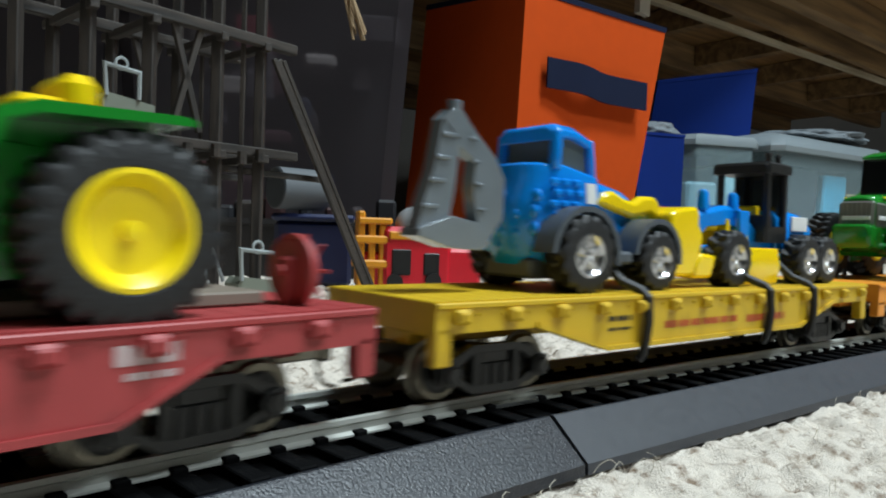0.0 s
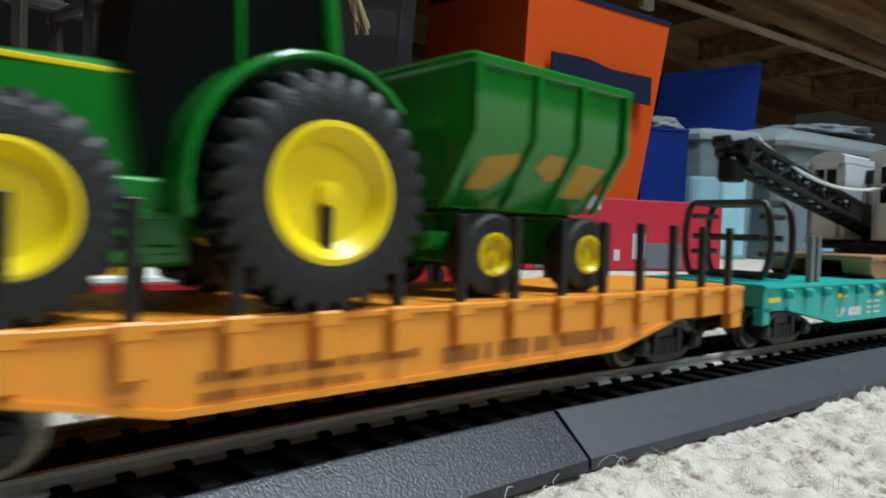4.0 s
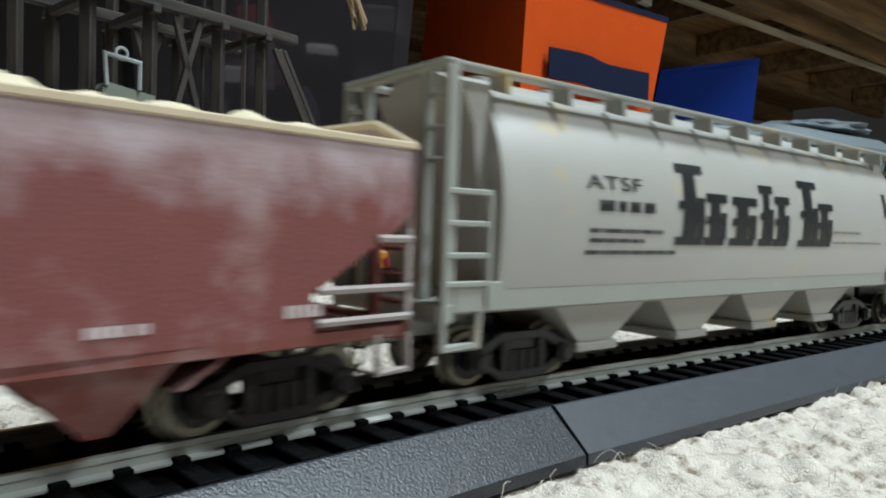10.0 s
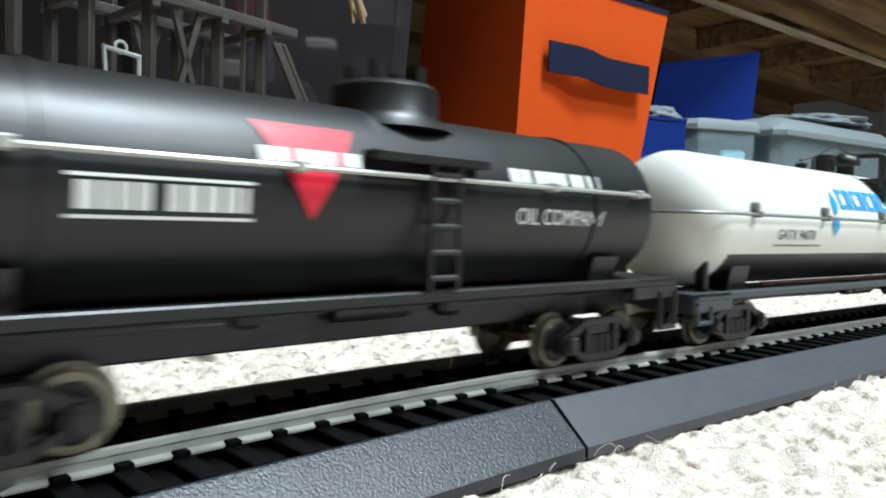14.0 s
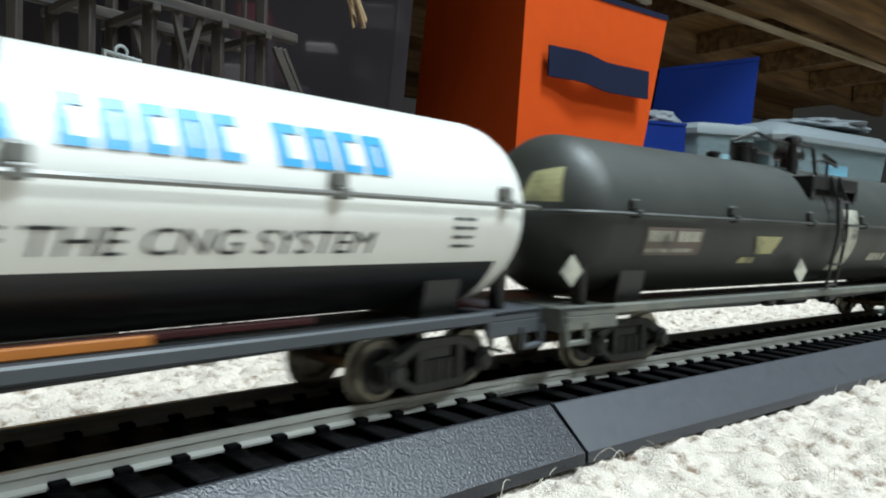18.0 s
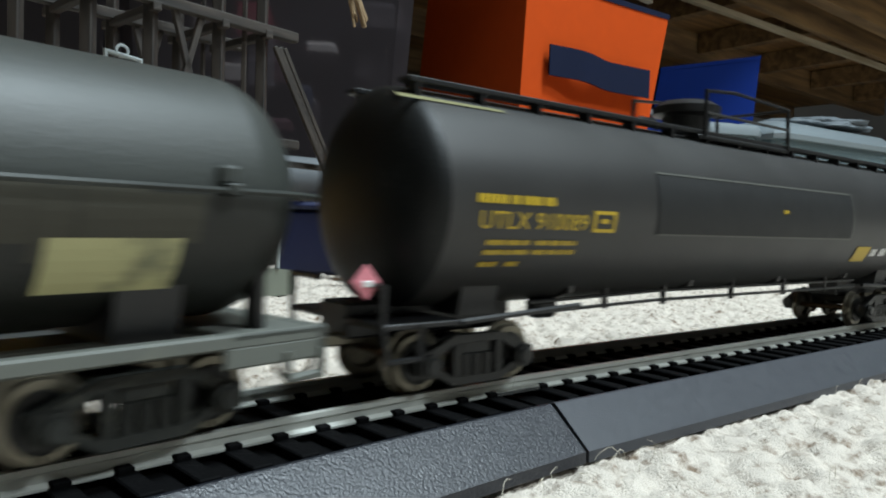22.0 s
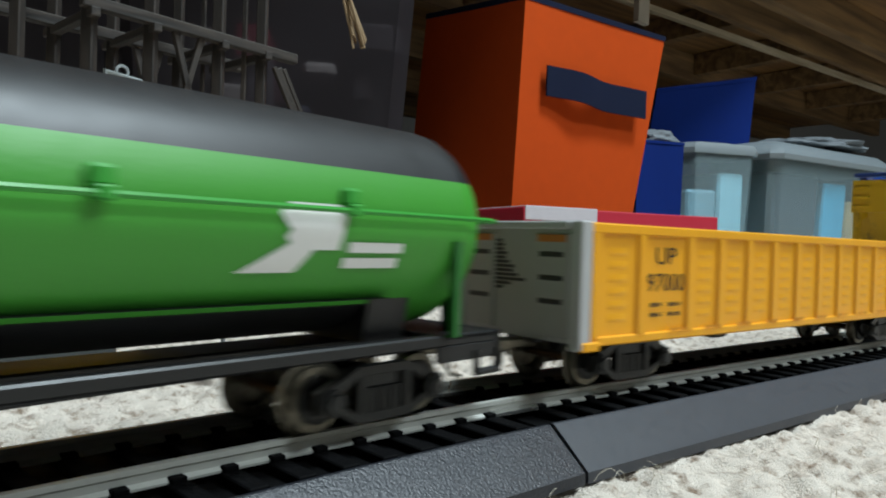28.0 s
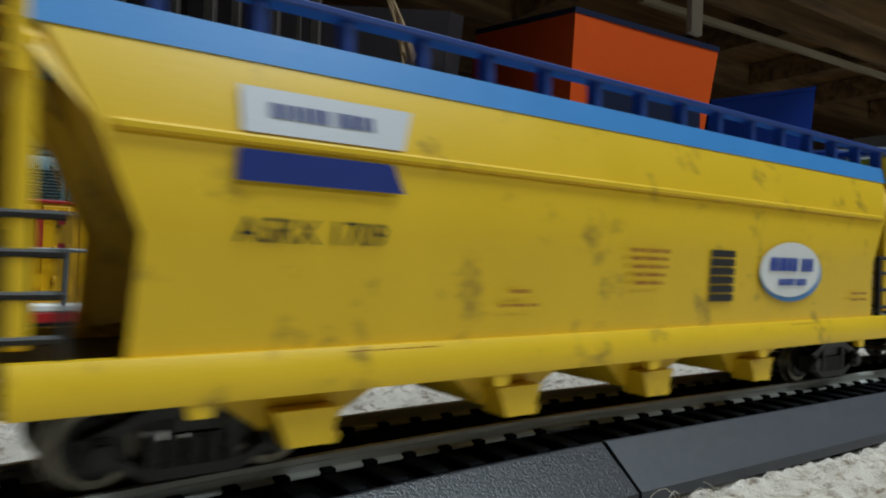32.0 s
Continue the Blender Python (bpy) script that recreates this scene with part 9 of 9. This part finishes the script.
for side in (-1, 1):
    s2 = Shape()
    y = 12.8 * side
    s2.box(-hb - 2, hb + 2, min(y - 1.8 * side, y + 1.8 * side), max(y - 1.8 * side, y + 1.8 * side), 57.6, 58.6, 0.2)
    for k in range(17):
        x = -hb + 1 + k * (2 * hb - 2) / 16
        s2.box(x - 0.7, x + 0.7, y - 1.2, y + 1.2, 53.4, 58, 0.15)
    members("running_board", "board_post", s2, M_NAVYBOARD, yh, "navy blue running board on posts")
for x in (-hb - 1, hb + 1):
    s2 = Shape()
    s2.box(x - 2.4, x + 2.4, -14.6, 14.6, 57.4, 58.8, 0.2)
    s2.box(x - 3.4, x + 3.4, -3.5, 3.5, 56.0, 59.6, 0.4)
    part("end_platform", s2, M_NAVYBOARD, yh)
for k in range(8):
    s2 = Shape()
    x = -70 + k * 20
    s2.lathe([(0, 5.2), (1.8, 5.0), (2.6, 3), (2.8, 0.1)], (x, 0, 53.6), "z", 18)
    part("roof_hatch", s2, M_SKYROOF, yh)
for cx in (-64.6, -30.2, 2.6, 36.6):
    s2 = Shape()
    s2.loft([[(cx - 16.5, -15.5, 14), (cx + 16.5, -15.5, 14), (cx + 16.5, 15.5, 14), (cx - 16.5, 15.5, 14)], [(cx - 4, -12, 5.2), (cx + 4, -12, 5.2), (cx + 4, 12, 5.2), (cx - 4, 12, 5.2)]])
    part("discharge_bay", s2, M_LEMON, yh)
    s3 = Shape()
    s3.prism([(cx - 4.4, 8.4), (cx + 4.4, 8.4), (cx + 2.6, 4.0), (cx - 2.6, 4.0)], "y", -16.6, -11.5)
    s3.cyl((cx + 3.4, -16, 4.6), (cx + 3.4, -12, 4.6), 1.0, 8)
    part("outlet_gate", s3, M_LEMON, yh)
for x in (-78, -35, 0.0, 35, 78):
    s2 = Shape()
    s2.prism([(x - 2.2, 12.4), (x + 2.2, 12.4), (x + 1.2, 9.0), (x - 1.2, 9.0)], "y", -17.8, -16.6)
    part("jacking_pad", s2, M_LEMON, yh)
wall = lambda x, z: -lemon_half(z) - 0.05
sh = Shape()
decal_poly(sh, [(-74.5, 41), (-53, 41), (-51, 46.5), (-74.5, 46.5)], wall, 0.35)
part("name_board", sh, paint("pale_grey_decal", (190, 192, 196), 0.45, 0, 0.05), yh, "pale grey decal", smooth=0)
bars(yh, [(-71, -57, 43.0, 44.8)], paint("dark_blue_print", (46, 58, 110), 0.5, 0, 0.05), lambda x, z: wall(x, z) - 0.3, label="dark company name as plain bars", off=0.2)
sh = Shape()
decal_poly(sh, [(-75, 35.4), (-52.6, 35.4), (-54.6, 39.0), (-75, 39.0)], wall, 0.35)
part("name_board", sh, paint("navy_decal", (28, 52, 130), 0.45, 0, 0.05), yh, "navy blue decal", smooth=0)
letters(yh, "ASRX 1709", -74.8, 28.4, 3.0, M_INK, wall, 19.8, off=0.3, label="dark car number")
bars(yh, [(-7.6, 3.4, 29.2, 29.9), (-7.2, 2.6, 27.9, 28.5), (-6.8, 2.6, 26.5, 27.1), (-6.4, 2.2, 25.1, 25.7), (-6, 1.6, 23.7, 24.3), (-34, -30, 22.4, 23.0), (-36, -28, 20.4, 20.9),
          (-60, -46, 14.6, 15.4), (-26, -12, 14.4, 15.2), (46, 56, 14.8, 15.4), (72, 80, 21.4, 22.0), (72, 80, 20.0, 20.5)], M_ORINK, wall, label="small dark lettering, too small to read", off=1.0)
sh = Shape()
for k in range(6):
    decal(sh, 16.5, 24.5, 20.5 + k * 1.7, 21.8 + k * 1.7, wall, 0.3)
part("data_panel", sh, M_INK, yh, "dark upright data block", smooth=0)
sh = Shape()
cx, cz = 45.4, 26.6
decal_poly(sh, [(cx + 12.6 * math.cos(2 * math.pi * k / 28) + 0.8, cz + 6.0 * math.sin(2 * math.pi * k / 28) - 0.5) for k in range(28)], wall, 0.3)
part("emblem", sh, paint("blue_oval", (60, 130, 190), 0.4, 0, 0.05), yh, "blue shadow of an oval emblem", smooth=0)
sh = Shape()
decal_poly(sh, [(cx + 12.2 * math.cos(2 * math.pi * k / 28), cz + 5.8 * math.sin(2 * math.pi * k / 28) + 0.3) for k in range(28)], wall, 0.5)
part("emblem", sh, M_WHITE, yh, "white oval emblem", smooth=0)
bars(yh, [(cx - 8.6, cx + 8.6, 26.6, 29.4), (cx - 5, cx + 6.4, 23.6, 25.0)], M_BLUEPRINT, lambda x, z: wall(x, z) - 0.5, label="blue brand name as plain bars", off=0.2)


# ---------- what moves ----------
def motions():
    times = [0.5 * k for k in range(65)]
    for ob, u, half in MOVERS:
        walk(ob, [(t, car_pose(u, half, t)) for t in times])
    ticks = [0.1 * k for k in range(321)]
    for wheel, x in WHEELSETS:        # the wheels roll on the rails
        walk(wheel, [(t, mm(x, 0, 4.9, 0, -math.degrees(gone(t) / 0.0049), 0)) for t in ticks])


motions()
